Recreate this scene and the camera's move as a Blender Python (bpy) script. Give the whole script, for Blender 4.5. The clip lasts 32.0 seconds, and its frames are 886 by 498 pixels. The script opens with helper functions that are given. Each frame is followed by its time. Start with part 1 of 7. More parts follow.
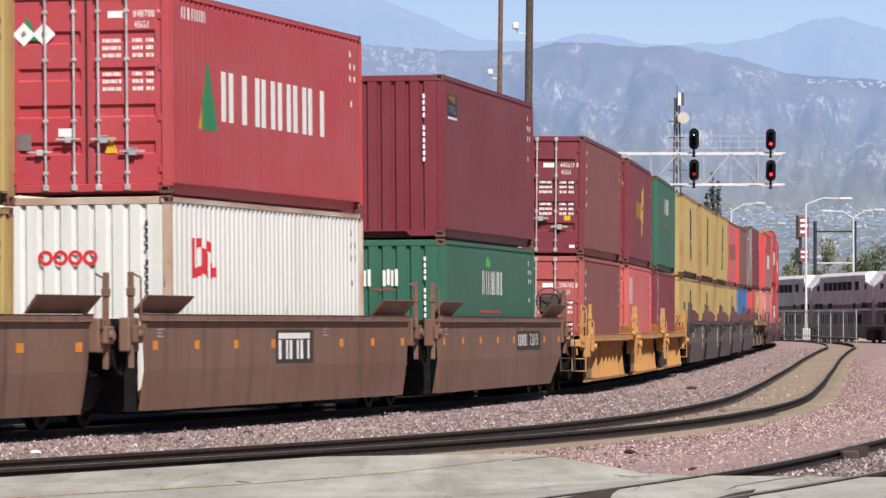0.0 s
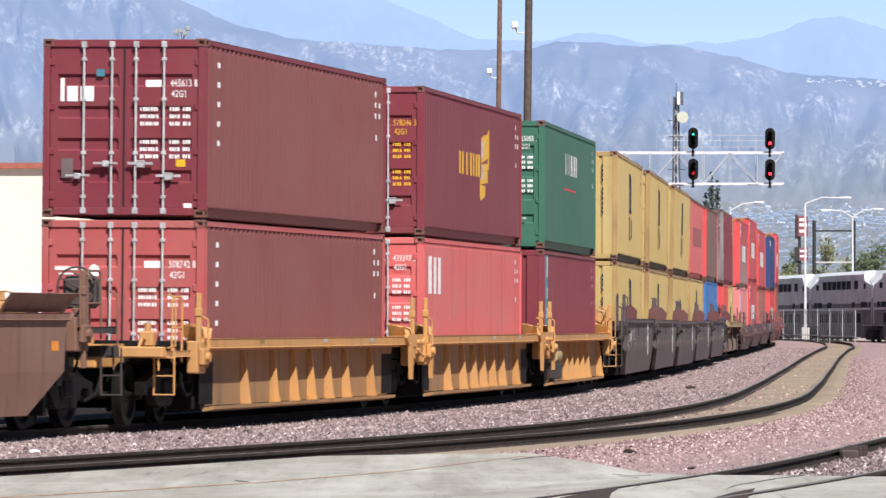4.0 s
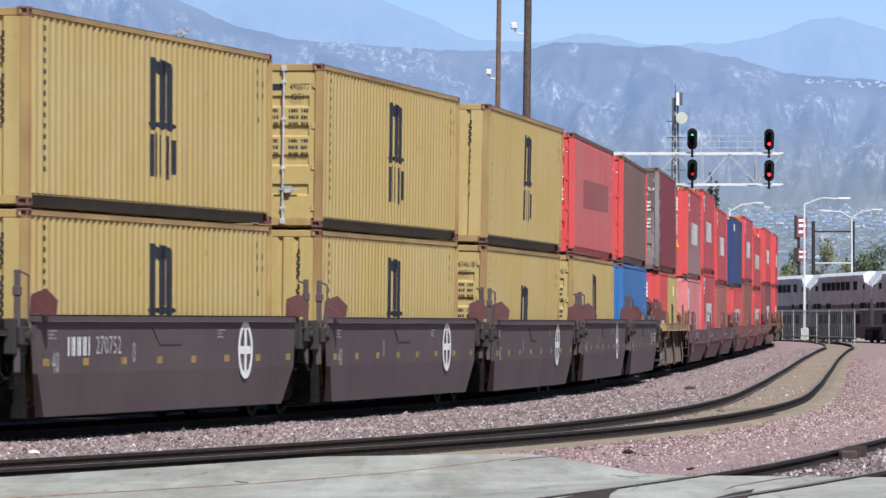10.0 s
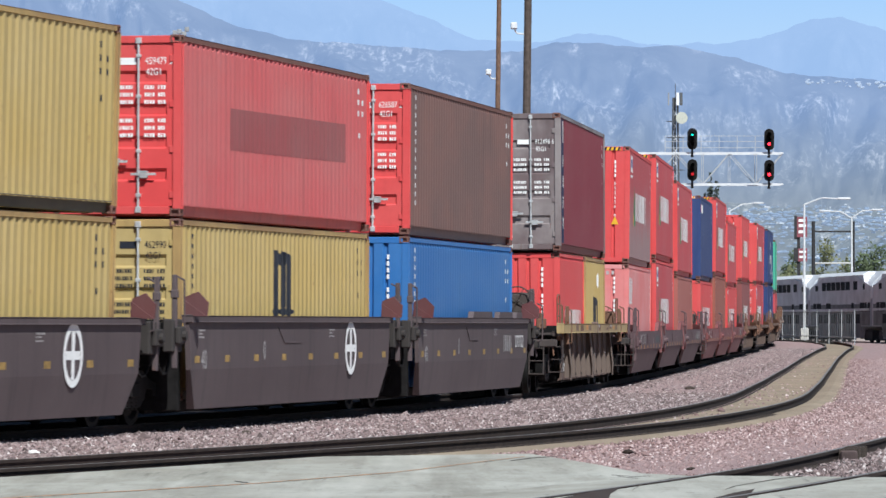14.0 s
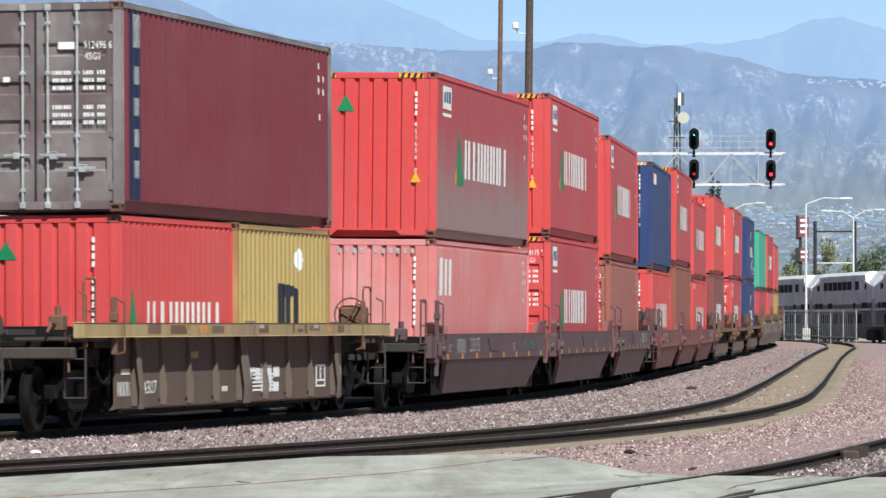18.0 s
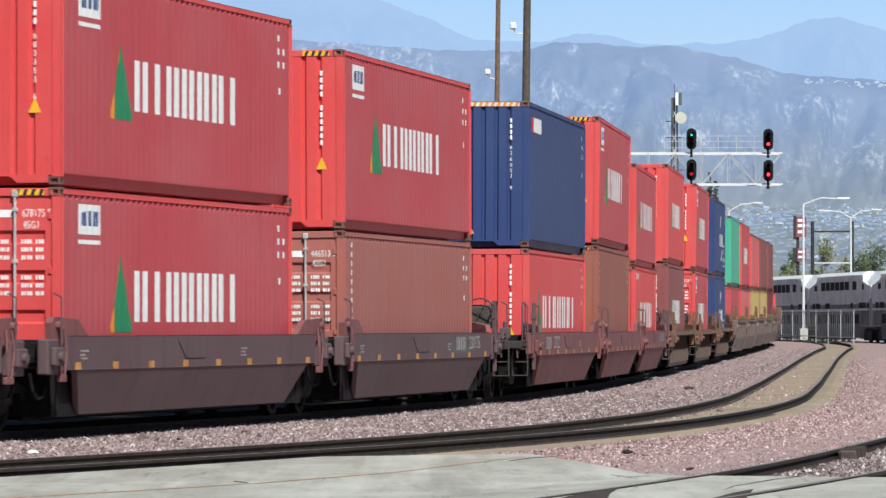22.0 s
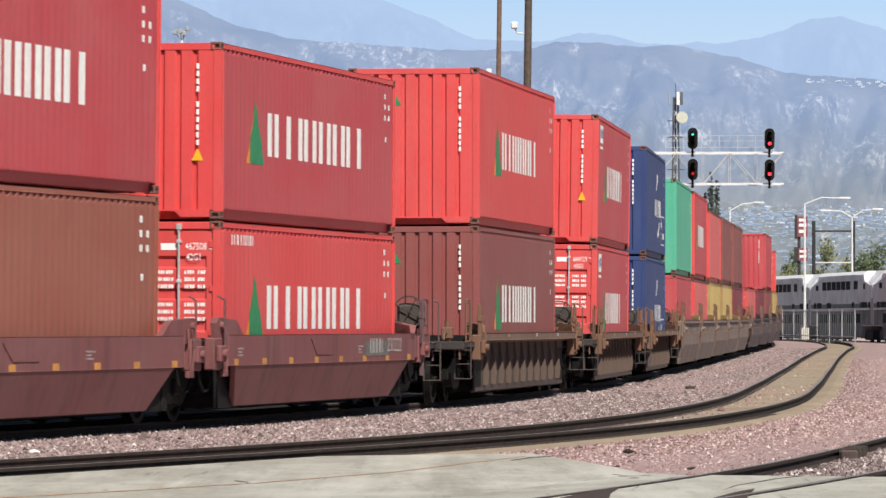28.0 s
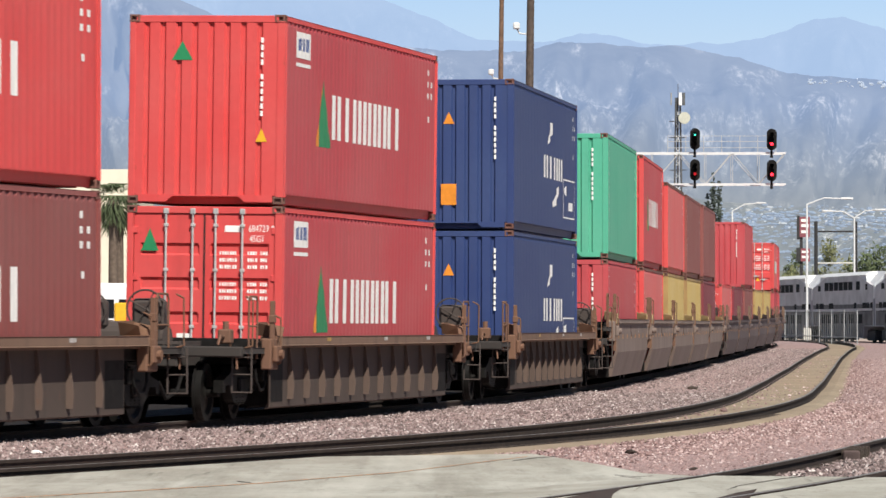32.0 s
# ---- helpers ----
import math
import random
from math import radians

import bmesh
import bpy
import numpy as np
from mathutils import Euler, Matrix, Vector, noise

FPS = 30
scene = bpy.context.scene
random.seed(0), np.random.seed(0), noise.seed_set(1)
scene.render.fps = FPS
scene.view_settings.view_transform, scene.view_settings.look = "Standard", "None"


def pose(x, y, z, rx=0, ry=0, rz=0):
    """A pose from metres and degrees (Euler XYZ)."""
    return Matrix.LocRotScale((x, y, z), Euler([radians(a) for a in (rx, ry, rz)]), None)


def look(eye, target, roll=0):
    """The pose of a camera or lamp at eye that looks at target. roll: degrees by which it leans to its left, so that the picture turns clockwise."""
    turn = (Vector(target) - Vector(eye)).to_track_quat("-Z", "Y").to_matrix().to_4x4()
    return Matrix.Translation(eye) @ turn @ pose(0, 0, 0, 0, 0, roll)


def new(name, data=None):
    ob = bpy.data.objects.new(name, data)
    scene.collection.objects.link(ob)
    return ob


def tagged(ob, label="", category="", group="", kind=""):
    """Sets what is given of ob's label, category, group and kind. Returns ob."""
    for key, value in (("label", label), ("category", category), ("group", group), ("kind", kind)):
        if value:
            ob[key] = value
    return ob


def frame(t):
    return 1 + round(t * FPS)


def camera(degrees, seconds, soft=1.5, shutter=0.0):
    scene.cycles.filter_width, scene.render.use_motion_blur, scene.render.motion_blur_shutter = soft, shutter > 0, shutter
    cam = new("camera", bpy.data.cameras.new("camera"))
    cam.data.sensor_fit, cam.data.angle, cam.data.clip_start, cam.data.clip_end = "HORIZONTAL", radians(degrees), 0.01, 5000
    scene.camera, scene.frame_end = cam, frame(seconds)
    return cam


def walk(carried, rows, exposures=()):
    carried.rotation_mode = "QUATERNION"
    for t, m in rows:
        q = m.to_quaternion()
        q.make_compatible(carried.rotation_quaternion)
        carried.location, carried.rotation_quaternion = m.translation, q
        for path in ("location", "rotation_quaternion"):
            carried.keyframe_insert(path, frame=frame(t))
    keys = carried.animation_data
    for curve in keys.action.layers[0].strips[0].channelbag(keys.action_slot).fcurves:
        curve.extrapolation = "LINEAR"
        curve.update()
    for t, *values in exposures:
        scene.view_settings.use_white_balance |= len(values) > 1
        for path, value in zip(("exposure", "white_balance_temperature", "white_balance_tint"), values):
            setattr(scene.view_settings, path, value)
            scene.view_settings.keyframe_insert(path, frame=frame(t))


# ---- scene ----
F, EYE_Z, PITCH = 9051.6, 1.45, math.tan(math.atan2(134.3, 9051.6))

# ---------------------------------------------------------------- camera
cam = camera(9.9006, 32.0, soft=1.5, shutter=0.25)
# a tripod that trembles a little: seconds, and the sway to the side and downwards
SWAY = ((0, 1.5, 0.0), (0.5, 3.1, -1.5), (1, 1.5, -1.5), (1.5, 1.5, -1.5), (2, 1.5, -1.5), (2.5, 1.5, -0.8),
        (3, 0.0, -0.8), (3.5, 0.0, -1.5), (5.5, 0.0, 0.0), (6, 0.0, -0.8), (6.5, 1.5, 0.0), (7, 1.5, 0.0),
        (7.5, 0.8, -0.8), (8, 0.0, 0.0), (8.5, 0.0, -0.8), (9, 0.0, 0.0), (9.5, -0.8, 0.0), (10, -1.5, 0.0),
        (10.5, -1.5, 0.0), (11, -0.8, -0.8), (11.5, -0.8, -1.5), (12, -1.5, -0.8), (12.5, 0.0, -1.5), (13, -1.5, -0.8),
        (13.5, -0.8, -0.8), (14, -1.5, 0.0), (14.5, 0.0, 0.0), (16.5, 0.0, 0.0), (17, 0.0, 0.0), (17.5, 1.5, 0.0),
        (18, 1.5, 0.0), (18.5, 1.5, 0.8), (19, 1.5, 0.0), (19.5, -3.1, 0.0), (20, 0.0, 0.0), (20.5, 0.8, 1.5),
        (21, -0.8, 0.0), (21.5, 0.8, 0.0), (22, -3.0, 0.0), (22.5, -0.8, 0.0), (23, -0.8, 0.8), (23.5, 0.0, 0.0),
        (24, 0.8, 0.8), (24.5, 0.0, 1.5), (25, -1.5, 1.5), (25.5, -1.5, 0.0), (27.5, -1.5, 0.0), (28, -0.8, -0.8),
        (28.5, -1.5, 0.0), (29, -0.8, 0.0), (29.5, -1.5, 1.5), (30, 0.0, 0.0), (30.5, 0.0, 0.0), (31, 1.5, 0.0),
        (31.5, 3.1, 0.8), (32, 3.1, 0.0))
walk(cam, [(t, look((0, 0, EYE_Z), (-100 * a / F, 100, EYE_Z + 100 * (PITCH + b / F)))) for t, a, b in SWAY],
     exposures=((0.0, 0.02, 6750, 13), (1.0, 0.13, 6650, 13), (2.0, 0.30, 6500, 14), (3.0, 0.30, 6500, 13), (6.0, 0.17, 6450, 11), (8.0, 0.10, 6050, 8), (9.0, 0.04, 6050, 9), (13.0, -0.03, 5950, 7), (17.0, 0.10, 6250, 2), (21.0, 0.04, 6250, 4), (24.0, 0.08, 6500, 6), (28.0, 0.10, 6900, 9), (32.0, 0.09, 6900, 8)))

# ---------------------------------------------------------------- sky, sun
SUN_EL, SUN_AZ = radians(47), radians(158)
world = bpy.data.worlds.new("sky")
scene.world = world
world.use_nodes = True
sky = world.node_tree.nodes.new("ShaderNodeTexSky")
sky.sky_type, sky.sun_disc = "NISHITA", False
sky.sun_elevation, sky.sun_rotation = SUN_EL, SUN_AZ
sky.air_density, sky.dust_density, sky.ozone_density = 1.0, 0.6, 2.5
tint = world.node_tree.nodes.new("ShaderNodeMix")
tint.data_type, tint.blend_type = "RGBA", "MULTIPLY"
tint.inputs[0].default_value, tint.inputs[7].default_value = 1.0, (0.90, 0.98, 1.15, 1)
world.node_tree.links.new(sky.outputs[0], tint.inputs[6])
world.node_tree.links.new(tint.outputs[2], world.node_tree.nodes["Background"].inputs[0])
world.node_tree.nodes["Background"].inputs[1].default_value = 0.052
sun_data = bpy.data.lights.new("sun", "SUN")
sun_data.energy, sun_data.angle, sun_data.color = 5.6, radians(0.53), (1.0, 0.965, 0.915)
sun = new("sun", sun_data)
sun.matrix_world = look((0, 0, 0), (-math.sin(SUN_AZ) * math.cos(SUN_EL), -math.cos(SUN_AZ) * math.cos(SUN_EL), -math.sin(SUN_EL)))


# ---------------------------------------------------------------- materials
def shader(name):
    m = bpy.data.materials.new(name)
    m.use_nodes = True
    return m, m.node_tree.nodes, m.node_tree.links, m.node_tree.nodes["Principled BSDF"]


def mix(nodes, links, fac, a, b, kind="MIX"):
    n = nodes.new("ShaderNodeMix")
    n.data_type, n.blend_type = "RGBA", kind
    for sock, v in ((n.inputs[0], fac), (n.inputs[6], a), (n.inputs[7], b)):
        if isinstance(v, (int, float)):
            sock.default_value = v
        elif isinstance(v, tuple):
            sock.default_value = (*v, 1)
        else:
            links.new(v, sock)
    return n.outputs[2]


def grain(nodes, links, scale, detail=4.0, stretch=(1, 1, 1), lo=0.4, hi=0.65, rough=0.55):
    c, mp = nodes.new("ShaderNodeTexCoord"), nodes.new("ShaderNodeMapping")
    n, r = nodes.new("ShaderNodeTexNoise"), nodes.new("ShaderNodeValToRGB")
    o = nodes.new("ShaderNodeObjectInfo")
    add = nodes.new("ShaderNodeVectorMath")
    add.operation = "ADD"
    mul = nodes.new("ShaderNodeMath")
    mul.operation, mul.inputs[1].default_value = "MULTIPLY", 37.0
    links.new(o.outputs["Random"], mul.inputs[0])
    links.new(c.outputs["Object"], add.inputs[0])
    links.new(mul.outputs[0], add.inputs[1])
    links.new(add.outputs[0], mp.inputs[0])
    mp.inputs[3].default_value = stretch
    links.new(mp.outputs[0], n.inputs[0])
    n.inputs["Scale"].default_value, n.inputs["Detail"].default_value, n.inputs["Roughness"].default_value = scale, detail, rough
    r.color_ramp.elements[0].position, r.color_ramp.elements[1].position = lo, hi
    links.new(n.outputs[0], r.inputs[0])
    return r.outputs[0]


def relief(nodes, links, bsdf, height, strength, dist=0.02):
    b = nodes.new("ShaderNodeBump")
    b.inputs["Strength"].default_value, b.inputs["Distance"].default_value = strength, dist
    links.new(height, b.inputs["Height"])
    links.new(b.outputs[0], bsdf.inputs["Normal"])


def scaled(c, k):
    return tuple(min(1.0, v * k) for v in c)


PAINTS = {}


def paint(name, rgb, fade=None, fade_amount=0.25, rust=0.35, rough=0.55, metal=0.0, streak=0.22, lo=0.38, hi=0.68, bleached=0.0):
    """Weathered paint: faded blotches, vertical dirt streaks, rust specks."""
    if name in PAINTS:
        return PAINTS[name]
    m, N, L, b = shader(name)
    fade = fade or tuple(0.6 * v + 0.13 for v in rgb)
    col = mix(N, L, grain(N, L, 0.55, 5, (0.6, 1, 1), lo, hi), scaled(rgb, 1.0), mix(N, L, fade_amount, rgb, fade))
    if bleached:
        # chalky, bleached lower half with an uneven upper edge
        co, sep, up, lev = N.new("ShaderNodeTexCoord"), N.new("ShaderNodeSeparateXYZ"), N.new("ShaderNodeMath"), N.new("ShaderNodeMapRange")
        L.new(co.outputs["Object"], sep.inputs[0])
        up.operation = "ADD"
        L.new(sep.outputs[2], up.inputs[0])
        L.new(mul_value(N, L, grain(N, L, 0.9, 6, (1, 1, 0.5), 0.2, 0.8, 0.65), 1.3), up.inputs[1])
        lev.inputs[1].default_value, lev.inputs[2].default_value, lev.inputs[3].default_value, lev.inputs[4].default_value = bleached - 0.7, bleached + 0.7, 0.92, 0.0
        L.new(up.outputs[0], lev.inputs[0])
        col = mix(N, L, lev.outputs[0], rgb, fade)
    fine = grain(N, L, 9, 5, (1, 1, 1), 0.3, 0.75)
    col = mix(N, L, mul_value(N, L, fine, 0.22), col, scaled(rgb, 0.72))
    run = grain(N, L, 3.2, 6, (1, 1, 0.09), 0.52, 0.78)
    col = mix(N, L, mul_value(N, L, run, streak), col, scaled(tuple(0.5 * v + 0.02 for v in rgb), 0.6))
    spot = grain(N, L, 5.5, 8, (1, 1, 0.5), 0.64, 0.70, 0.7)
    col = mix(N, L, mul_value(N, L, spot, rust), col, (0.14, 0.055, 0.028))
    L.new(col, b.inputs["Base Color"])
    b.inputs["Roughness"].default_value, b.inputs["Metallic"].default_value = rough, metal
    relief(N, L, b, grain(N, L, 2.2, 3, (1, 1, 0.6), 0.2, 0.8), 0.12, 0.012)
    PAINTS[name] = m
    return m


def mul_value(N, L, sock, k):
    n = N.new("ShaderNodeMath")
    n.operation, n.inputs[1].default_value = "MULTIPLY", k
    L.new(sock, n.inputs[0])
    return n.outputs[0]


def plain(name, rgb, rough=0.6, metal=0.0, vary=0.2, scale=6.0, gloss=0.35):
    if name in PAINTS:
        return PAINTS[name]
    m, N, L, b = shader(name)
    L.new(mix(N, L, grain(N, L, scale, 5, (1, 1, 1), 0.3, 0.7), scaled(rgb, 1 - vary), scaled(rgb, 1 + vary)), b.inputs["Base Color"])
    b.inputs["Roughness"].default_value, b.inputs["Metallic"].default_value = rough, metal
    b.inputs["Specular IOR Level"].default_value = gloss
    PAINTS[name] = m
    return m


def glow(name, rgb, power):
    m, N, L, b = shader(name)
    b.inputs["Base Color"].default_value = (*rgb, 1)
    b.inputs["Emission Color"].default_value = (*rgb, 1)
    b.inputs["Emission Strength"].default_value = power
    PAINTS[name] = m
    return m


RED = paint("red_paint", (0.48, 0.055, 0.068), (0.46, 0.14, 0.14), 0.4)
BRIGHT = paint("bright_red_paint", (0.64, 0.062, 0.062), (0.62, 0.16, 0.15), 0.3)
GREYRED = paint("chalky_red_paint", (0.42, 0.065, 0.075), (0.30, 0.22, 0.215), 1.0, 0.5, bleached=2.0)
PINK = paint("faded_pink_red_paint", (0.68, 0.20, 0.19), (0.70, 0.36, 0.35), 0.7, 0.3)
SALMON = paint("salmon_red_paint", (0.63, 0.115, 0.115), (0.56, 0.22, 0.20), 0.5, 0.7, streak=0.35)
MAROON = paint("maroon_paint", (0.19, 0.025, 0.039), (0.26, 0.095, 0.095), 0.3, 0.3)
BROWN = paint("oxide_brown_paint", (0.23, 0.062, 0.056), (0.28, 0.13, 0.115), 0.35, 0.35)
DULL = paint("dull_brown_grey_paint", (0.175, 0.10, 0.084), (0.27, 0.125, 0.095), 0.8, 0.8, streak=0.5, lo=0.40, hi=0.66)
GREY = paint("worn_grey_paint", (0.155, 0.115, 0.115), (0.34, 0.31, 0.30), 0.7, 0.8, 0.4, streak=0.5, lo=0.42, hi=0.60)
BRICK = paint("brick_red_paint", (0.36, 0.11, 0.088), (0.40, 0.17, 0.14), 0.5, 0.4)
RUSSET = paint("russet_brown_paint", (0.29, 0.085, 0.058), (0.33, 0.14, 0.10), 0.5, 0.4)
WORN = paint("dirty_red_paint", (0.42, 0.085, 0.085), (0.38, 0.16, 0.14), 0.6, 0.6)
WINE = paint("dull_wine_red_paint", (0.245, 0.062, 0.057), (0.25, 0.105, 0.098), 0.5, 0.3)
RUSTY = paint("rust_stained_white_paint", (0.62, 0.55, 0.47), (0.36, 0.20, 0.11), 0.9, 0.9, lo=0.35, hi=0.6)
GREEN = paint("dark_green_paint", (0.028, 0.13, 0.085), (0.08, 0.18, 0.13), 0.3, 0.15)
TEAL = paint("sea_green_paint", (0.07, 0.40, 0.26), (0.18, 0.45, 0.33), 0.3, 0.2)
GOLD = paint("mustard_yellow_paint", (0.465, 0.335, 0.118), (0.50, 0.40, 0.205), 0.45, 0.5)
WHITE = paint("white_paint", (0.74, 0.75, 0.72), (0.66, 0.66, 0.62), 0.5, 0.35, streak=0.25)
BLUE = paint("blue_paint", (0.03, 0.15, 0.42), (0.12, 0.25, 0.45), 0.3, 0.25)
NAVY = paint("navy_blue_paint", (0.020, 0.042, 0.150), (0.06, 0.095, 0.2), 0.3, 0.15)
W_BROWN = paint("brown_wagon_paint", (0.175, 0.09, 0.060), (0.225, 0.14, 0.105), 0.8, 0.35, 0.75, streak=0.85)
W_ORANGE = paint("yellow_orange_wagon_paint", (0.55, 0.275, 0.085), (0.42, 0.25, 0.12), 0.7, 0.7, 0.7, streak=0.5)
W_GREY = paint("grey_brown_wagon_paint", (0.082, 0.060, 0.062), (0.115, 0.088, 0.089), 0.7, 0.25, 0.7, streak=0.6)
# orange wagons' web: grime, with some of the chord's shade in the brown
W_GRIME_SHADE = paint("grimy_shaded_web_paint", (0.34, 0.18, 0.07), (0.25, 0.155, 0.085), 0.7, 0.4, 0.8, streak=0.8)
W_MUD = paint("grimy_yellow_wagon_paint", (0.40, 0.29, 0.135), (0.27, 0.20, 0.13), 0.8, 0.6, 0.8, streak=0.7)
W_OXIDE = paint("oxide_red_wagon_paint", (0.178, 0.057, 0.057), (0.215, 0.095, 0.095), 0.7, 0.25, 0.7, streak=0.75)
W_PLUM = paint("dark_plum_wagon_paint", (0.098, 0.056, 0.06), (0.125, 0.085, 0.09), 0.6, 0.25, 0.7, streak=0.5)
W_RUST = paint("rusty_dark_wagon_paint", (0.16, 0.095, 0.065), (0.22, 0.145, 0.105), 0.6, 0.7, 0.8, streak=0.6)
W_SAND = paint("dusty_tan_wagon_paint", (0.175, 0.128, 0.108), (0.235, 0.185, 0.165), 0.6, 0.6, 0.8, streak=0.6)
PATCH = paint("overpainted_red_patch", (0.34, 0.075, 0.075), (0.30, 0.14, 0.13), 0.7, 0.5)
# carries the shade of the wagon gaps on sills and bolster ends
W_DARK = paint("dark_underframe_paint", (0.030, 0.025, 0.023), (0.055, 0.045, 0.04), 0.5, 0.4, 0.85, streak=0.3)
W_WEB = paint("dark_brown_fittings_paint", (0.058, 0.044, 0.040), (0.085, 0.068, 0.06), 0.5, 0.5, 0.85, streak=0.5)
W_MUDWEB = paint("grimy_brown_plate_paint", (0.105, 0.070, 0.056), (0.125, 0.088, 0.070), 0.5, 0.4, 0.85, streak=0.5)
W_RIB = paint("dusty_brown_rib_paint", (0.135, 0.10, 0.082), (0.17, 0.13, 0.11), 0.5, 0.6, 0.85, streak=0.5)
# rusty wagons' web: grime, darkened further for the shade under the chord
W_FIN = paint("grimy_shaded_plate_paint", (0.060, 0.042, 0.035), (0.08, 0.058, 0.048), 0.5, 0.6, 0.85, streak=0.5)
W_STAKE = paint("orange_rust_paint", (0.165, 0.085, 0.05), (0.14, 0.07, 0.055), 0.6, 0.6, 0.85)
GOLD_POST = paint("rust_worn_yellow_paint", (0.43, 0.29, 0.11), (0.20, 0.10, 0.055), 0.8, 0.9, streak=0.5, lo=0.40, hi=0.70)
DUSTY_SHADE = paint("dusty_shaded_rail_paint", (0.10, 0.095, 0.08), (0.17, 0.155, 0.12), 0.6, 0.5, 0.85, streak=0.3)
FLAG = paint("dark_red_bracket_paint", (0.105, 0.028, 0.028), None, 0.3, 0.3)
CASTING = paint("rusty_casting_paint", (0.15, 0.065, 0.05), (0.2, 0.11, 0.09), 0.5, 0.6, 0.8)
STEEL = plain("galvanised_steel", (0.52, 0.53, 0.53), 0.45, 0.3, 0.25)
BLACK = plain("black_grease_and_shade", (0.012, 0.011, 0.011), 0.7, 0.0, 0.4, 6.0, 0.12)
WHEEL = plain("wheel_steel", (0.009, 0.0085, 0.008), 0.6, 0.1, 0.4, 6.0, 0.12)
MARK_W = plain("white_marking", (0.82, 0.82, 0.80), 0.5, 0, 0.06)
MARK_K = plain("black_marking", (0.022, 0.025, 0.035), 0.5, 0, 0.15)
MARK_G = plain("green_marking", (0.02, 0.22, 0.09), 0.5, 0, 0.1)
MARK_Y = plain("yellow_marking", (0.75, 0.42, 0.03), 0.5, 0, 0.1)
MARK_O = plain("orange_marking", (0.72, 0.25, 0.03), 0.5, 0, 0.15)
MARK_C = plain("cream_marking", (0.70, 0.62, 0.50), 0.5, 0, 0.1)
MARK_N = plain("dark_navy_marking", (0.012, 0.02, 0.06), 0.5, 0, 0.1)
MARK_T = plain("teal_marking", (0.055, 0.20, 0.26), 0.5, 0, 0.15)
MARK_A = plain("dull_orange_marking", (0.50, 0.23, 0.06), 0.6, 0, 0.3)
MARK_D = plain("dirty_yellow_marking", (0.34, 0.22, 0.07), 0.6, 0, 0.4)
MARK_F = plain("faded_white_marking", (0.42, 0.40, 0.39), 0.6, 0, 0.3, 20.0)
MARK_R = plain("red_marking", (0.62, 0.03, 0.04), 0.5, 0, 0.1)
MARK_B = plain("blue_marking", (0.03, 0.1, 0.4), 0.5, 0, 0.1)
RUBBER = plain("rubber_gasket", (0.02, 0.02, 0.02), 0.8, 0, 0.2)


# ---------------------------------------------------------------- mesh helpers
def mesh_of(bm, name="mesh"):
    me = bpy.data.meshes.new(name)
    bmesh.ops.recalc_face_normals(bm, faces=bm.faces)
    bm.to_mesh(me)
    bm.free()
    return me


def put(name, me, material, parent=None, m=None, label=""):
    """One mesh object, under a thing or a part; the mesh may be shared, the material is the object's own."""
    ob = new(name, me)
    if not me.materials:
        me.materials.append(None)
    ob.material_slots[0].link = "OBJECT"
    ob.material_slots[0].material = material
    if parent:
        ob.parent = parent
    if m is not None:
        ob.matrix_local = m
    if label:
        ob["label"] = label
    return ob


def part(name, bm, material, parent, label=""):
    return put(name, mesh_of(bm, name), material, parent, None, label)


def box(bm, x0, x1, y0, y1, z0, z1, bevel=0.0):
    g = bmesh.ops.create_cube(bm, size=1.0)["verts"]
    for v in g:
        v.co = Vector(((x0 + x1) / 2 + v.co.x * (x1 - x0), (y0 + y1) / 2 + v.co.y * (y1 - y0), (z0 + z1) / 2 + v.co.z * (z1 - z0)))
    if bevel:
        bmesh.ops.bevel(bm, geom=list({e for v in g for e in v.link_edges}), offset=bevel, segments=1, affect="EDGES")
    return bm


def prism(bm, pts, axis, a, b):
    """A convex or concave outline, pushed from a to b along an axis (the outline's two coordinates are the other two, in order)."""
    def at(p, c):
        return {"x": (c, p[0], p[1]), "y": (p[0], c, p[1]), "z": (p[0], p[1], c)}[axis]
    lo, hi = [bm.verts.new(at(p, a)) for p in pts], [bm.verts.new(at(p, b)) for p in pts]
    bm.faces.new(lo), bm.faces.new(hi[::-1])
    for i in range(len(pts)):
        j = (i + 1) % len(pts)
        bm.faces.new((lo[i], hi[i], hi[j], lo[j]))
    return bm


def rod(bm, a, b, r, n=8):
    a, b = Vector(a), Vector(b)
    m = Matrix.Translation((a + b) / 2) @ (b - a).to_track_quat("Z", "Y").to_matrix().to_4x4()
    bmesh.ops.create_cone(bm, cap_ends=True, segments=n, radius1=r, radius2=r, depth=(b - a).length, matrix=m)
    return bm


def bent(bm, pts, r, n=6):
    for a, b in zip(pts, pts[1:]):
        rod(bm, a, b, r, n)
    return bm


def ring(bm, c, axis, R, r, n=20):
    """A round bar bent to a ring."""
    q = Vector(axis).to_track_quat("Z", "Y").to_matrix()
    pts = [Vector(c) + q @ Vector((R * math.cos(2 * math.pi * i / n), R * math.sin(2 * math.pi * i / n), 0)) for i in range(n + 1)]
    return bent(bm, pts, r, 5)


SHARED = {}


def shared(key, build):
    if key not in SHARED:
        bm = bmesh.new()
        build(bm)
        SHARED[key] = mesh_of(bm, key if isinstance(key, str) else "_".join(str(k) for k in key))
    return SHARED[key]


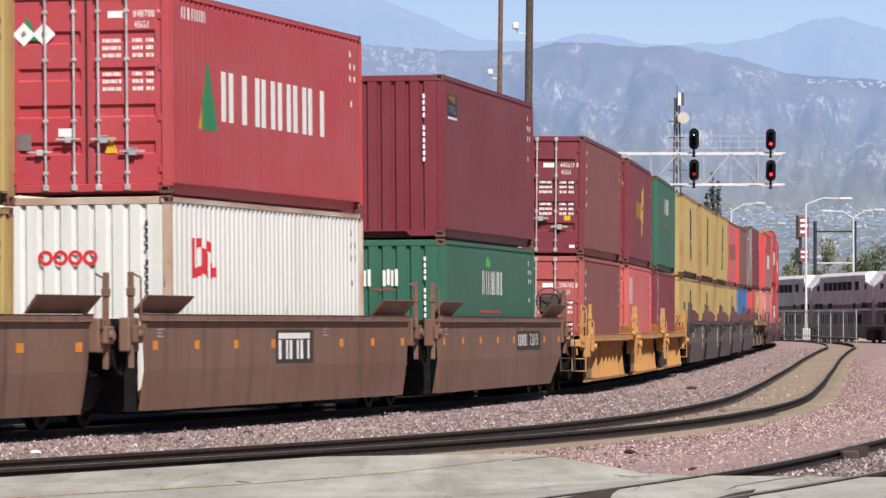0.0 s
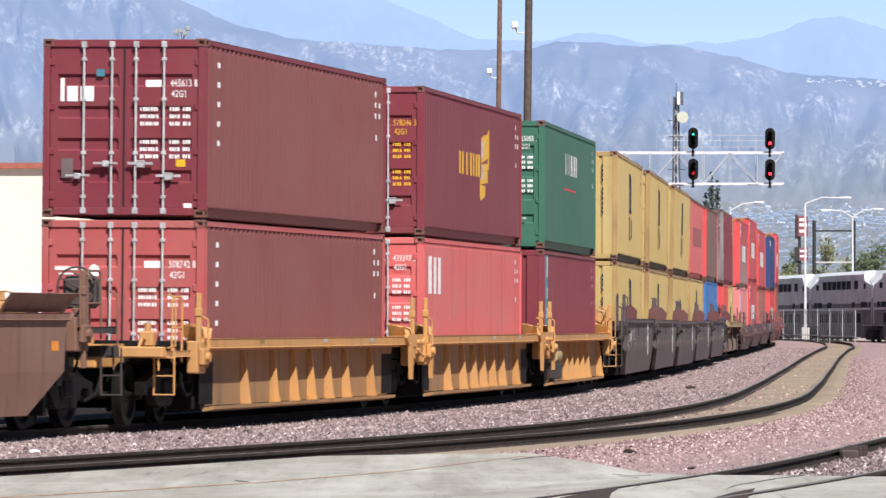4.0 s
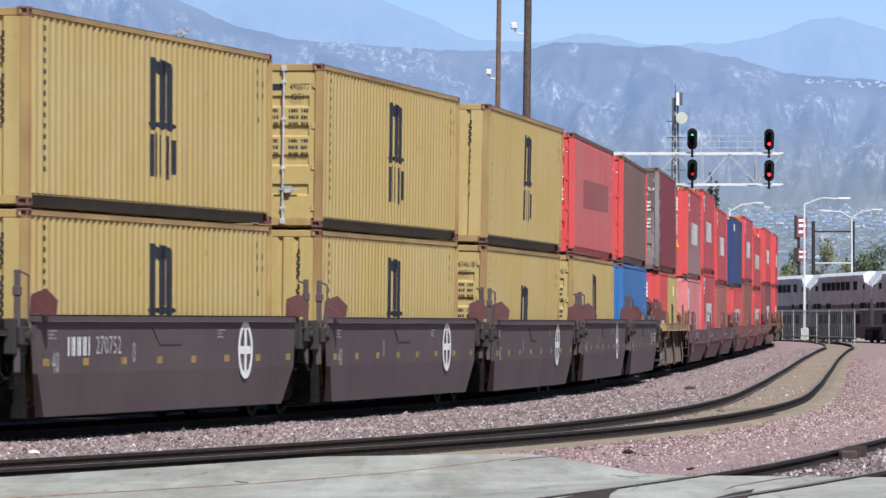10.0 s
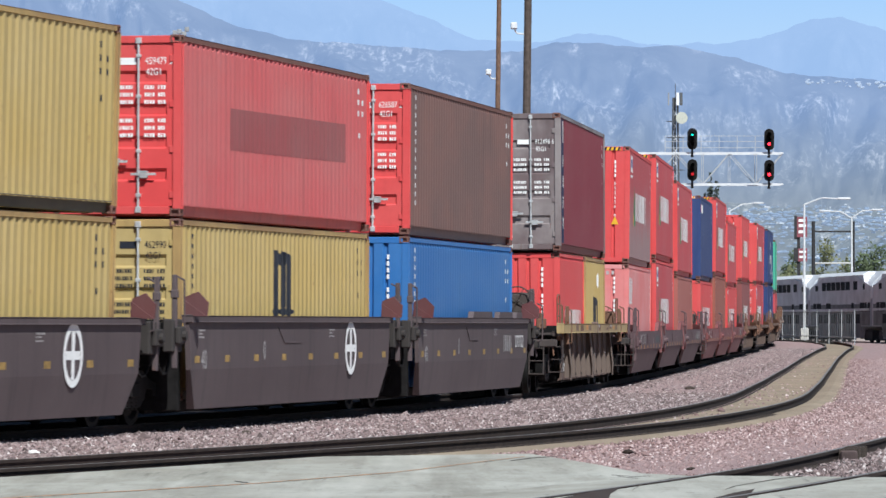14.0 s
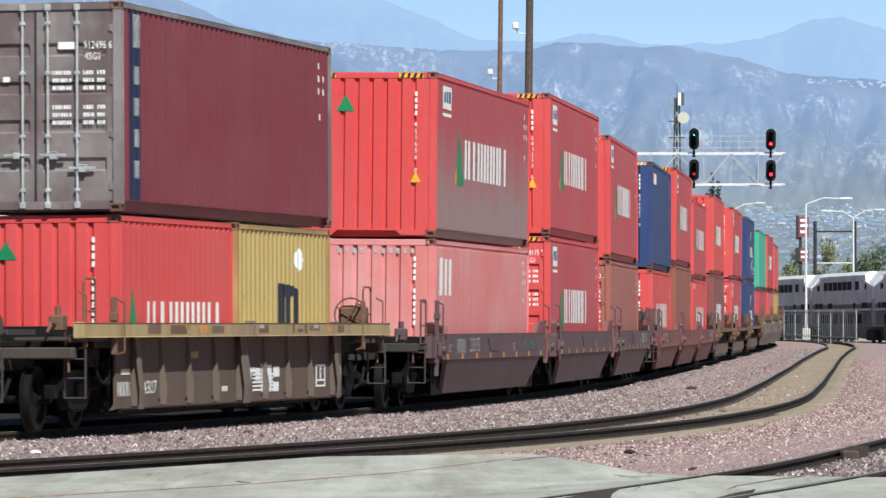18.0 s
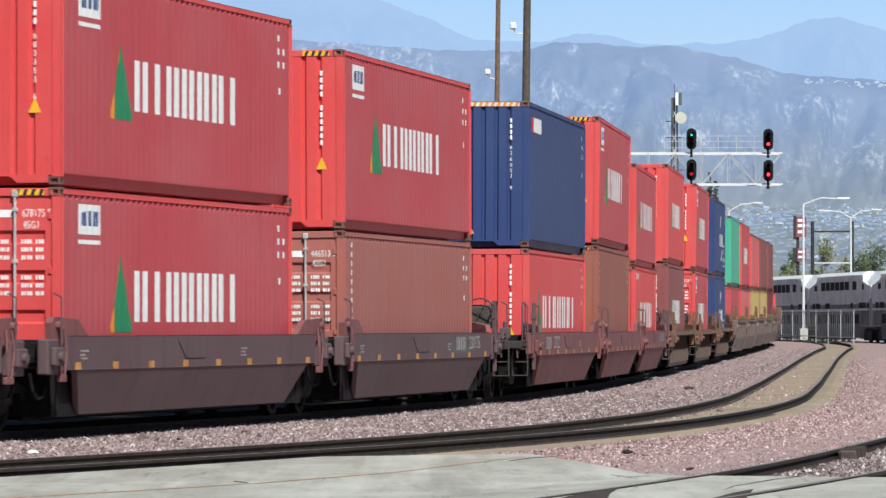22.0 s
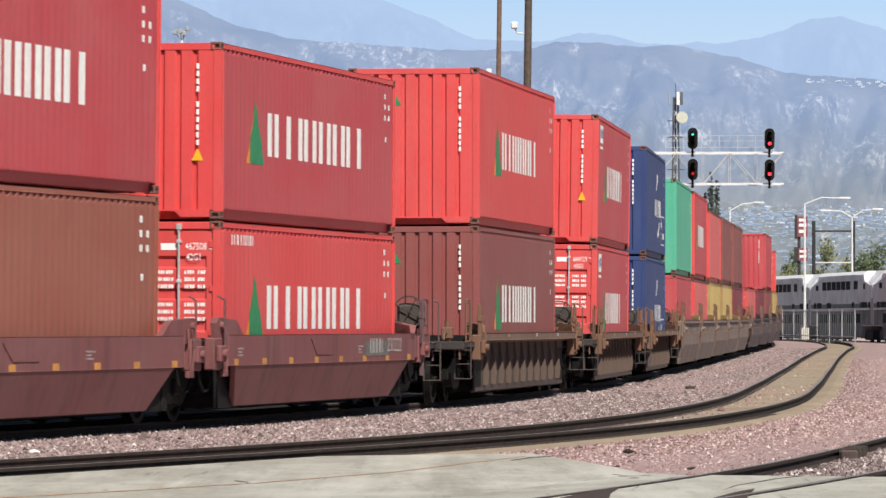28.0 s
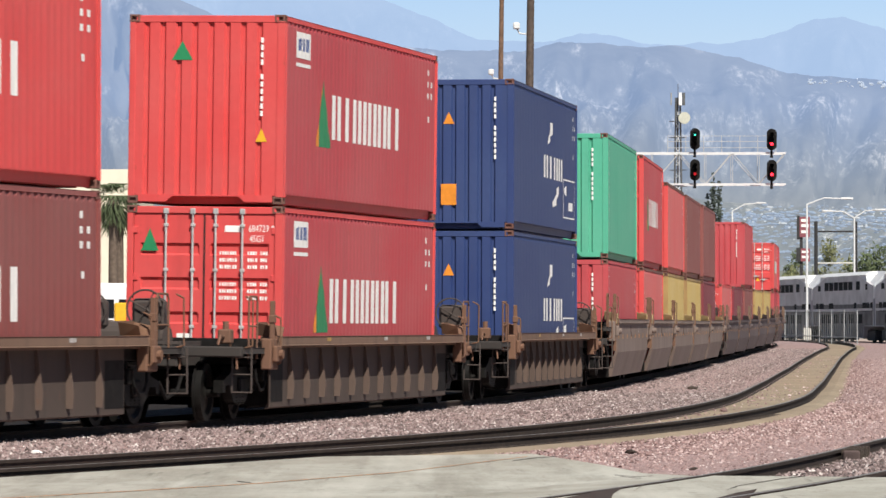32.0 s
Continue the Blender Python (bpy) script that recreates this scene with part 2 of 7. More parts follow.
def letters(text, size, narrow=1.0):
    """The built-in font as a thin mesh in the plane x, z, facing -y, its middle at the origin."""
    def build(bm):
        cu = bpy.data.curves.new("text", "FONT")
        cu.body, cu.size, cu.align_x, cu.align_y = text, size, "CENTER", "CENTER"
        cu.resolution_u = 2
        ob = bpy.data.objects.new("text", cu)
        scene.collection.objects.link(ob)
        bpy.context.view_layer.update()
        me = bpy.data.meshes.new_from_object(ob.evaluated_get(bpy.context.evaluated_depsgraph_get()))
        me.transform(Matrix.Rotation(radians(90), 4, "X") @ Matrix.Diagonal((narrow, 1, 1, 1)))
        bm.from_mesh(me)
        bpy.data.objects.remove(ob)
        bpy.data.meshes.remove(me)
        bpy.data.curves.remove(cu)
    return shared(("text", text, size, narrow), build)


# ---------------------------------------------------------------- the line of the track
# metres along the main track, and its curvature there
KNOTS = (-40, 20, 70, 120, 185, 240, 320, 380)
CURVES = (-0.002655, -0.003399, -0.000067, 0.000043, 0.0001, -0.0012, -0.008, -0.003)
GRID = np.arange(-140.0, 900.0, 1.0)
_h = np.interp(GRID, KNOTS, CURVES)
_h = np.concatenate([[0], np.cumsum((_h[1:] + _h[:-1]) / 2)])
HEAD = _h - np.interp(0, GRID, _h) + radians(13.714)
_x = np.concatenate([[0], np.cumsum((np.sin(HEAD[1:]) + np.sin(HEAD[:-1])) / 2)])
_y = np.concatenate([[0], np.cumsum((np.cos(HEAD[1:]) + np.cos(HEAD[:-1])) / 2)])
LINE_X, LINE_Y = _x - np.interp(0, GRID, _x) - 5.261, _y - np.interp(0, GRID, _y) + 75.0
RISE_S, RISE_Z = (-140, 100, 160, 220, 300, 900), (0.0, 0.0, 0.10, 0.32, 0.45, 0.45)


def on_line(s, off=0.0, z=0.0):
    """The point at s metres along the main track, off metres to its right, z above the top of its rails."""
    h = np.interp(s, GRID, HEAD)
    return Vector((np.interp(s, GRID, LINE_X) + off * math.cos(h), np.interp(s, GRID, LINE_Y) - off * math.sin(h), z + np.interp(s, RISE_S, RISE_Z)))


# the freight train's own line: the same course, a little nearer, with the wells' slight turn against it
NEARER = 0.97


def on_main(s, off=0.0, z=0.0):
    """The point at s along the freight train's track, off metres to its right, z above its rails."""
    h = np.interp(s, GRID, HEAD)
    return Vector((NEARER * np.interp(s, GRID, LINE_X) - 0.017 + off * math.cos(h), NEARER * np.interp(s, GRID, LINE_Y) - off * math.sin(h),
                   z + EYE_Z * (1 - NEARER) + NEARER * np.interp(s, RISE_S, RISE_Z)))


def line_pose(s, z=0.0, lean=0.0):
    """A rail vehicle's pose: x along the track, away from the camera; y to the left; lean in degrees to the right."""
    h = np.interp(s, GRID, HEAD) - 0.0117 + 0.000133 * min(max(s, 0.0), 88.0)
    return Matrix.Translation(on_main(s)) @ pose(0, 0, 0, 0, 0, 90 - math.degrees(h)) @ pose(0, 0, 0, lean) @ pose(0, 0, z)


def spot(px, py, y):
    """The place at the distance y in the direction (px, py) from the eye."""
    return Vector(((px - 784) / F * y, y, EYE_Z + (575.3 - py) / F * y))


# ---------------------------------------------------------------- containers
CL, CW = 12.192, 2.438
PITCH_X, DEEP = 0.275, [0.022]
FLOOR_Z, STD, HC = 0.333, 2.591, 2.896


def wave(x):
    """How far the corrugated side lies behind its outer plane at x."""
    u = (x / PITCH_X) % 1.0
    return DEEP[0] * (0 if u < 0.28 else (u - 0.28) / 0.2 if u < 0.48 else 1 if u < 0.8 else (1 - u) / 0.2)


def breaks(x0, x1):
    xs = {x0, x1}
    for i in range(int(math.floor(x0 / PITCH_X)) - 1, int(math.ceil(x1 / PITCH_X)) + 1):
        for u in (0, 0.28, 0.48, 0.8):
            x = (i + u) * PITCH_X
            if x0 < x < x1:
                xs.add(x)
    return sorted(xs)


def side_strip(bm, x0, x1, low, high, y, sign, proud=0.0):
    """A strip of the corrugated side from x0 to x1 between the heights low(x) and high(x)."""
    last = None
    for x in breaks(x0, x1):
        yy = sign * (y - wave(x) + proud)
        pair = [bm.verts.new((x, yy, low(x))), bm.verts.new((x, yy, high(x)))]
        if last:
            bm.faces.new((last[0], pair[0], pair[1], last[1]) if sign < 0 else (last[1], pair[1], pair[0], last[0]))
        last = pair


def build_side(length, h, sign):
    def build(bm):
        e = length / 2 - 0.12
        y = CW / 2 - 0.008
        side_strip(bm, -e, e, lambda x: 0.15, lambda x: h - 0.16, y, sign)
        # the folds run out deeper under the top rail
        last = None
        for x in breaks(-e, e):
            k = wave(x)
            pair = [bm.verts.new((x, sign * (y - k), h - 0.16)), bm.verts.new((x, sign * (y - k * 0.042 / DEEP[0]), h - 0.07))]
            if last:
                bm.faces.new((last[0], pair[0], pair[1], last[1]))
            last = pair
    return build


def build_top_rail(length, sign, h):
    def build(bm):
        box(bm, -length / 2 + 0.17, length / 2 - 0.17, sign * (CW / 2 - 0.055), sign * (CW / 2 - 0.002), h - 0.085, h - 0.012, 0.006)
    return build


def build_bottom_rail(length, sign):
    def build(bm):
        y = CW / 2
        prism(bm, [(sign * (y - 0.006), 0.175), (sign * (y - 0.17), 0.175), (sign * (y - 0.17), 0.012), (sign * (y - 0.10), 0.012), (sign * (y - 0.085), 0.16), (sign * (y - 0.006), 0.165)],
              "x", -length / 2 + 0.17, length / 2 - 0.17)
    return build


def build_casting(bm):
    g = box(bm, -0.089, 0.089, -0.081, 0.081, -0.059, 0.059, 0.008)
    bm.normal_update()
    for f in [f for f in bm.faces if (f.normal.y < -0.9 or f.normal.x < -0.9) and f.calc_area() > 0.01]:
        n = f.normal.copy()
        bmesh.ops.inset_region(bm, faces=[f], thickness=0.03)
        r = bmesh.ops.extrude_discrete_faces(bm, faces=[f])
        for v in r["faces"][0].verts:
            v.co -= n * 0.035


def build_posts(h, x, sign):
    def build(bm):
        w = 0.13 if x < 0 else 0.11
        box(bm, min(x, x - math.copysign(w, x)), max(x, x - math.copysign(w, x)), sign * (CW / 2 - 0.10), sign * (CW / 2 - 0.001), 0.11, h - 0.11, 0.01)
    return build


def build_front(length, h):
    """Upright corrugation of the blind end: eight narrow grooves."""
    def build(bm):
        x0, w = -length / 2 + 0.012, CW / 2 - 0.1
        line = [(-w, 0.0)]
        for i in range(1, 9):
            c = -CW / 2 + 0.14 + 0.2535 * i
            line += [(c - 0.05, 0.0), (c - 0.02, 0.045), (c + 0.02, 0.045), (c + 0.05, 0.0)]
        last = None
        for y, d in line + [(w, 0.0)]:
            pair = [bm.verts.new((x0 + d, y, 0.13)), bm.verts.new((x0 + d, y, h - 0.10))]
            if last:
                bm.faces.new((last[0], last[1], pair[1], pair[0]))
            last = pair
    return build


def build_front_sill(length, h):
    """Upper rail and the lower sill with its tunnel."""
    def build(bm):
        x = -length / 2
        w = CW / 2 - 0.165
        prism(bm, [(-w, 0.14), (w, 0.14), (w, 0.03), (0.62, 0.03), (0.52, 0.115), (-0.52, 0.115), (-0.62, 0.03), (-w, 0.03)], "x", x + 0.004, x + 0.09)
    return build


def build_leaf(length, h, sign):
    """One door leaf with level corrugations."""
    def build(bm):
        x, y0, y1 = -length / 2 + 0.03, 0.012, CW / 2 - 0.11
        z0, z1 = 0.15, h - 0.12
        step = (z1 - z0) / 5
        zs = [(z0, 0.0)]
        for i in range(1, 5):
            c = z0 + i * step
            zs += [(c - 0.115, 0.0), (c - 0.085, 0.04), (c + 0.03, 0.04), (c + 0.075, 0.0)]
        zs.append((z1, 0.0))
        a, b = y0 + 0.07, y1 - 0.10
        cols = [(y0, 0), (a, 0), (a + 0.02, 1), (b - 0.02, 1), (b, 0), (y1, 0)]
        rows = [[bm.verts.new((x + d * k, sign * y, z)) for y, k in cols] for z, d in zs]
        for r, q in zip(rows, rows[1:]):
            for i in range(5):
                bm.faces.new((r[i], r[i + 1], q[i + 1], q[i]))
    return build


def build_hinge(bm):
    box(bm, -0.02, 0.03, -0.045, 0.045, -0.05, 0.05, 0.006)


def build_header(length, h):
    def build(bm):
        x = -length / 2
        box(bm, x + 0.004, x + 0.09, -CW / 2 + 0.1, CW / 2 - 0.1, h - 0.12, h - 0.012, 0.008)
    return build


def build_sills(length, h):
    def build(bm):
        x = -length / 2
        box(bm, x + 0.004, x + 0.09, -CW / 2 + 0.165, CW / 2 - 0.165, 0.03, 0.145, 0.008)
    return build


def build_rod(length, h):
    def build(bm):
        x = -length / 2 - 0.012
        rod(bm, (x, 0, 0.07), (x, 0, h - 0.05), 0.017, 8)
        for z in (0.095, h - 0.085):
            box(bm, x - 0.025, x + 0.045, -0.04, 0.04, z - 0.045, z + 0.045, 0.008)
        for z in (0.30, h * 0.36, h * 0.66, h - 0.3):
            box(bm, x - 0.022, x + 0.045, -0.034, 0.034, z - 0.026, z + 0.026, 0.008)
    return build


def build_handle(length, z, sign):
    def build(bm):
        x = -length / 2 - 0.035
        box(bm, x - 0.012, x + 0.012, 0, sign * 0.36, z - 0.012, z + 0.018, 0.004)
        box(bm, x - 0.02, x + 0.05, sign * 0.14, sign * 0.23, z - 0.05, z + 0.04, 0.01)
    return build


def build_hull(length, h):
    """Roof, floor and the unseen far end."""
    def build(bm):
        e = length / 2 - 0.1
        box(bm, -e, length / 2 - 0.02, -CW / 2 + 0.06, CW / 2 - 0.06, h - 0.05, h - 0.02)
        box(bm, -e, length / 2 - 0.02, -CW / 2 + 0.11, CW / 2 - 0.11, 0.12, 0.16)
        box(bm, -e + 0.1, e - 0.1, -0.95, 0.95, 0.004, 0.12)
        box(bm, e, length / 2 - 0.02, -CW / 2 + 0.06, CW / 2 - 0.06, 0.1, h - 0.05)
    return build


def side_mark(spans, name, key, material, parent, h, label="", length=CL):
    """Painted marks on the right side. spans: (x0, x1, low0, high0, low1, high1), x from the near end, as shares of length and height."""
    def build(bm):
        for x0, x1, a0, b0, a1, b1 in spans:
            xa, xb = x0 * length - length / 2, x1 * length - length / 2
            t = lambda x: (x - xa) / max(xb - xa, 1e-6)
            side_strip(bm, xa, xb, lambda x: h * (a0 + (a1 - a0) * t(x)), lambda x: h * (b0 + (b1 - b0) * t(x)), CW / 2 - 0.008, -1, 0.004)
    return put(name, shared(("mark", key, DEEP[0], round(h, 2), length), build), material, parent, None, label)


def side_word(spans, key, material, parent, h, label="", length=CL):
    """A word on the side: every bar a part of its own."""
    for i, sp in enumerate(spans):
        side_mark([sp], "brand_bar", (key, i), material, parent, h, label, length)


def word_bars(x0, x1, z0, z1, n, gap=0.3, fill=0.33):
    """A brand's word as plain upright bars, two to a letter."""
    w, out = (x1 - x0) / (n - gap), []
    for i in range(n):
        a = x0 + i * w
        lw = w * (1 - gap)
        if i % 5 == 1:
            out.append((a + lw * 0.3, a + lw * 0.72, z0, z1, z0, z1))
        else:
            out += [(a, a + lw * fill, z0, z1, z0, z1), (a + lw * (1 - fill), a + lw, z0, z1, z0, z1)]
    return out


def small_column(x, z1, n, dz=0.055, w=0.012, hgt=0.034):
    return [(x, x + w, z1 - i * dz - hgt, z1 - i * dz, z1 - i * dz - hgt, z1 - i * dz) for i in range(n)]


def end_plate(name, pts, material, parent, length, label="", off=0.0):
    """A flat mark on the near end: outline in (y, z) seen from outside, y growing to the right of the viewer."""
    bm = bmesh.new()
    x = -length / 2 - off
    vs = [bm.verts.new((x, -p[0], p[1])) for p in pts]
    bm.faces.new(vs)
    return part(name, bm, material, parent, label)


def end_text(text, size, y, z, material, parent, length, off=0.0):
    return put("number_marking", letters(text, size, 0.72), material, parent, pose(-length / 2 - off, -y, z, 0, 0, -90))


def quad(y0, y1, z0, z1):
    return [(y0, z0), (y1, z0), (y1, z1), (y0, z1)]


def build_caution(bm):
    bm.faces.new([bm.verts.new((0.001, y, z)) for y, z in ((0.22, -0.04), (-0.22, -0.04), (-0.22, 0.04), (0.22, 0.04))])


def build_caution_bars(bm):
    for i in range(4):
        y = -0.19 + i * 0.11
        bm.faces.new([bm.verts.new((-0.002, a, z)) for a, z in ((y + 0.05, -0.04), (y, -0.04), (y - 0.03, 0.04), (y + 0.02, 0.04))])


def build_caution_wide(bm):
    bm.faces.new([bm.verts.new((0.001, y, z)) for y, z in ((1.04, -0.04), (-1.04, -0.04), (-1.04, 0.04), (1.04, 0.04))])


def build_caution_wide_bars(bm):
    for i in range(17):
        y = -1.0 + i * 0.12
        bm.faces.new([bm.verts.new((-0.002, a, z)) for a, z in ((y + 0.06, -0.04), (y, -0.04), (y - 0.03, 0.04), (y + 0.03, 0.04))])


SAIL_WIDE = word_bars(0.245, 0.80, 0.39, 0.645, 7, 0.31, 0.40)
SAIL_TIGHT = word_bars(0.29, 0.74, 0.385, 0.63, 7, 0.20, 0.41)
SAIL_SHORT = word_bars(0.24, 0.88, 0.27, 0.54, 7, 0.26, 0.31)
# an emblem of three legs on pointed feet, over a row of bars
EMBLEM_M = ((0.446, 0.482, 0.52, 0.86, 0.52, 0.855), (0.495, 0.529, 0.52, 0.855, 0.52, 0.85), (0.542, 0.578, 0.52, 0.85, 0.52, 0.82), (0.475, 0.50, 0.79, 0.86, 0.76, 0.83), (0.518, 0.545, 0.77, 0.84, 0.79, 0.85),
            (0.434, 0.464, 0.49, 0.50, 0.46, 0.53), (0.464, 0.494, 0.46, 0.53, 0.49, 0.50), (0.484, 0.512, 0.49, 0.50, 0.46, 0.53), (0.512, 0.540, 0.46, 0.53, 0.49, 0.50), (0.530, 0.560, 0.49, 0.50, 0.46, 0.53), (0.560, 0.590, 0.46, 0.53, 0.49, 0.50),
            (0.448, 0.466, 0.21, 0.44, 0.21, 0.44), (0.472, 0.490, 0.21, 0.45, 0.21, 0.45), (0.496, 0.512, 0.21, 0.44, 0.21, 0.44), (0.532, 0.554, 0.20, 0.44, 0.20, 0.44), (0.562, 0.590, 0.23, 0.42, 0.23, 0.42))


def container(s, kind, h, colour, label, side=None, logo="", number="", length=CL, base=0.0, frame_paint=None):
    """A steel freight container. kind: 'door' or 'blind', the end that faces up the line."""
    side = side or colour
    top = new("shipping_container")
    tagged(top, label, "container", "containers on the train")
    frame_paint = frame_paint or (RUSTY if colour is WHITE else GOLD_POST if colour is GOLD else colour)
    k = (length, h)
    DEEP[0] = 0.024 if side in (GOLD, WHITE) else 0.014 if "strip" in logo else 0.0055
    put("side_panel", shared(("side_r", DEEP[0], *k), build_side(length, h, -1)), side, top)
    put("side_panel", shared(("side_l", DEEP[0], *k), build_side(length, h, 1)), side, top)
    put("hull", shared(("hull", *k), build_hull(length, h)), colour, top)
    for sg in (-1, 1):
        put("top_rail", shared(("trail", sg, *k), build_top_rail(length, sg, h)), CASTING if logo in ("patch", "column") and colour in (BRIGHT, SALMON) else frame_paint, top)
        # on yellow containers the rail's grey holds dust and the recess's shade
        put("bottom_rail", shared(("brail", sg, length), build_bottom_rail(length, sg)), DUSTY_SHADE if side is GOLD else side, top)
        for x in (-length / 2, length / 2):
            put("corner_post", shared(("post", x, sg, h), build_posts(h, x, sg)), frame_paint, top)
            for z in (0.059, h - 0.059):
                c = put("corner_casting", shared("casting", build_casting), CASTING, top)
                c.matrix_local = pose(x - math.copysign(0.085, x), sg * (CW / 2 - 0.079), z)
    put("header", shared(("header", *k), build_header(length, h)), frame_paint, top)
    if kind == "door":
        put("sill", shared(("sills", *k), build_sills(length, h)), frame_paint, top)
        for sg in (-1, 1):
            leaf = put("door", shared(("leaf", sg, *k), build_leaf(length, h, sg)), colour, top)
            for i in range(4):
                put("hinge", shared("hinge", build_hinge), colour, leaf, pose(-length / 2 + 0.03, sg * (CW / 2 - 0.125), h * (0.12 + 0.25 * i)))
            for i, y in enumerate((0.18, 0.60)):
                put("lock_rod", shared(("rod", *k), build_rod(length, h)), STEEL, leaf, pose(0, sg * y, 0), "galvanised lock rod")
                put("handle", shared(("handle", length, i, sg), build_handle(length, 0.60 if i else 0.78, 1 if sg > 0 else -1)), STEEL, leaf, pose(0, sg * (y - 0.10), 0.0))
        bm = bmesh.new()
        box(bm, -length / 2 + 0.015, -length / 2 + 0.04, -0.012, 0.012, 0.15, h - 0.12)
        part("gasket", bm, RUBBER, top)
        tint = MARK_Y if logo == "amber" else MARK_K if colour is GOLD else MARK_W
        at = h * (0.75 if number in ("445613 8", "508742 8", "578346 3") else 0.79 if colour is GREY else 0.88 if h > 2.7 else 0.855)
        rows = bmesh.new()
        for r in range(6):
            for y0, y1 in ((0.24, 0.52), (0.68, 0.86), (0.88, 1.02)):
                z = at - 0.40 - r * 0.105 - (0.16 if r > 2 else 0)
                for i in range(int((y1 - y0) / 0.04)):
                    k = y0 + i * 0.04
                    rows.faces.new([rows.verts.new((-length / 2 + 0.024, -p, q)) for p, q in quad(k, k + (0.029 if (i + r) % 3 else 0.02), z, z + 0.056)])
        part("weight_table", rows, tint, top, "rows of small painted figures")["kind"] = "stuff"
        if number:
            end_text(number, 0.15, 0.89, at, tint, top, length, -0.024)
            end_text("45G1" if h > 2.7 else "42G1", 0.145, 0.82, at - 0.155, tint, top, length, -0.024)
            end_plate("owner_code_bar", quad(0.32, 0.56, at - 0.05, at + 0.05), tint, top, length, "", -0.024)
    else:
        put("front_panel", shared(("front", *k), build_front(length, h)), colour, top)
        put("sill", shared(("fsill", *k), build_front_sill(length, h)), frame_paint, top)
        bm = bmesh.new()
        ink = MARK_K if colour is GOLD or colour is WHITE else MARK_W
        for i in range(0 if logo == "teal_strip" else 4 if number else 12):
            if i in (4, 11):
                continue
            z = h * 0.88 - i * 0.112
            bm.faces.new([bm.verts.new((-length / 2 + 0.006, -p, q)) for p, q in quad(0.85, 0.89, z - 0.08, z)])
        if logo == "teal_strip":
            bm.free()
            put("number_marking", letters("4 9 9 7 2 9 1", 0.17, 0.82), ink, top, pose(-length / 2 + 0.006, 0.42, h * 0.895, 0, 0, -90))
        else:
            part("number_marking", bm, ink, top, "upright column of painted figures")["kind"] = "stuff"
        if number:
            put("number_marking", letters("\n".join(number), 0.115, 0.9), ink, top, pose(-length / 2 + 0.006, -0.87, h * 0.88 - 0.98, 0, 0, -90))
    if logo == "gt":
        put("caution_plate", shared("caution_wide", build_caution_wide), MARK_C, top, pose(-length / 2, 0, h - 0.065))
        put("caution_stripe", shared("caution_wide_bars", build_caution_wide_bars), MARK_O, top, pose(-length / 2, 0, h - 0.065))["kind"] = "stuff"
    elif h > 2.7 and 190 < s < 290:
        for y in (-0.78, 0.78):
            put("caution_plate", shared("caution", build_caution), MARK_Y, top, pose(-length / 2, y, h - 0.065))
            put("caution_stripe", shared("caution_stripe", build_caution_bars), MARK_K, top, pose(-length / 2, y, h - 0.065))["kind"] = "stuff"
    if length > 10:
        ident = MARK_K if side in (GOLD, WHITE) else MARK_W
        side_mark(small_column(0.93, 0.90, 3, 0.07) + small_column(0.955, 0.83, 2, 0.07) + small_column(0.935, 0.62, 1), "side_number", "ident", ident, top, h)["kind"] = "stuff"
    if side is PINK:
        for i in range(11):
            if i != 4:
                end_plate("figure_bar", quad(-0.5 + i * 0.13, -0.44 + i * 0.13, h * 0.90, h * 0.935), MARK_F, top, length, "", -0.005)
    if logo.startswith("sail"):
        word, name = (SAIL_WIDE, "word_wide") if "wide" in logo else (SAIL_SHORT, "word_short") if "20" in logo else (SAIL_TIGHT, "word_tight")
        side_word(word, name, MARK_W, top, h, "white upright bar of the brand word", length)
        a, k, low = (0.135, 1.45, 0.0) if "wide" in logo else (0.07, 1.7, -0.08) if "20" in logo else (0.192, 1.4, 0.0)
        side_mark([(a + 0.012 * k, a + 0.03 * k, 0.335 + low, 0.47 + low, 0.335 + low, 0.70 + low), (a + 0.03 * k, a + 0.062 * k, 0.335 + low, 0.70 + low, 0.335 + low, 0.36 + low)], "sail_emblem", name + "sail", MARK_G, top, h, "green sail emblem", length)
        side_mark([(a, a + 0.013 * k, 0.335 + low, 0.36 + low, 0.335 + low, 0.47 + low), (a + 0.013 * k, a + 0.026 * k, 0.47 + low, 0.50 + low, 0.62 + low, 0.66 + low)], "emblem_edge", name + "edge", MARK_O, top, h, "", length)
        if "plate" in logo:
            side_mark([(0.07, 0.155, 0.79, 0.93, 0.79, 0.93)], "company_plate", "plate", MARK_W, top, h, "white square plate")
            side_mark([(0.083, 0.10, 0.83, 0.89, 0.83, 0.90), (0.108, 0.12, 0.83, 0.90, 0.83, 0.90), (0.127, 0.145, 0.83, 0.90, 0.83, 0.90)], "plate_sign", "platesign", MARK_B, top, h)
            side_mark([(0.07, 0.155, 0.745, 0.765, 0.745, 0.765)], "plate_line", "plateline", MARK_W, top, h)
        if "small" in logo:
            side_mark(word_bars(0.06, 0.17, 0.87, 0.93, 5, 0.3), "small_word", "smallword", MARK_W, top, h)["kind"] = "stuff"
        if number == "848788 0":
            for y in (-0.92, -0.62):
                z = h * 0.79
                end_plate("placard", [(y, z - 0.17), (y + 0.17, z), (y, z + 0.17), (y - 0.17, z)], MARK_W, top, length, "white diamond placard", -0.021)
                end_plate("placard_sign", [(y - 0.03, z - 0.05), (y + 0.04, z), (y, z + 0.06), (y - 0.04, z + 0.01)], GREY, top, length, "", -0.019)
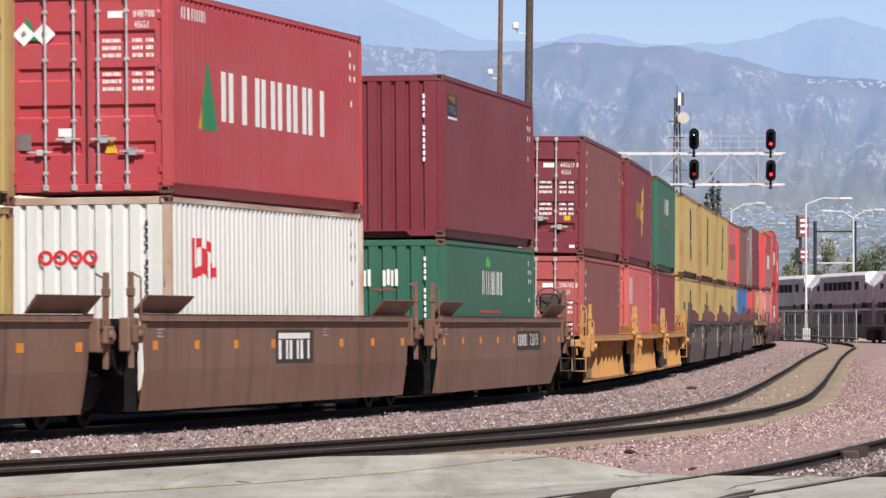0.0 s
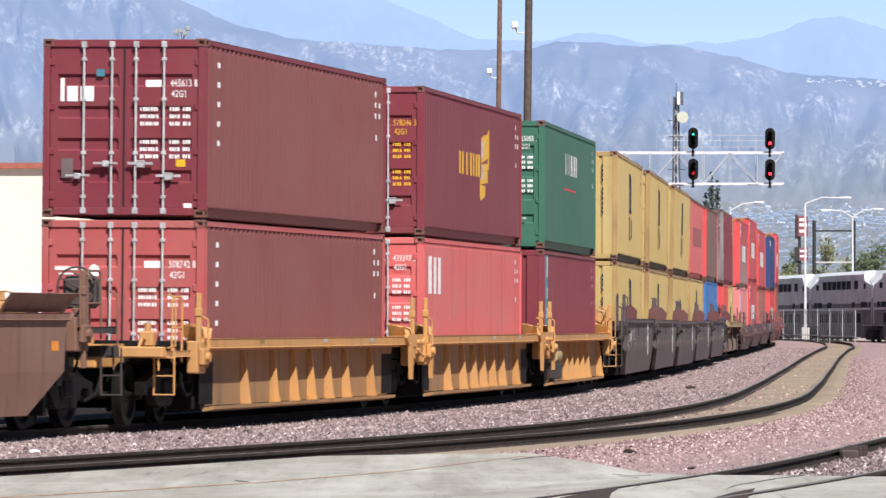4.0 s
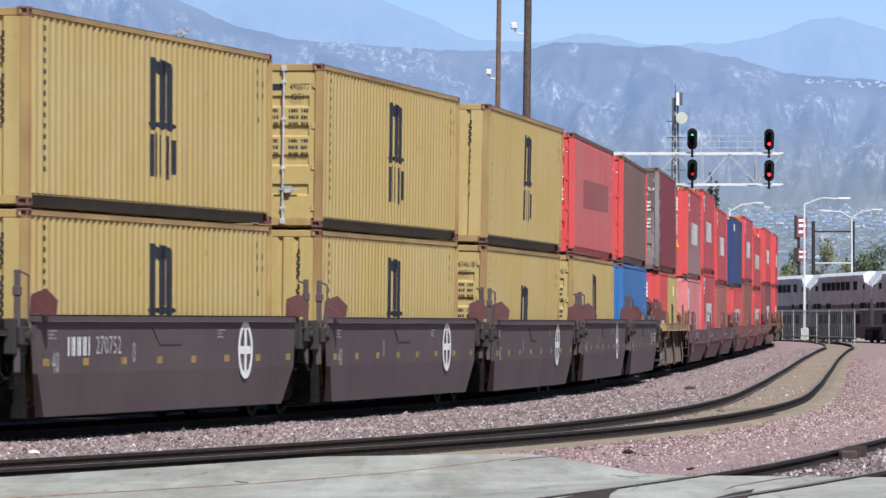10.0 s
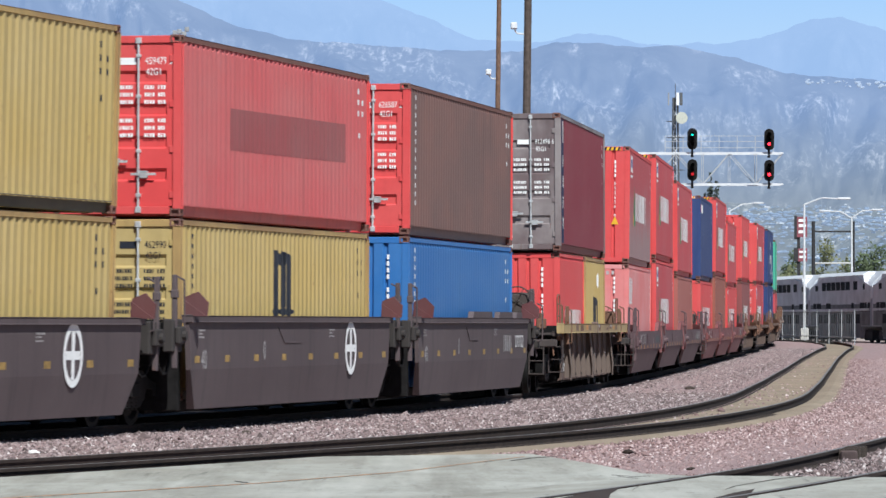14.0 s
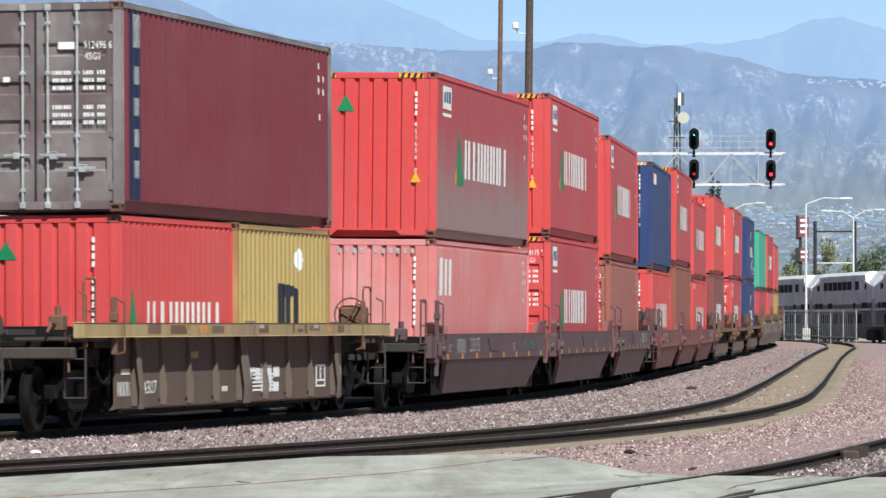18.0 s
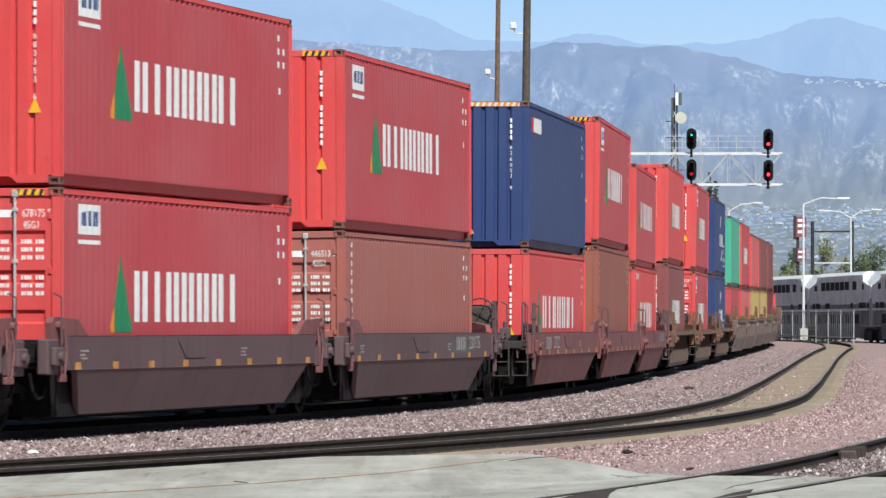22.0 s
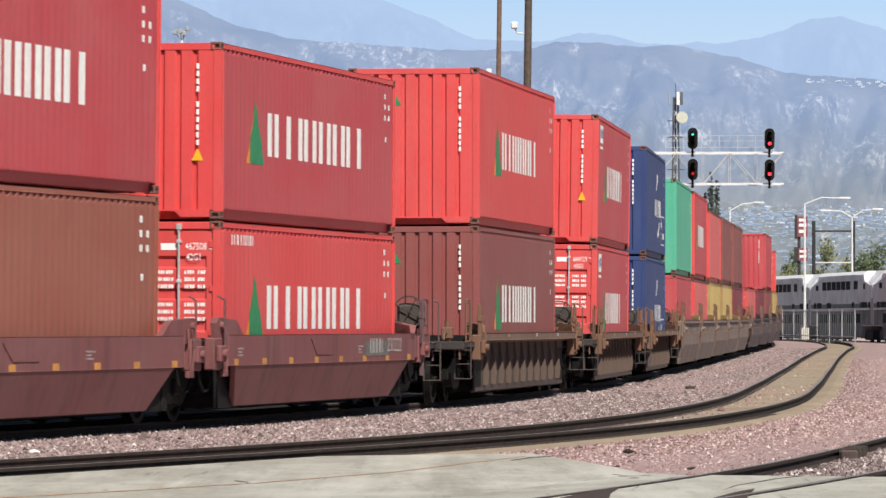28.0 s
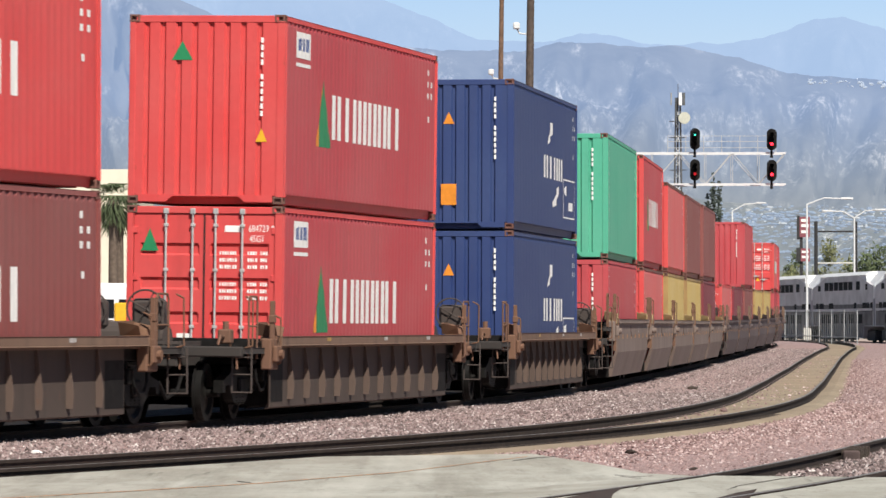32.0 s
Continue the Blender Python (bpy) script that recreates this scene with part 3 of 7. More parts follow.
        if kind == "blind":
            end_plate("end_emblem", [(-0.55, h * 0.76), (-0.22, h * 0.76), (-0.385, h * 0.86)], MARK_G, top, length, "green triangle emblem", -0.005)
            if s != 301.24:
                end_plate("warning_triangle", [(0.78, h * 0.33), (0.96, h * 0.33), (0.87, h * 0.40)], MARK_Y, top, length, "yellow warning triangle", -0.005)
        else:
            end_plate("end_emblem", [(-1.0, h * 0.76), (-0.72, h * 0.76), (-0.86, h * 0.88)], MARK_G, top, length, "green triangle emblem", -0.022)
            end_plate("warning_triangle", [(0.26, h * 0.20), (0.46, h * 0.20), (0.36, h * 0.28)], MARK_Y, top, length, "yellow warning triangle", -0.022)
            end_plate("grey_label", quad(-1.04, -0.82, h * 0.22, h * 0.30), GREY, top, length, "", -0.022)
            end_plate("white_label", quad(-0.42, -0.18, h * 0.285, h * 0.325), MARK_W, top, length, "", -0.022)
    elif logo in ("m", "m_low", "m20"):
        low, wide, mid = {"m_low": -0.13, "m20": -0.2}.get(logo, 0.0), (1.6 if logo == "m20" else 0.74), (0.55 if logo == "m20" else 0.512)
        side_mark([(mid + (p - 0.512) * wide, mid + (q - 0.512) * wide, a0 + low, b0 + low, a1 + low, b1 + low) for p, q, a0, b0, a1, b1 in EMBLEM_M],
                  "brand_emblem", logo, MARK_K, top, h, "black brand emblem of upright bars", length)
        if logo == "m20":
            side_mark([(0.60, 0.66, 0.80, 0.81, 0.72, 0.89), (0.66, 0.72, 0.72, 0.89, 0.80, 0.81)], "placard", "m20p", MARK_W, top, h, "white diamond placard", length)
        side_mark(small_column(0.06, 0.92, 14, 0.055, 0.008, 0.026), "side_code", "mcode", MARK_K, top, h, "", length)["kind"] = "stuff"
    elif logo == "amber":
        side_word(word_bars(0.34, 0.55, 0.46, 0.62, 4, 0.18, 0.4), "amberw", MARK_Y, top, h, "yellow brand word as bars")
        shape = ((0.565, 0.60, 0.56, 0.80, 0.58, 0.84), (0.60, 0.65, 0.58, 0.82, 0.62, 0.86), (0.65, 0.67, 0.52, 0.88, 0.50, 0.90), (0.565, 0.65, 0.36, 0.55, 0.38, 0.57), (0.545, 0.565, 0.24, 0.42, 0.2, 0.42), (0.565, 0.62, 0.2, 0.35, 0.25, 0.35))
        light = ((0.565, 0.60, 0.60, 0.76, 0.62, 0.80), (0.565, 0.60, 0.40, 0.54, 0.40, 0.54))
        for bars, name, mat in ((shape, "brand_emblem", MARK_Y), (light, "emblem_highlight", MARK_W)):
            side_mark([(0.56 + (p - 0.56) * 0.8, 0.56 + (q - 0.56) * 0.8, *(0.57 + (v - 0.57) * 0.75 for v in z)) for p, q, *z in bars], name, name + "y", mat, top, h, "", length)
    elif logo == "z":
        side_word(word_bars(0.40, 0.62, 0.63, 0.80, 7, 0.3, 0.32), "zw", MARK_W, top, h, "white brand word as bars")
        if kind == "blind":
            for y in (-0.38, 0.11):
                for a, b, c, d in ((0.0, 0.055, 0.0, 0.28), (0.075, 0.13, 0.02, 0.30), (0.15, 0.195, 0.0, 0.28), (0.22, 0.275, 0.0, 0.30)):
                    end_plate("brand_bar", quad(y + a, y + b, h - 0.83 + c, h - 0.83 + d), MARK_W, top, length, "white brand sign as bars", -0.005)
            end_plate("red_line", quad(-0.1, 0.36, h - 0.90, h - 0.88), MARK_R, top, length, "", -0.005)
            side_mark([(0.44, 0.475, 0.83, 0.90, 0.83, 0.90), (0.475, 0.49, 0.83, 0.86, 0.83, 0.90)], "green_mark", "zg", plain("leaf_green_marking", (0.05, 0.45, 0.06), 0.5, 0, 0.1), top, h)
        side_mark([(0.37, 0.60, 0.50, 0.515, 0.50, 0.515)], "red_line", "zl", MARK_R, top, h)
    elif logo == "corner_mark":
        side_mark([(0.05, 0.14, 0.755, 0.885, 0.755, 0.885)], "company_mark", "cm", MARK_N, top, h, "small navy, yellow and white sign")
        side_mark([(0.055, 0.13, 0.86, 0.875, 0.83, 0.88)], "company_flag", "cmf", MARK_Y, top, h)
        side_mark([(0.06, 0.08, 0.77, 0.82, 0.77, 0.82), (0.087, 0.105, 0.77, 0.82, 0.77, 0.82), (0.112, 0.13, 0.77, 0.82, 0.77, 0.82), (0.05, 0.14, 0.735, 0.75, 0.735, 0.75)], "company_sign", "cm2", MARK_W, top, h)
    elif logo == "ca":
        side_mark([(0.05, 0.085, 0.62, 0.87, 0.62, 0.88), (0.10, 0.125, 0.62, 0.87, 0.62, 0.87), (0.14, 0.165, 0.62, 0.87, 0.62, 0.87)], "brand_emblem", "ca", MARK_W, top, h, "white painted emblem")
    elif logo == "oo":
        side_mark([(p, q, *(0.60 + (v - 0.52) * 0.8 for v in z)) for p, q, *z in ((0.10, 0.115, 0.52, 0.77, 0.52, 0.77), (0.115, 0.145, 0.52, 0.58, 0.54, 0.60), (0.12, 0.145, 0.70, 0.77, 0.72, 0.77), (0.15, 0.18, 0.56, 0.72, 0.52, 0.68), (0.185, 0.20, 0.52, 0.62, 0.52, 0.62), (0.19, 0.22, 0.54, 0.58, 0.52, 0.60), (0.17, 0.19, 0.70, 0.77, 0.68, 0.74))], "brand_emblem", "oo", MARK_R, top, h, "red brand emblem")
        for i in range(4):
            a = -0.62 + i * 0.22
            bm = bmesh.new()
            n, c, R, r = 14, (a, h * 0.70), 0.11, 0.06
            o = [[bm.verts.new((-length / 2 + 0.006, -(c[0] + q * math.cos(2 * math.pi * j / n)), c[1] + q * math.sin(2 * math.pi * j / n))) for j in range(n)] for q in (R, r)]
            for j in range(n):
                bm.faces.new((o[0][j], o[0][(j + 1) % n], o[1][(j + 1) % n], o[1][j]))
            part("brand_ring", bm, MARK_R, top, "red painted ring")
    elif logo == "doorword":
        for y0, y1, z0, z1 in ((-0.96, -0.90, 0.65, 0.78), (-0.86, -0.70, 0.65, 0.735), (-0.66, -0.46, 0.65, 0.735)) if colour is MAROON else ((-1.02, -0.68, 0.715, 0.735), (-0.96, -0.74, 0.69, 0.70)):
            end_plate("brand_word", quad(y0, y1, h * z0, h * z1), MARK_W, top, length, "white brand word as bars", -0.022)
        if colour is MAROON:
            end_plate("sticker", quad(-0.42, -0.30, h * 0.79, h * 0.83), MARK_T, top, length, "pale teal sticker", -0.022)
            end_plate("sticker", quad(0.78, 0.92, h * 0.285, h * 0.325), MARK_Y, top, length, "yellow sticker", -0.022)
            end_plate("grey_label", quad(-0.94, -0.76, h * 0.22, h * 0.33), GREY, top, length, "", -0.022)
            end_plate("white_label", quad(0.90, 1.02, h * 0.055, h * 0.08), MARK_W, top, length, "", -0.022)
        else:
            end_plate("round_sticker", [(-0.43 + 0.085 * math.cos(i * math.pi / 8), h * 0.71 + 0.10 * math.sin(i * math.pi / 8)) for i in range(16)], MARK_W, top, length, "round white sticker", -0.022)
        side_mark(small_column(0.06, 0.88, 5, 0.11, 0.012, 0.03), "side_code", "doorcode", MARK_W, top, h)["kind"] = "stuff"
    elif logo == "cx":
        side_word(word_bars(0.46, 0.76, 0.40, 0.56, 4, 0.2, 0.36), "cxw", MARK_W, top, h, "white brand word as bars")
        side_mark([(0.52, 0.56, 0.64, 0.66, 0.66, 0.74), (0.56, 0.60, 0.70, 0.80, 0.72, 0.80), (0.60, 0.66, 0.20, 0.24, 0.22, 0.30), (0.66, 0.70, 0.26, 0.34, 0.30, 0.36)], "brand_arrow", "cxa", MARK_W, top, h)
        side_mark([(0.77, 0.775, 0.14, 0.42, 0.14, 0.42), (0.96, 0.965, 0.14, 0.42, 0.14, 0.42), (0.77, 0.965, 0.415, 0.425, 0.415, 0.425), (0.77, 0.965, 0.14, 0.15, 0.14, 0.15), (0.79, 0.83, 0.32, 0.36, 0.30, 0.38), (0.86, 0.93, 0.20, 0.26, 0.20, 0.26)], "brand_frame", "cxf", MARK_W, top, h)
        end_plate("warning_triangle", [(-0.14, h * 0.70), (0.08, h * 0.70), (-0.03, h * 0.78)], MARK_O, top, length, "orange warning triangle", -0.005)
        end_plate("orange_label", quad(-0.18, 0.12, h * 0.16, h * 0.30), MARK_O, top, length, "orange label", -0.005)
    elif logo == "gt":
        side_mark([(0.05, 0.09, 0.80, 0.90, 0.80, 0.90)], "company_mark", "gt1", MARK_R, top, h)
        side_mark([(0.09, 0.21, 0.80, 0.90, 0.80, 0.90)], "company_plate", "gt2", MARK_W, top, h)
        end_plate("warning_triangle", [(-0.08, h * 0.09), (0.14, h * 0.09), (0.03, h * 0.16)], MARK_O, top, length, "orange warning triangle", -0.005)
    elif logo == "patch":
        side_mark([(0.24, 0.86, 0.40, 0.64, 0.42, 0.66)], "painted_out_patch", "patch", PATCH, top, h, "dull painted-out rectangle")
    elif logo in ("blue_strip", "teal_strip"):
        side_mark([(0.042, 0.088, 0.06, 0.96, 0.06, 0.96)], "strip_field", "bs", MARK_T if logo[:4] == "teal" else MARK_N, top, h)
        side_mark(small_column(0.052, 0.95, 1, 0.1, 0.034, 0.16) + small_column(0.056, 0.70, 4, 0.15, 0.022, 0.085), "side_code", "bsc", MARK_W, top, h)["kind"] = "stuff"
        if colour is GREY:
            end_plate("white_label", quad(-0.47, -0.37, h * 0.62, h * 0.645), MARK_W, top, length, "", -0.022)
            end_plate("grey_label", quad(-1.02, -0.86, h * 0.36, h * 0.44), MARK_F, top, length, "", -0.022)
    elif logo == "column":
        side_mark(small_column(0.055, 0.93, 13, 0.058, 0.011, 0.032), "side_code", "colcode", MARK_W, top, h)["kind"] = "stuff"
    CONTAINERS.append((top, s, base))
    return top


CONTAINERS, WAGONS, WHEELSETS = [], [], []


# ---------------------------------------------------------------- well wagons
def build_wheel(bm):
    for sg in (-1, 1):
        y = sg * 0.745
        n = 24
        prof = [(0.0, 0.04), (0.09, 0.05), (0.13, 0.02), (0.30, 0.0), (0.36, 0.05), (0.44, 0.05), (0.44, -0.05), (0.475, -0.055), (0.475, -0.08), (0.36, -0.07), (0.30, -0.03), (0.13, -0.05), (0.0, -0.05)]
        rings = [[bm.verts.new((r * math.cos(2 * math.pi * i / n), y + sg * d, r * math.sin(2 * math.pi * i / n))) for i in range(n)] for r, d in prof[1:-1]]
        for a, b in zip(rings, rings[1:]):
            for i in range(n):
                bm.faces.new((a[i], a[(i + 1) % n], b[(i + 1) % n], b[i]))
        bm.faces.new(rings[0]), bm.faces.new(rings[-1])
    rod(bm, (0, -0.98, 0), (0, 0.98, 0), 0.075, 12)


def build_frame_side(bm):
    """A cast bogie frame with its windows for the springs."""
    prism(bm, [(-1.12, 0.36), (-1.12, 0.54), (-0.75, 0.62), (-0.45, 0.74), (0.45, 0.74), (0.75, 0.62), (1.12, 0.54), (1.12, 0.36), (0.98, 0.36), (0.95, 0.46), (0.70, 0.48), (0.45, 0.25), (0.36, 0.20), (-0.36, 0.20), (-0.45, 0.25), (-0.70, 0.48), (-0.95, 0.46), (-0.98, 0.36)], "y", -0.075, 0.075)


def build_springs(bm):
    for x in (-0.2, 0.0, 0.2):
        for z in range(6):
            ring(bm, (x, 0, 0.26 + z * 0.05), (0, 0, 1), 0.075, 0.016, 10)


def truck(parent, x):
    bm = bmesh.new()
    box(bm, x - 0.18, x + 0.18, -1.15, 1.15, 0.42, 0.66, 0.03)
    box(bm, x - 0.35, x + 0.35, -0.35, 0.35, 0.6, 0.82, 0.02)
    t = part("bogie", bm, BLACK, parent, "greasy black bogie")
    for y in (-1.02, 1.02):
        put("side_frame", shared("side_frame", build_frame_side), WHEEL, t, pose(x, y, 0.08))
        put("spring_nest", shared("springs", build_springs), WHEEL, t, pose(x, y, 0))
    for dx in (-0.89, 0.89):
        w = put("wheelset", shared("wheelset", build_wheel), WHEEL, t, pose(x + dx, 0, 0.44), "pair of steel wheels on an axle")
        WHEELSETS.append((w, x + dx))


def build_smooth_side(sg, zt, zm, zb, xt, xb, yi, cut=0.0):
    """Deep plate side: upright above, drawn in below, its ends cut aslant."""
    def build(bm):
        yo = 1.52
        if zt < 1.4:
            # an upright upper plate, and a lower one drawn in with its ends cut back
            box(bm, -xt, xt, sg * (yo - 0.07), sg * yo, zm, zt, 0.006)
            lo = [(-xt + 0.45, yo - 0.005, zm), (xt - 0.45, yo - 0.005, zm), (xb, yi, zb), (-xb, yi, zb)]
            a, b = [[bm.verts.new((x, sg * (y - k), z)) for x, y, z in lo] for k in (0.0, 0.08)]
            bm.faces.new(a), bm.faces.new(b[::-1])
            for i in range(4):
                bm.faces.new((a[i], b[i], b[(i + 1) % 4], a[(i + 1) % 4]))
            return
        pts = []
        for x_up, x_lo in ((-xt, -xb), (xt, xb - cut)):
            mid = x_up - math.copysign(0.12, x_up)
            pts.append([(x_up, yo, zt), (mid, yo, zm), (x_lo, yi, zb), (x_lo, yi - 0.12, zb), (x_lo, yi - 0.12, zb + 0.04), (mid, yo - 0.07, zm), (x_up, yo - 0.07, zt)])
        a, b = [[bm.verts.new((p[0], sg * p[1], p[2])) for p in q] for q in pts]
        for i in range(7):
            j = (i + 1) % 7
            bm.faces.new((a[i], a[j], b[j], b[i]))
        bm.faces.new(a[::-1]), bm.faces.new(b)
    return build


def build_chord(sg, z, xt, deep=False):
    def build(bm):
        box(bm, -xt, xt, sg * 1.43, sg * 1.565, z - (0.19 if deep else 0.085 if z > 1.45 else 0.13), z + 0.012, 0.012)
    return build


WEB_Y = 1.305


def build_ribbed_web(sg, zt, e, square=False, low=0.22):
    """Upright plate; a square one has no foot flange, only drain lugs."""
    def build(bm):
        xt, xb = 6.75 + e, (6.75 if square else 6.35) + e
        y = WEB_Y
        pts = [(-xt, zt - 0.15), (-xb, low), (xb, low), (xt, zt - 0.15)]
        prism(bm, pts, "y", sg * (y - 0.035), sg * y)
        if square:
            prism(bm, [(sg * (y - 0.035), low), (sg * (y + 0.004), low), (sg * (y + 0.004), low - 0.06), (sg * (y - 0.10), low - 0.09)], "x", -xb, xb)
        else:
            prism(bm, [(sg * (y - 0.035), 0.22), (sg * 1.46, 0.25), (sg * 1.46, 0.20), (sg * (y - 0.035), 0.16)], "x", -xb, xb)
    return build


def build_rib(sg, zt):
    def build(bm):
        prism(bm, [(sg * 1.306, zt - 0.17), (sg * 1.37, zt - 0.17), (sg * 1.43, 0.62), (sg * 1.47, 0.25), (sg * 1.306, 0.235)], "x", -0.014, 0.014)
        box(bm, -0.03, 0.03, sg * 1.33, sg * 1.48, 0.25, 0.31)
    return build


def build_fin(sg, zt, wide):
    """Tapered fin that deepens downward; the wide one carries a face plate."""
    def build(bm):
        o = 0.05 if wide else 0.0
        prism(bm, [(sg * 1.306, zt - 0.17), (sg * (1.335 + o), zt - 0.17), (sg * (1.37 + o), 0.86), (sg * (1.42 + o), 0.52), (sg * (1.40 + o), 0.30), (sg * 1.306, 0.30)], "x", -0.012, 0.012)
        if wide:
            prism(bm, [(sg * 1.36, zt - 0.17), (sg * 1.385, zt - 0.17), (sg * 1.475, 0.52), (sg * 1.455, 0.25), (sg * 1.44, 0.25), (sg * 1.455, 0.52)], "x", -0.09, 0.09)
    return build


def build_web_slot(bm):
    box(bm, -0.09, 0.09, -0.006, 0.006, 0.0, 0.05)


def build_joint_plate(bm):
    """Deck plate over the joint, with two tapered hangers."""
    prism(bm, [(-1.15, 0.0), (-1.0, 0.06), (1.0, 0.06), (1.15, 0.0), (0.95, -0.14), (0.42, -0.16), (0.24, -0.42), (-0.24, -0.42), (-0.42, -0.16), (-0.95, -0.14)], "y", -0.04, 0.04)
    for x in (-0.85, 0.85):
        prism(bm, [(x - 0.12, -0.10), (x + 0.12, -0.10), (x + 0.05, -0.72), (x - 0.05, -0.72)], "y", -0.07, -0.01)
    for x in (-0.3, 0.0, 0.3):
        rod(bm, (x, -0.10, -0.08), (x, -0.04, -0.08), 0.05, 10)
    bent(bm, [(-0.5, -0.06, -0.2), (-0.2, -0.12, -0.32), (0.2, -0.12, -0.30), (0.5, -0.06, -0.2)], 0.02, 6)


def build_floor(bm):
    low = FLOOR_Z / NEARER
    for x in np.linspace(-5.9, 5.9, 7):
        box(bm, x - 0.12, x + 0.12, -1.04, 1.04, 0.20, low - 0.02)
    for y in (-0.7, 0.2):
        rod(bm, (-6.3, y, 0.17), (6.3, y, 0.17), 0.03, 6)
    for x in (-4.2, -1.4, 2.2, 4.4):
        box(bm, x - 0.3, x + 0.3, -0.5, 0.3, 0.12, 0.20)
    for sg in (-1, 1):
        box(bm, -6.25, 6.25, sg * 0.86, sg * 1.0, 0.18, low - 0.02)
        for x in (-6.2, 0.0, 6.2):
            box(bm, x - 0.25, x + 0.25, sg * 0.85, sg * 1.2, low - 0.08, low)


def build_end_frame(d, reach, zt, e):
    """Shear plate, bolster and sloping sheets over the bogie."""
    def build(bm):
        lo, hi = sorted((d * (6.42 + e), d * (reach + e)))
        box(bm, lo, hi, -1.30, 1.30, zt - 0.36, zt - 0.26, 0.01)
        a, b = sorted((d * (6.42 + e), d * (6.56 + e)))
        box(bm, a, b, -1.30, 1.30, 0.20, zt - 0.05, 0.01)
        a, b = sorted((d * (7.2 + e), d * (7.75 + e)))
        box(bm, a, b, -1.2, 1.2, 0.86, zt - 0.36, 0.02)
        for sg in (-1, 1):
            prism(bm, [(d * (6.5 + e), zt - 0.04), (d * (7.55 + e), zt - 0.10), (d * (7.55 + e), zt - 0.26), (d * (6.5 + e), zt - 0.34)], "y", sg * 1.24, sg * 1.30)
    return build


def build_hood(d, zt, e, sg):
    """Tilted guide sheet at the top of a side's end."""
    def build(bm):
        x0, x1 = d * (4.55 + e), d * (7.0 + e)
        v = [bm.verts.new(p) for p in ((x0, sg * 1.40, zt + 0.02), (x1, sg * 1.40, zt + 0.02), (x1, sg * 1.62, zt + 0.27), (x0 - d * 0.12, sg * 1.62, zt + 0.27),
                                       (x0, sg * 1.36, zt + 0.02), (x1, sg * 1.36, zt + 0.02), (x1, sg * 1.58, zt + 0.28), (x0 - d * 0.12, sg * 1.58, zt + 0.28))]
        for f in ((0, 1, 2, 3), (7, 6, 5, 4), (0, 4, 5, 1), (1, 5, 6, 2), (2, 6, 7, 3), (3, 7, 4, 0)):
            bm.faces.new([v[i] for i in f])
    return build


def build_end_bracket(d, zt, sg):
    """Raised end plate of a low side, with a flat top and a pin."""
    def build(bm):
        prism(bm, [(d * 5.75, zt), (d * 6.2, zt + 0.22), (d * 7.3, zt + 0.26), (d * 7.45, zt + 0.18), (d * 7.4, zt - 0.05), (d * 6.9, zt - 0.12), (d * 6.7, zt)], "y", sg * 1.40, sg * 1.50)
        rod(bm, (d * 7.2, sg * 1.50, zt + 0.14), (d * 7.2, sg * 1.56, zt + 0.14), 0.06, 10)
    return build


def build_drop_rods(bm):
    """Two thin brake rods with an eye, hanging down."""
    for x in (-0.10, 0.10):
        bent(bm, [(x, 0, 0.1), (x * 1.3, -0.03, -0.2), (x * 0.6, -0.02, -0.55)], 0.016, 6)
    box(bm, -0.14, 0.14, -0.03, 0.03, -0.62, -0.52, 0.01)


def build_seam(bm):
    """Raised edge of an inspection plate: a slanting and a level strip."""
    prism(bm, [(0.0, 0.0), (0.03, 0.0), (0.42, -0.22), (1.5, -0.22), (1.5, -0.25), (0.40, -0.25)], "y", -0.012, 0.0)


def build_flag(bm):
    prism(bm, [(-0.02, 0.0), (0.34, 0.0), (0.36, 0.20), (0.20, 0.36), (0.0, 0.28)], "x", -0.02, 0.02)
    prism(bm, [(0.0, 0.0), (0.34, 0.0), (0.0, 0.24)], "x", 0.021, 0.06)


def build_post(z0, z1):
    def build(bm):
        box(bm, -0.042, 0.042, -0.036, 0.036, z0, z1, 0.008)
        box(bm, -0.06, 0.06, -0.05, 0.05, z1 - 0.34, z1 - 0.22, 0.01)
    return build


def build_grab(bm):
    bent(bm, [(0, 0, 0), (-0.02, -0.12, 0.03), (-0.02, -0.12, 0.72), (0, 0, 0.78)], 0.014, 6)


def build_ladder(bm):
    for y in (-0.15, 0.15):
        box(bm, -0.012, 0.012, y - 0.011, y + 0.011, -0.46, 0.22)
    for z in (-0.45, -0.18, 0.08):
        rod(bm, (0, -0.15, z), (0, 0.15, z), 0.011, 6)


def build_brake(bm):
    box(bm, -0.14, 0.16, -0.24, 0.24, 0.16, 0.62, 0.06)
    box(bm, -0.10, 0.10, -0.10, 0.10, 0.0, 0.16)
    ring(bm, (-0.2, 0.0, 0.46), (1, 0, 0), 0.28, 0.016, 20)
    for i in range(4):
        a = i * math.pi / 2 + 0.5
        rod(bm, (-0.2, 0, 0.46), (-0.2, 0.28 * math.cos(a), 0.46 + 0.28 * math.sin(a)), 0.011, 5)
    rod(bm, (-0.2, 0, 0.46), (-0.1, 0, 0.46), 0.03, 8)


def build_tank(bm):
    rod(bm, (-0.5, 0, 0), (0.5, 0, 0), 0.26, 16)
    for x in (-0.5, 0.5):
        rod(bm, (x - 0.05, 0, 0), (x + 0.05, 0, 0), 0.2, 16)


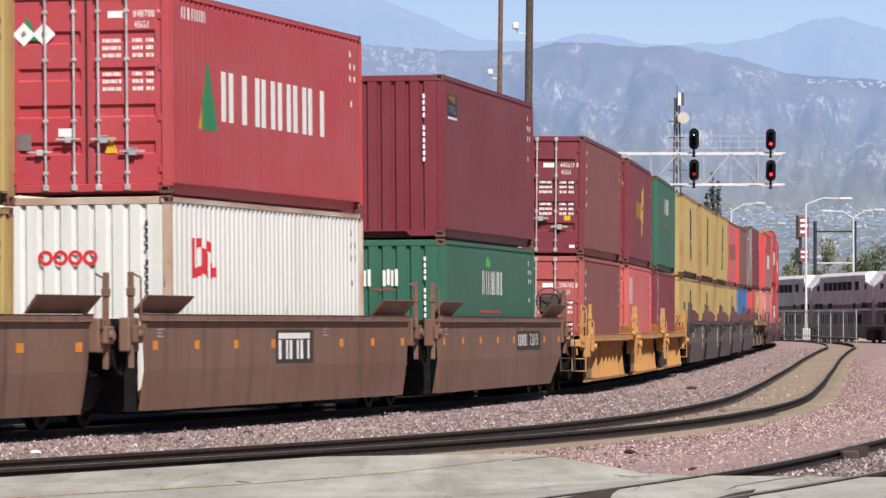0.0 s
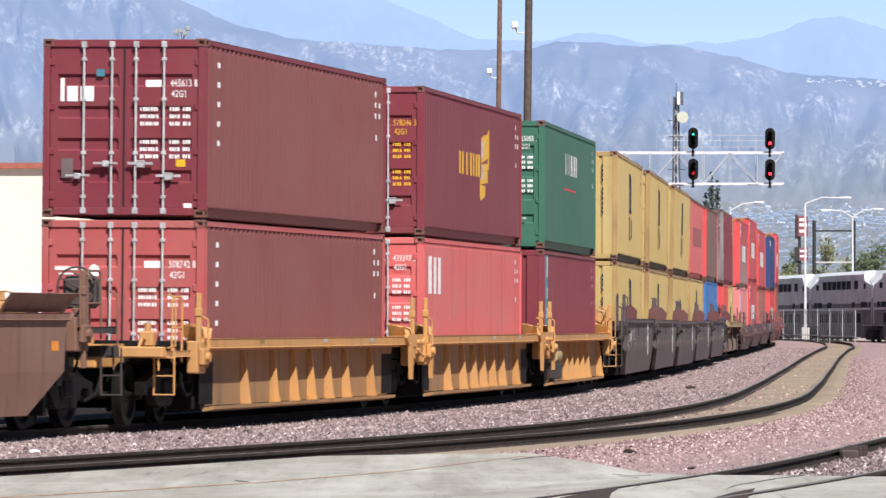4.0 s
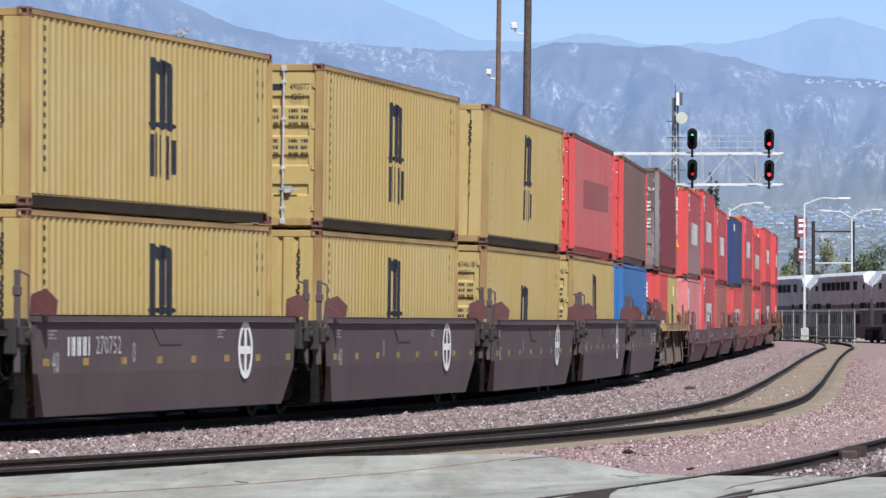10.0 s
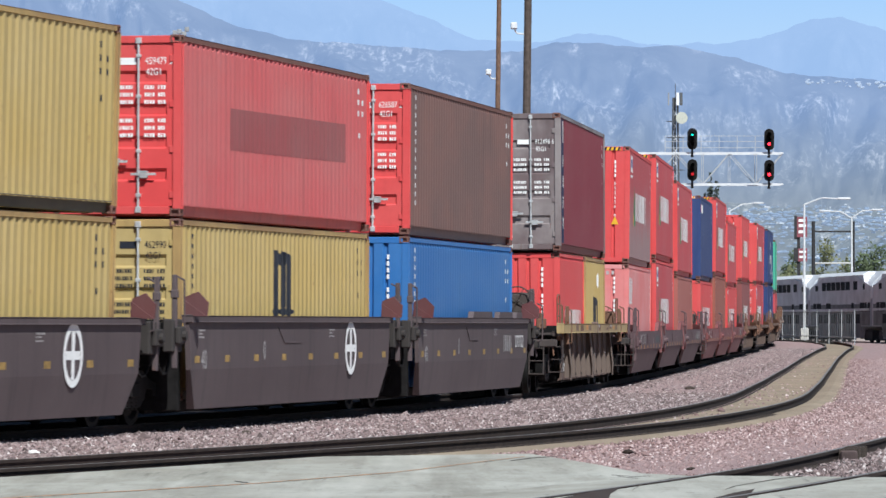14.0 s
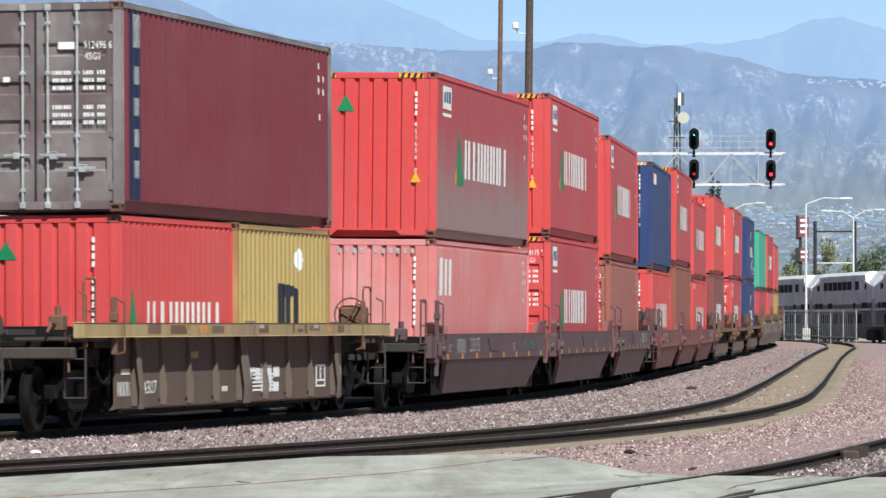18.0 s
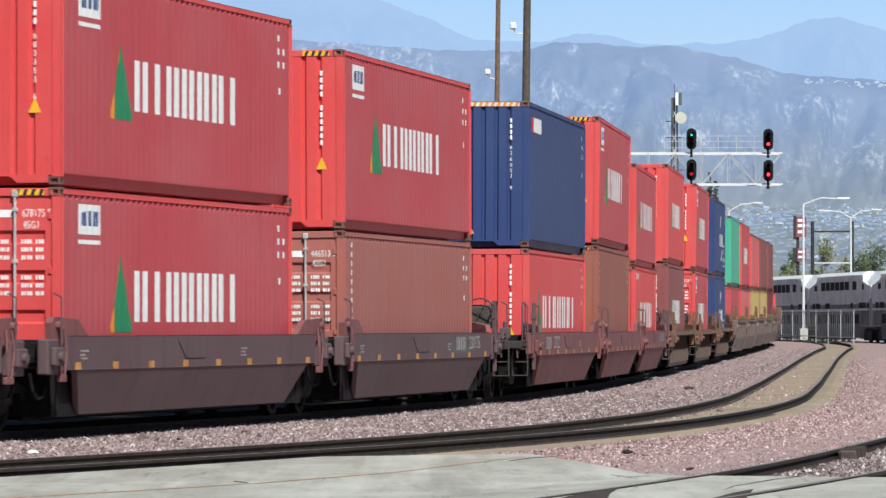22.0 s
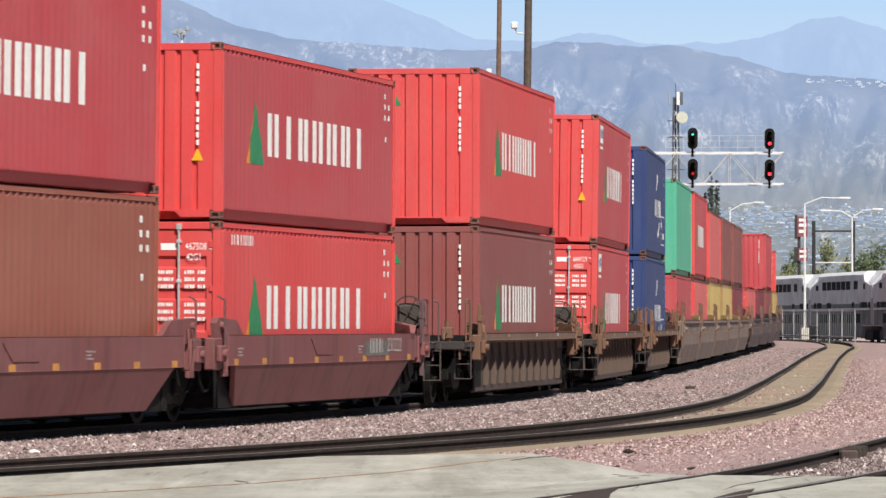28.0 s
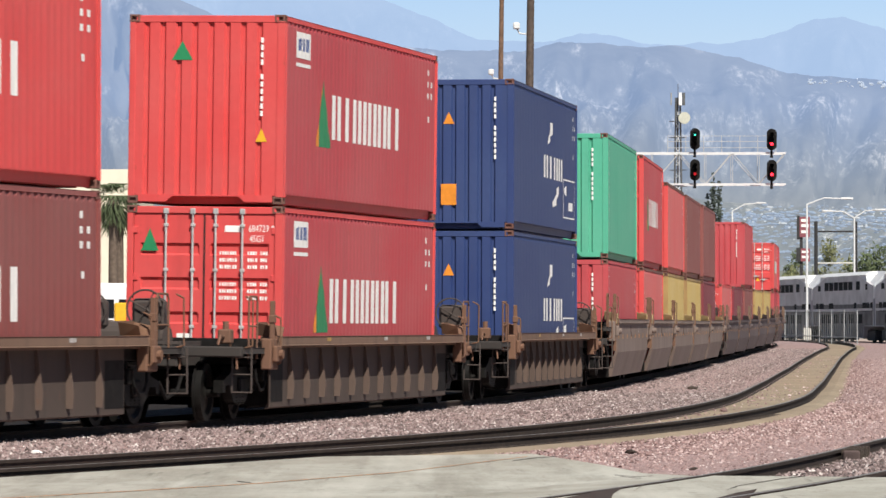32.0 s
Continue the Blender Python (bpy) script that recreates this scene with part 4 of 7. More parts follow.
def build_coupler(d, e):
    def build(bm):
        a, b = sorted((d * (8.0 + e), d * (9.95 + e)))
        box(bm, a, b, -0.09, 0.09, 0.78, 0.98, 0.02)
        a, b = sorted((d * (9.75 + e), d * (10.1 + e)))
        box(bm, a, b, -0.2, 0.2, 0.70, 1.05, 0.05)
        bent(bm, [(d * (8.9 + e), -0.45, 0.8), (d * (9.3 + e), -0.45, 0.45), (d * (9.8 + e), -0.4, 0.35), (d * (10.05 + e), -0.35, 0.6)], 0.03, 6)
    return build


def build_end_sill(d, zt, e):
    def build(bm):
        a, b = sorted((d * (7.4 + e), d * (9.2 + e)))
        box(bm, a, b, -0.42, 0.42, 0.82, 1.12, 0.02)
        a, b = sorted((d * (9.05 + e), d * (9.25 + e)))
        box(bm, a, b, -1.42, 1.42, 0.98, 1.14, 0.02)
        a, b = sorted((d * (7.4 + e), d * (9.1 + e)))
        for sg in (-1, 1):
            box(bm, a, b, sg * 1.33, sg * 1.42, zt - 0.27, zt - 0.18, 0.01)
            box(bm, a, b, sg * 0.55, sg * 1.30, zt - 0.24, zt - 0.20)
    return build


def build_cup(bm):
    """A flared corner guide, like an open bracket."""
    pts = [(-0.32, 0.19), (-0.26, 0.21), (0.26, 0.21), (0.32, 0.19), (0.22, 0.0), (-0.22, 0.0)]
    prism(bm, pts, "y", 0.16, 0.20)
    for d in (-1, 1):
        v = [bm.verts.new(p) for p in ((d * 0.22, 0.16, 0.0), (d * 0.32, 0.16, 0.19), (d * 0.30, -0.10, 0.14), (d * 0.20, -0.10, 0.0), (d * 0.20, 0.16, 0.0), (d * 0.30, 0.16, 0.19), (d * 0.28, -0.10, 0.14), (d * 0.18, -0.10, 0.0))]
        for f in ((0, 1, 2, 3), (7, 6, 5, 4), (0, 4, 5, 1), (1, 5, 6, 2), (2, 6, 7, 3), (3, 7, 4, 0)):
            bm.faces.new([v[i] for i in f])
    box(bm, -0.22, 0.22, -0.10, 0.16, -0.10, 0.0)


def build_box_bracket(bm):
    """Bolster end with a step and a pin."""
    box(bm, -0.26, 0.26, -0.06, 0.10, -0.42, 0.06, 0.02)
    box(bm, -0.18, 0.18, -0.14, -0.06, -0.30, -0.05, 0.02)
    rod(bm, (0, -0.20, -0.18), (0, -0.14, -0.18), 0.07, 10)


def build_hose(bm):
    bent(bm, [(-0.35, 0, 0.1), (-0.28, -0.02, -0.12), (-0.1, -0.03, -0.24), (0.12, -0.03, -0.22), (0.3, -0.02, -0.08), (0.36, 0, 0.12)], 0.022, 6)


def flat_mark(name, x0, x1, y, z0, z1, mat, parent):
    """One painted bar; bars of one size share a mesh."""
    w, h = round(x1 - x0, 3), round(z1 - z0, 3)

    def build(bm):
        bm.faces.new([bm.verts.new((a, 0, b)) for a, b in ((0, 0), (w, 0), (w, h), (0, h))])
    return put(name, shared(("bar", w, h), build), mat, parent, pose(x0, y, z0))


def build_reservoir(bm):
    rod(bm, (-0.48, 0, 0), (0.48, 0, 0), 0.15, 18)
    for x in (-0.28, 0.28):
        rod(bm, (x - 0.03, 0, 0), (x + 0.03, 0, 0), 0.16, 18)
        box(bm, x - 0.03, x + 0.03, 0.0, 0.12, 0.1, 0.35)


def build_walkway(bm):
    """Open steel grating with a lip."""
    for i in range(9):
        box(bm, -0.58 + i * 0.145, -0.54 + i * 0.145, -0.42, 0.42, -0.02, 0.02)
    for y in (-0.42, 0.40):
        box(bm, -0.62, 0.66, y, y + 0.03, -0.045, 0.03)


def build_lever(bm):
    """Uncoupling lever: a long bent rod in two eyes."""
    bent(bm, [(0, -1.35, -0.25), (0.03, -1.33, 0.0), (0.02, -0.5, 0.02), (0.05, -0.1, 0.05), (0.12, 0.0, -0.1)], 0.018, 6)
    for y in (-1.1, -0.5):
        box(bm, -0.03, 0.03, y - 0.02, y + 0.02, -0.05, 0.06)


def build_hoop(bm):
    bent(bm, [(-0.28, 0, -0.5), (-0.28, 0, 0.38), (-0.22, 0, 0.45), (0.22, 0, 0.45), (0.28, 0, 0.38), (0.28, 0, -0.5)], 0.017, 6)
    rod(bm, (-0.28, 0, 0.0), (0.28, 0, 0.0), 0.014, 6)


def build_valve(bm):
    box(bm, -0.12, 0.12, -0.1, 0.1, -0.1, 0.12, 0.02)
    rod(bm, (0, 0, 0.1), (0, 0, 0.24), 0.05, 8)
    bent(bm, [(0.12, 0, 0), (0.3, 0, -0.06), (0.42, 0.02, -0.3)], 0.02, 6)
    bent(bm, [(-0.12, 0, 0), (-0.35, 0, 0.02), (-0.5, 0, -0.12)], 0.02, 6)


def build_stencil(bm):
    """Rows of stencilled small print as thin bars."""
    for r in range(3):
        for i in range((8, 5, 7)[r]):
            bm.faces.new([bm.verts.new((a, 0, b)) for a, b in ((i * 0.05, -r * 0.05), (i * 0.05 + 0.03, -r * 0.05), (i * 0.05 + 0.03, -r * 0.05 + 0.026), (i * 0.05, -r * 0.05 + 0.026))])


def build_emblem(bm):
    """An oval ring with a cross in it."""
    n = 28
    o, i = [[bm.verts.new((a * math.cos(2 * math.pi * k / n), 0, b * math.sin(2 * math.pi * k / n))) for k in range(n)] for a, b in ((0.42, 0.44), (0.31, 0.34))]
    for k in range(n):
        bm.faces.new((o[k], o[(k + 1) % n], i[(k + 1) % n], i[k]))
    for a, b in ((0.07, 0.33), (0.30, 0.06)):
        bm.faces.new([bm.verts.new(p) for p in ((-a, 0.0005 if a < b else 0.001, -b), (a, 0.0005 if a < b else 0.001, -b), (a, 0.0005 if a < b else 0.001, b), (-a, 0.0005 if a < b else 0.001, b))])


def well_wagon(s, style, colour, label, near="joint", far="joint", accent=None, post_paint=None, bars=None, marks="", e=0.0, web=None, deck=None, fins=None, ribs=(-5.6, -4.5, -3.4, -2.3, -1.2, -0.1, 1.0, 2.1, 3.2, 4.4, 5.6)):
    """One well unit. style: 'plate', 'low' or 'ribbed'; near and far ends: 'joint' on a shared bogie, or 'coupler'. e: metres by which each half is longer."""
    top = new("well_wagon")
    tagged(top, label, "rail wagon", "well wagons of the train")
    zt = {"plate": 1.58, "low": 1.30, "ribbed": 1.26}[style]
    patched = marks == "patched"
    if patched:
        zt = 1.48
    elif fins:
        zt = 1.30
    post_paint = post_paint or colour
    accent = accent or colour
    ribbed = style == "ribbed"
    put("well_floor", shared("well_floor", build_floor), BLACK, top)
    xe = (7.1 if ribbed else 6.78) + e
    slant, inner = {"hood": (0.22, 1.46), "cross": (0.6, 1.45)}.get(marks, (0.3, 1.36) if style == "plate" else (1.2, 1.31))
    for sg in (-1, 1):
        if ribbed:
            side = put("well_side", shared(("web", sg, e, patched), build_ribbed_web(sg, zt, e, bool(fins), 0.33 if patched else 0.25)), web or colour, top, None, "grimy, darkened plate between the ribs")
            for x in ribs:
                wide = patched and (abs(x) < 0.2 or abs(x) > 5.5)
                put("rib", shared(("fin", sg, zt, wide), build_fin(sg, zt, wide)) if fins else shared(("rib", sg, zt), build_rib(sg, zt)), fins or colour, side, pose(x * (1 + e / 7), 0, 0))
                if patched and not wide:
                    put("drain_slot", shared("web_slot", build_web_slot), BLACK, side, pose(x, sg * 1.309, 0.335))
            bm = bmesh.new()
            box(bm, -xe, xe, sg * WEB_Y, sg * 1.43, zt - 0.19, zt - 0.015)
            part("chord_web", bm, colour, side)
        else:
            side = put("well_side", shared(("plate", sg, style, marks, e, far), build_smooth_side(sg, zt, 0.80 if style == "plate" else 0.84, 0.22, xe, xe - slant, inner, 1.2 if marks == "hood" and far == "coupler" else 0.0)), colour, top)
        if style != "low":
            put("top_chord", shared(("chord", sg, zt, e, patched), build_chord(sg, zt if not ribbed else zt - 0.02, 9.2 if patched else xe, patched)), colour, side)
    for d, kind in ((-1, near), (1, far)):
        # end frames are black so that the gap's shade lies in their colour
        put("end_frame", shared(("end", d, zt, e), build_end_frame(d, 7.7, zt, e)), BLACK, top)
        if marks == "hood":
            for sg in (-1, 1):
                put("guide_sheet", shared(("hood", d, e, sg), build_hood(d, zt, e, sg)), colour, top, None, "tilted guide sheet")
        for sg in (-1, 1):
            turn = 0 if sg < 0 else 180
            if style == "low" and kind == "joint":
                put("end_bracket", shared(("end_bracket", d, sg), build_end_bracket(d, zt, sg)), accent, top, None, "raised oxide-red end plate")
                put("brake_rods", shared("drop_rods", build_drop_rods), accent, top, pose(d * 7.05, sg * 1.52, zt, 0, 0, turn))["kind"] = "stuff"
            elif marks != "hood" and not patched:
                cup = accent is not FLAG
                f = put("guide_bracket", shared("cup" if cup else "flag", build_cup if cup else build_flag), accent, top)
                f.matrix_local = pose(d * ((7.05 if ribbed else 6.62) + e), sg * 1.42, zt, 0, 0, turn if cup else turn + 180)
            if not patched:
                put("bolster_end", shared("bolster_end", build_box_bracket), accent if ribbed else W_DARK if marks == "cross" else colour, top, pose(d * (7.4 + e), sg * 1.46, zt - 0.1, 0, 0, turn))
            if style != "low" or kind == "coupler":
                put("stake", shared(("stake", style, bool(fins)), build_post(zt - (0.45 if ribbed else 0.75), zt + (0.36 if fins else 0.66 if ribbed else 0.60))), post_paint, top, pose(d * (7.5 + e), sg * 1.5, 0))
            put("grab_iron", shared("grab", build_grab), post_paint, top, pose(d * (7.2 + e), sg * 1.45, zt - (0.45 if ribbed else 0.2), 0, 0, turn))
            put("air_hose", shared("hose", build_hose), BLACK, top, pose(d * (7.45 + e), sg * 1.3, zt - 0.6))
        if ribbed and kind == "joint" and d > 0:
            for sg in (-1, 1):
                put("joint_plate", shared("joint_plate", build_joint_plate), accent, top, pose(7.7 + e, sg * 1.58, zt - 0.03, 0, 0, 0 if sg < 0 else 180))
        # added black sheets stand for the dark gap below the cut side ends
        if style == "low":
            for sg in (-1, 1):
                bm = bmesh.new()
                box(bm, *sorted((d * 5.45, d * 6.74)), sg * 1.262, sg * 1.28, 0.20, 0.98)
                part("end_gusset", bm, BLACK, top)
        if kind == "coupler" and style == "low":
            for sg in (-1, 1):
                bm = bmesh.new()
                box(bm, *sorted((d * 6.78, d * 8.15)), sg * 1.42, sg * 1.50, zt - 0.42, zt - 0.02, 0.01)
                part("end_side_plate", bm, colour, top)
                flat_mark("reflector", d * 7.4 - 0.22, d * 7.4 + 0.22, -1.503, zt - 0.36, zt - 0.16, MARK_O, top)
        if kind == "coupler":
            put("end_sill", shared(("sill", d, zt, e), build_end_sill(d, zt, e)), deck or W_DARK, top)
            put("coupler", shared(("coupler", d, e), build_coupler(d, e)), BLACK, top, None, "black coupler with an air hose")
            for sg in (-1, 1):
                turn = 0 if sg < 0 else 180
                put("ladder", shared("ladder", build_ladder), W_ORANGE if deck is W_ORANGE else W_WEB, top, pose(d * (9.0 + e), sg * 1.38, 0.90))
                put("grab_iron", shared("grab", build_grab), post_paint, top, pose(d * (8.9 + e), sg * 1.40, 1.12, 0, 0, turn))
            truck(top, d * (7.9 + e))
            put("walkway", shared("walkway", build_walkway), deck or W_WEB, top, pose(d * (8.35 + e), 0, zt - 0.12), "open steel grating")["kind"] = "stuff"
            put("uncoupling_lever", shared("lever", build_lever), post_paint, top, pose(d * (9.2 + e), 0, 1.05))
            put("handrail_hoop", shared("hoop", build_hoop), post_paint, top, pose(d * (8.3 + e), -1.38, zt + 0.15))
            put("valve", shared("valve", build_valve), WHEEL, top, pose(d * (7.1 + e), -1.2, 0.7))
            put("valve", shared("valve", build_valve), post_paint, top, pose(d * (8.7 + e), -1.05, zt - 0.02))
            put("hand_brake", shared("brake", build_brake), W_STAKE if patched else deck or W_WEB, top, pose(d * (8.7 + e), -1.05 * d, zt - (0.32 if patched else 0.08)))
            put("air_tank", shared("tank", build_tank), deck or W_WEB, top, pose(d * (8.0 + e), 0.55, zt - 0.06, 0, 0, 80))
        elif d > 0:
            truck(top, 7.72 + e)
    if ribbed:
        for d in (-1,) if marks == "tank" else (-1, 1):
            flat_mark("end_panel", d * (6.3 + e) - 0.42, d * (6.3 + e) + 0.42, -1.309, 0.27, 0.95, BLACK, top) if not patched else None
        for x in (-4.0, 0.3, 3.8):
            flat_mark("number_bar", x * (1 + e / 7), x * (1 + e / 7) + 0.30, -1.569, zt - 0.09, zt - 0.03, MARK_F if x > 0 else MARK_D, top)
    else:
        low = {"cross": 0.68, "hood": 0.50}.get(marks, 0.46)
        for i in range(8):
            x = -6.3 - e + i * (12.6 + 2 * e) / 7
            flat_mark("reflector", x - 0.14, x + 0.14, -1.524, zt - low, zt - low + (0.13 if marks == "hood" else 0.10), MARK_O if marks == "hood" else MARK_D if marks == "cross" else MARK_A, top)
        for x in () if marks == "hood" else (-1.3,):
            put("plate_seam", shared("seam", build_seam), colour, top, pose(x, -1.521, zt - (0.08 if style == "low" else 0.16)))
        for x in (-6.2 - e, 2.2):
            put("stencil", shared("stencil", build_stencil), MARK_F, top, pose(x, -1.524, zt - 0.22))["kind"] = "stuff"
    for x0, x1, z0, z1, mat, name in (bars or ()):
        flat_mark(name, x0, x1, -1.315 if name == "stripe_mark" else -1.311 if ribbed else -1.526 if name in ("mark_plate", "faded_patch") else -1.530, z0, z1, mat, top)
    if patched:
        for x0, x1, z0, z1, mat in ((-6.0, -5.3, -0.165, -0.03, W_RUST), (-4.8, -3.9, -0.17, -0.04, W_STAKE), (-3.3, -2.7, -0.15, -0.04, MARK_A), (-2.5, -1.8, -0.16, -0.05, W_RUST), (0.3, 0.9, -0.16, -0.04, W_STAKE), (2.4, 2.55, -0.16, -0.03, W_STAKE), (2.7, 3.1, -0.15, -0.10, W_STAKE), (3.2, 3.35, -0.17, -0.03, W_STAKE), (3.5, 4.2, -0.13, -0.04, W_RUST), (4.7, 5.1, -0.14, -0.06, MARK_A), (5.4, 5.9, -0.16, -0.04, W_RUST)):
            flat_mark("paint_patch", x0, x1, -1.567, zt + z0, zt + z1, mat, top)
        bm = bmesh.new()
        box(bm, -0.05, 0.05, -1.575, -1.43, zt - 0.21, zt + 0.03, 0.008)
        part("chord_splice", bm, W_SAND, top)
        flat_mark("end_panel", 6.08, 6.70, -1.311, 0.40, 0.98, W_MUD, top)
        flat_mark("sticker", -1.0, -0.65, -1.311, 0.44, 0.52, MARK_C, top)
        flat_mark("sticker", -2.75, -2.35, -1.311, 0.95, 1.05, MARK_D, top)
        flat_mark("sticker", -6.5, -5.9 - 0.14, -1.311, 0.74, 0.82, MARK_C, top)
        for x0, x1, z0, z1 in ((4.95, 5.6, 0.44, 0.47), (4.95, 5.6, 0.77, 0.80), (4.95, 5.03, 0.47, 0.77), (5.52, 5.6, 0.47, 0.77), (5.23, 5.31, 0.56, 0.77), (5.03, 5.52, 0.53, 0.56)):
            flat_mark("load_panel", x0, x1, -1.311, z0, z1, MARK_W, top)
    if marks == "tank":
        put("air_reservoir", shared("reservoir", build_reservoir), W_MUD, top, pose(-5.15, -1.36, 0.80), "round tan air reservoir")
        bm = bmesh.new()
        box(bm, -5.75, -4.55, -1.48, -1.31, 0.30, 0.63, 0.02)
        part("equipment_box", bm, W_DARK, top, "dark valve box under the reservoir")
    if marks == "cross" and far != "coupler":
        put("emblem", shared("emblem", build_emblem), MARK_W, top, pose(3.75, -1.53, 1.07), "white oval emblem with a cross")
    if marks == "cross":
        for text, x, z in (("40", -5.9, 0.93), ("0", -2.2, 1.05)):
            put("unit_figure", letters(text, 0.42, 0.8), MARK_F, top, pose(x, -1.527, z))
    if marks == "cross" and far == "coupler":
        for x0, x1 in ((-0.6, 1.9), (2.7, 4.6), (5.0, 5.9)):
            bm = bmesh.new()
            prism(bm, [(x0, zt), (x1, zt), (x1 - 0.12, zt + 0.13), (x0 + 0.12, zt + 0.13)], "y", -1.54, -1.44)
            part("guide_plate", bm, colour, top)
    WAGONS.append((top, s))
    return top


def fleet_number(wagon, text, x, z, size, material, narrow=1.15):
    put("fleet_number", letters(text, size, narrow), material, wagon, pose(x, -1.531, z), "painted fleet number")


def bar_word(x, z, n, w, h, mat, name="fleet_mark", gap=0.35):
    out = []
    for i in range(n):
        a = x + i * w
        out.append((a, a + w * 0.26, z, z + h, mat, name))
        out.append((a + w * (0.74 - gap * 0.2), a + w * (1 - gap * 0.2) - w * 0.06, z, z + h, mat, name))
    return out


# ---------------------------------------------------------------- the train
SAIL_LABEL = "red steel container with white bar lettering and a green sail emblem"
PLATE_W = plain("mark_plate_grey", (0.045, 0.038, 0.034), 0.7, 0, 0.2)
FLEET = [(-1.5, 1.0, 0.84, 1.36, PLATE_W, "mark_plate")] + [(a, b, c, d, MARK_W, n) for a, b, c, d, m, n in bar_word(-1.35, 0.90, 3, 0.72, 0.30, MARK_W)] + [(-1.35, 0.75, 1.22, 1.31, MARK_W, "fleet_mark")]
FLEET_LOW = [(a, b, c, d, MARK_W, "fleet_mark") for a, b, c, d in ((0.15, 1.1, 0.71, 0.79), (0.42, 0.80, 0.40, 0.71), (1.05, 1.35, 0.58, 0.78), (1.40, 1.70, 0.40, 0.84), (1.75, 2.05, 0.40, 0.82), (2.12, 2.5, 0.40, 0.55), (2.15, 2.55, 0.63, 0.79))] + [(0.85, 2.15, 0.42 + 0.06 * i, 0.452 + 0.06 * i, MARK_W, "stripe_mark") for i in range(5)]
NUM_BAR = bar_word(-5.35, 1.03, 4, 0.26, 0.26, MARK_W, "number_bar")
NUM_LOW = bar_word(-5.2, 0.95, 4, 0.27, 0.26, MARK_F, "number_bar")
PATCH_G = plain("grey_green_overspray", (0.13, 0.125, 0.115), 0.8, 0, 0.4, 3.0)
NUM_FAR = bar_word(3.1, 0.98, 4, 0.26, 0.24, MARK_F, "number_bar")

SCRAWL_T = plain("faded_teal_scrawl", (0.10, 0.155, 0.16), 0.8, 0, 0.4, 5.0)
SCRAWL = [(3.7 + i * 0.3, 3.7 + i * 0.3 + w, 0.98, 0.98 + hh, SCRAWL_T, "scrawl") for i, (w, hh) in enumerate(((0.2, 0.16), (0.1, 0.22), (0.24, 0.12), (0.12, 0.2), (0.22, 0.18), (0.1, 0.12), (0.2, 0.2)))]
# wagons: place along the line, style, paint, ends
for s, near, far, bars in ((-13.0, "joint", "joint", None), (6.11, "joint", "joint", [(a + 0.5, b + 0.5, c, d, m, n) for a, b, c, d, m, n in FLEET]), (25.36, "joint", "coupler", [(1.6, 5.2, 0.94, 1.32, PLATE_W, "mark_plate")] + [(a, b, c, d, m, n) for a, b, c, d, m, n in bar_word(1.75, 1.02, 4, 0.34, 0.23, MARK_W, "number_bar")])):
    w = well_wagon(s, "plate", W_BROWN, "weathered brown deep-sided well wagon carrying stacked containers", near, far, W_BROWN, W_BROWN, bars, "hood", 1.85)
    if far == "coupler":
        fleet_number(w, "726915", 4.15, 1.13, 0.34, MARK_W, 1.3)
for s, near, far in ((47.01, "coupler", "joint"), (62.45, "joint", "joint"), (78.12, "joint", "coupler")):
    well_wagon(s, "ribbed", W_ORANGE, "orange-yellow ribbed well wagon carrying stacked containers", near, far, web=W_GRIME_SHADE, deck=W_ORANGE, ribs=(-2.4, -1.2, 0.15, 1.5, 2.85, 6.1) if s > 70 else (-4.15, -2.25, -0.9, 0.3, 1.55, 2.85, 4.75), marks="tank" if s > 70 else "")
for s, near, far in ((97.28, "coupler", "joint"), (112.37, "joint", "joint"), (127.35, "joint", "joint"), (142.73, "joint", "joint"), (157.97, "joint", "coupler")):
    w = well_wagon(s, "plate", W_GREY, "grey-brown plate-sided well wagon carrying stacked containers", near, far, FLAG, W_GREY, NUM_BAR if s == 97.28 else [(a + 0.3, b + 0.3, c - 0.04, d + 0.04, m, n) for a, b, c, d, m, n in NUM_FAR] if s == 157.97 else None, "cross")
    if s == 97.28:
        fleet_number(w, "270752", -3.45, 1.16, 0.36, MARK_F)
    if s == 157.97:
        fleet_number(w, "270752", 5.5, 1.12, 0.34, MARK_W)
well_wagon(178.63, "ribbed", W_MUD, "grimy dark ribbed well wagon with a rusty yellow top edge", "coupler", "coupler", bars=FLEET_LOW + bar_word(-6.68, 0.44, 4, 0.16, 0.2, MARK_W, "number_bar"), marks="patched", web=W_MUDWEB, fins=W_RIB, deck=W_WEB, post_paint=W_STAKE, accent=W_STAKE, ribs=(-5.95, -4.45, -2.97, -1.48, -0.1, 0.1, 1.48, 2.97, 4.45, 5.95))
put("fleet_number", letters("4307", 0.27, 1.3), MARK_W, WAGONS[-1][0], pose(-5.0, -1.312, 0.54), "painted fleet number")
for s, near, far in ((199.04, "coupler", "joint"), (214.74, "joint", "joint"), (230.35, "joint", "coupler"), (250.1, "coupler", "joint"), (265.3, "joint", "joint"), (280.63, "joint", "coupler")):
    w = well_wagon(s, "low", W_PLUM if s < 240 else W_OXIDE, "dark oxide-red plate-sided well wagon carrying stacked containers", near, far, W_OXIDE, W_PLUM, NUM_LOW + SCRAWL if s == 199.04 else NUM_LOW if s in (199.04, 250.1) else [(2.7, 4.6, 0.93, 1.17, PATCH_G, "faded_patch")] + NUM_FAR if s in (230.35, 280.63) else None)
    if s in (199.04, 250.1):
        fleet_number(w, "230175" if s < 240 else "230222", -3.0, 1.08, 0.37, MARK_F)
    if s in (230.35, 280.63):
        fleet_number(w, "230175" if s < 240 else "230222", 5.05, 1.10, 0.34, MARK_F)
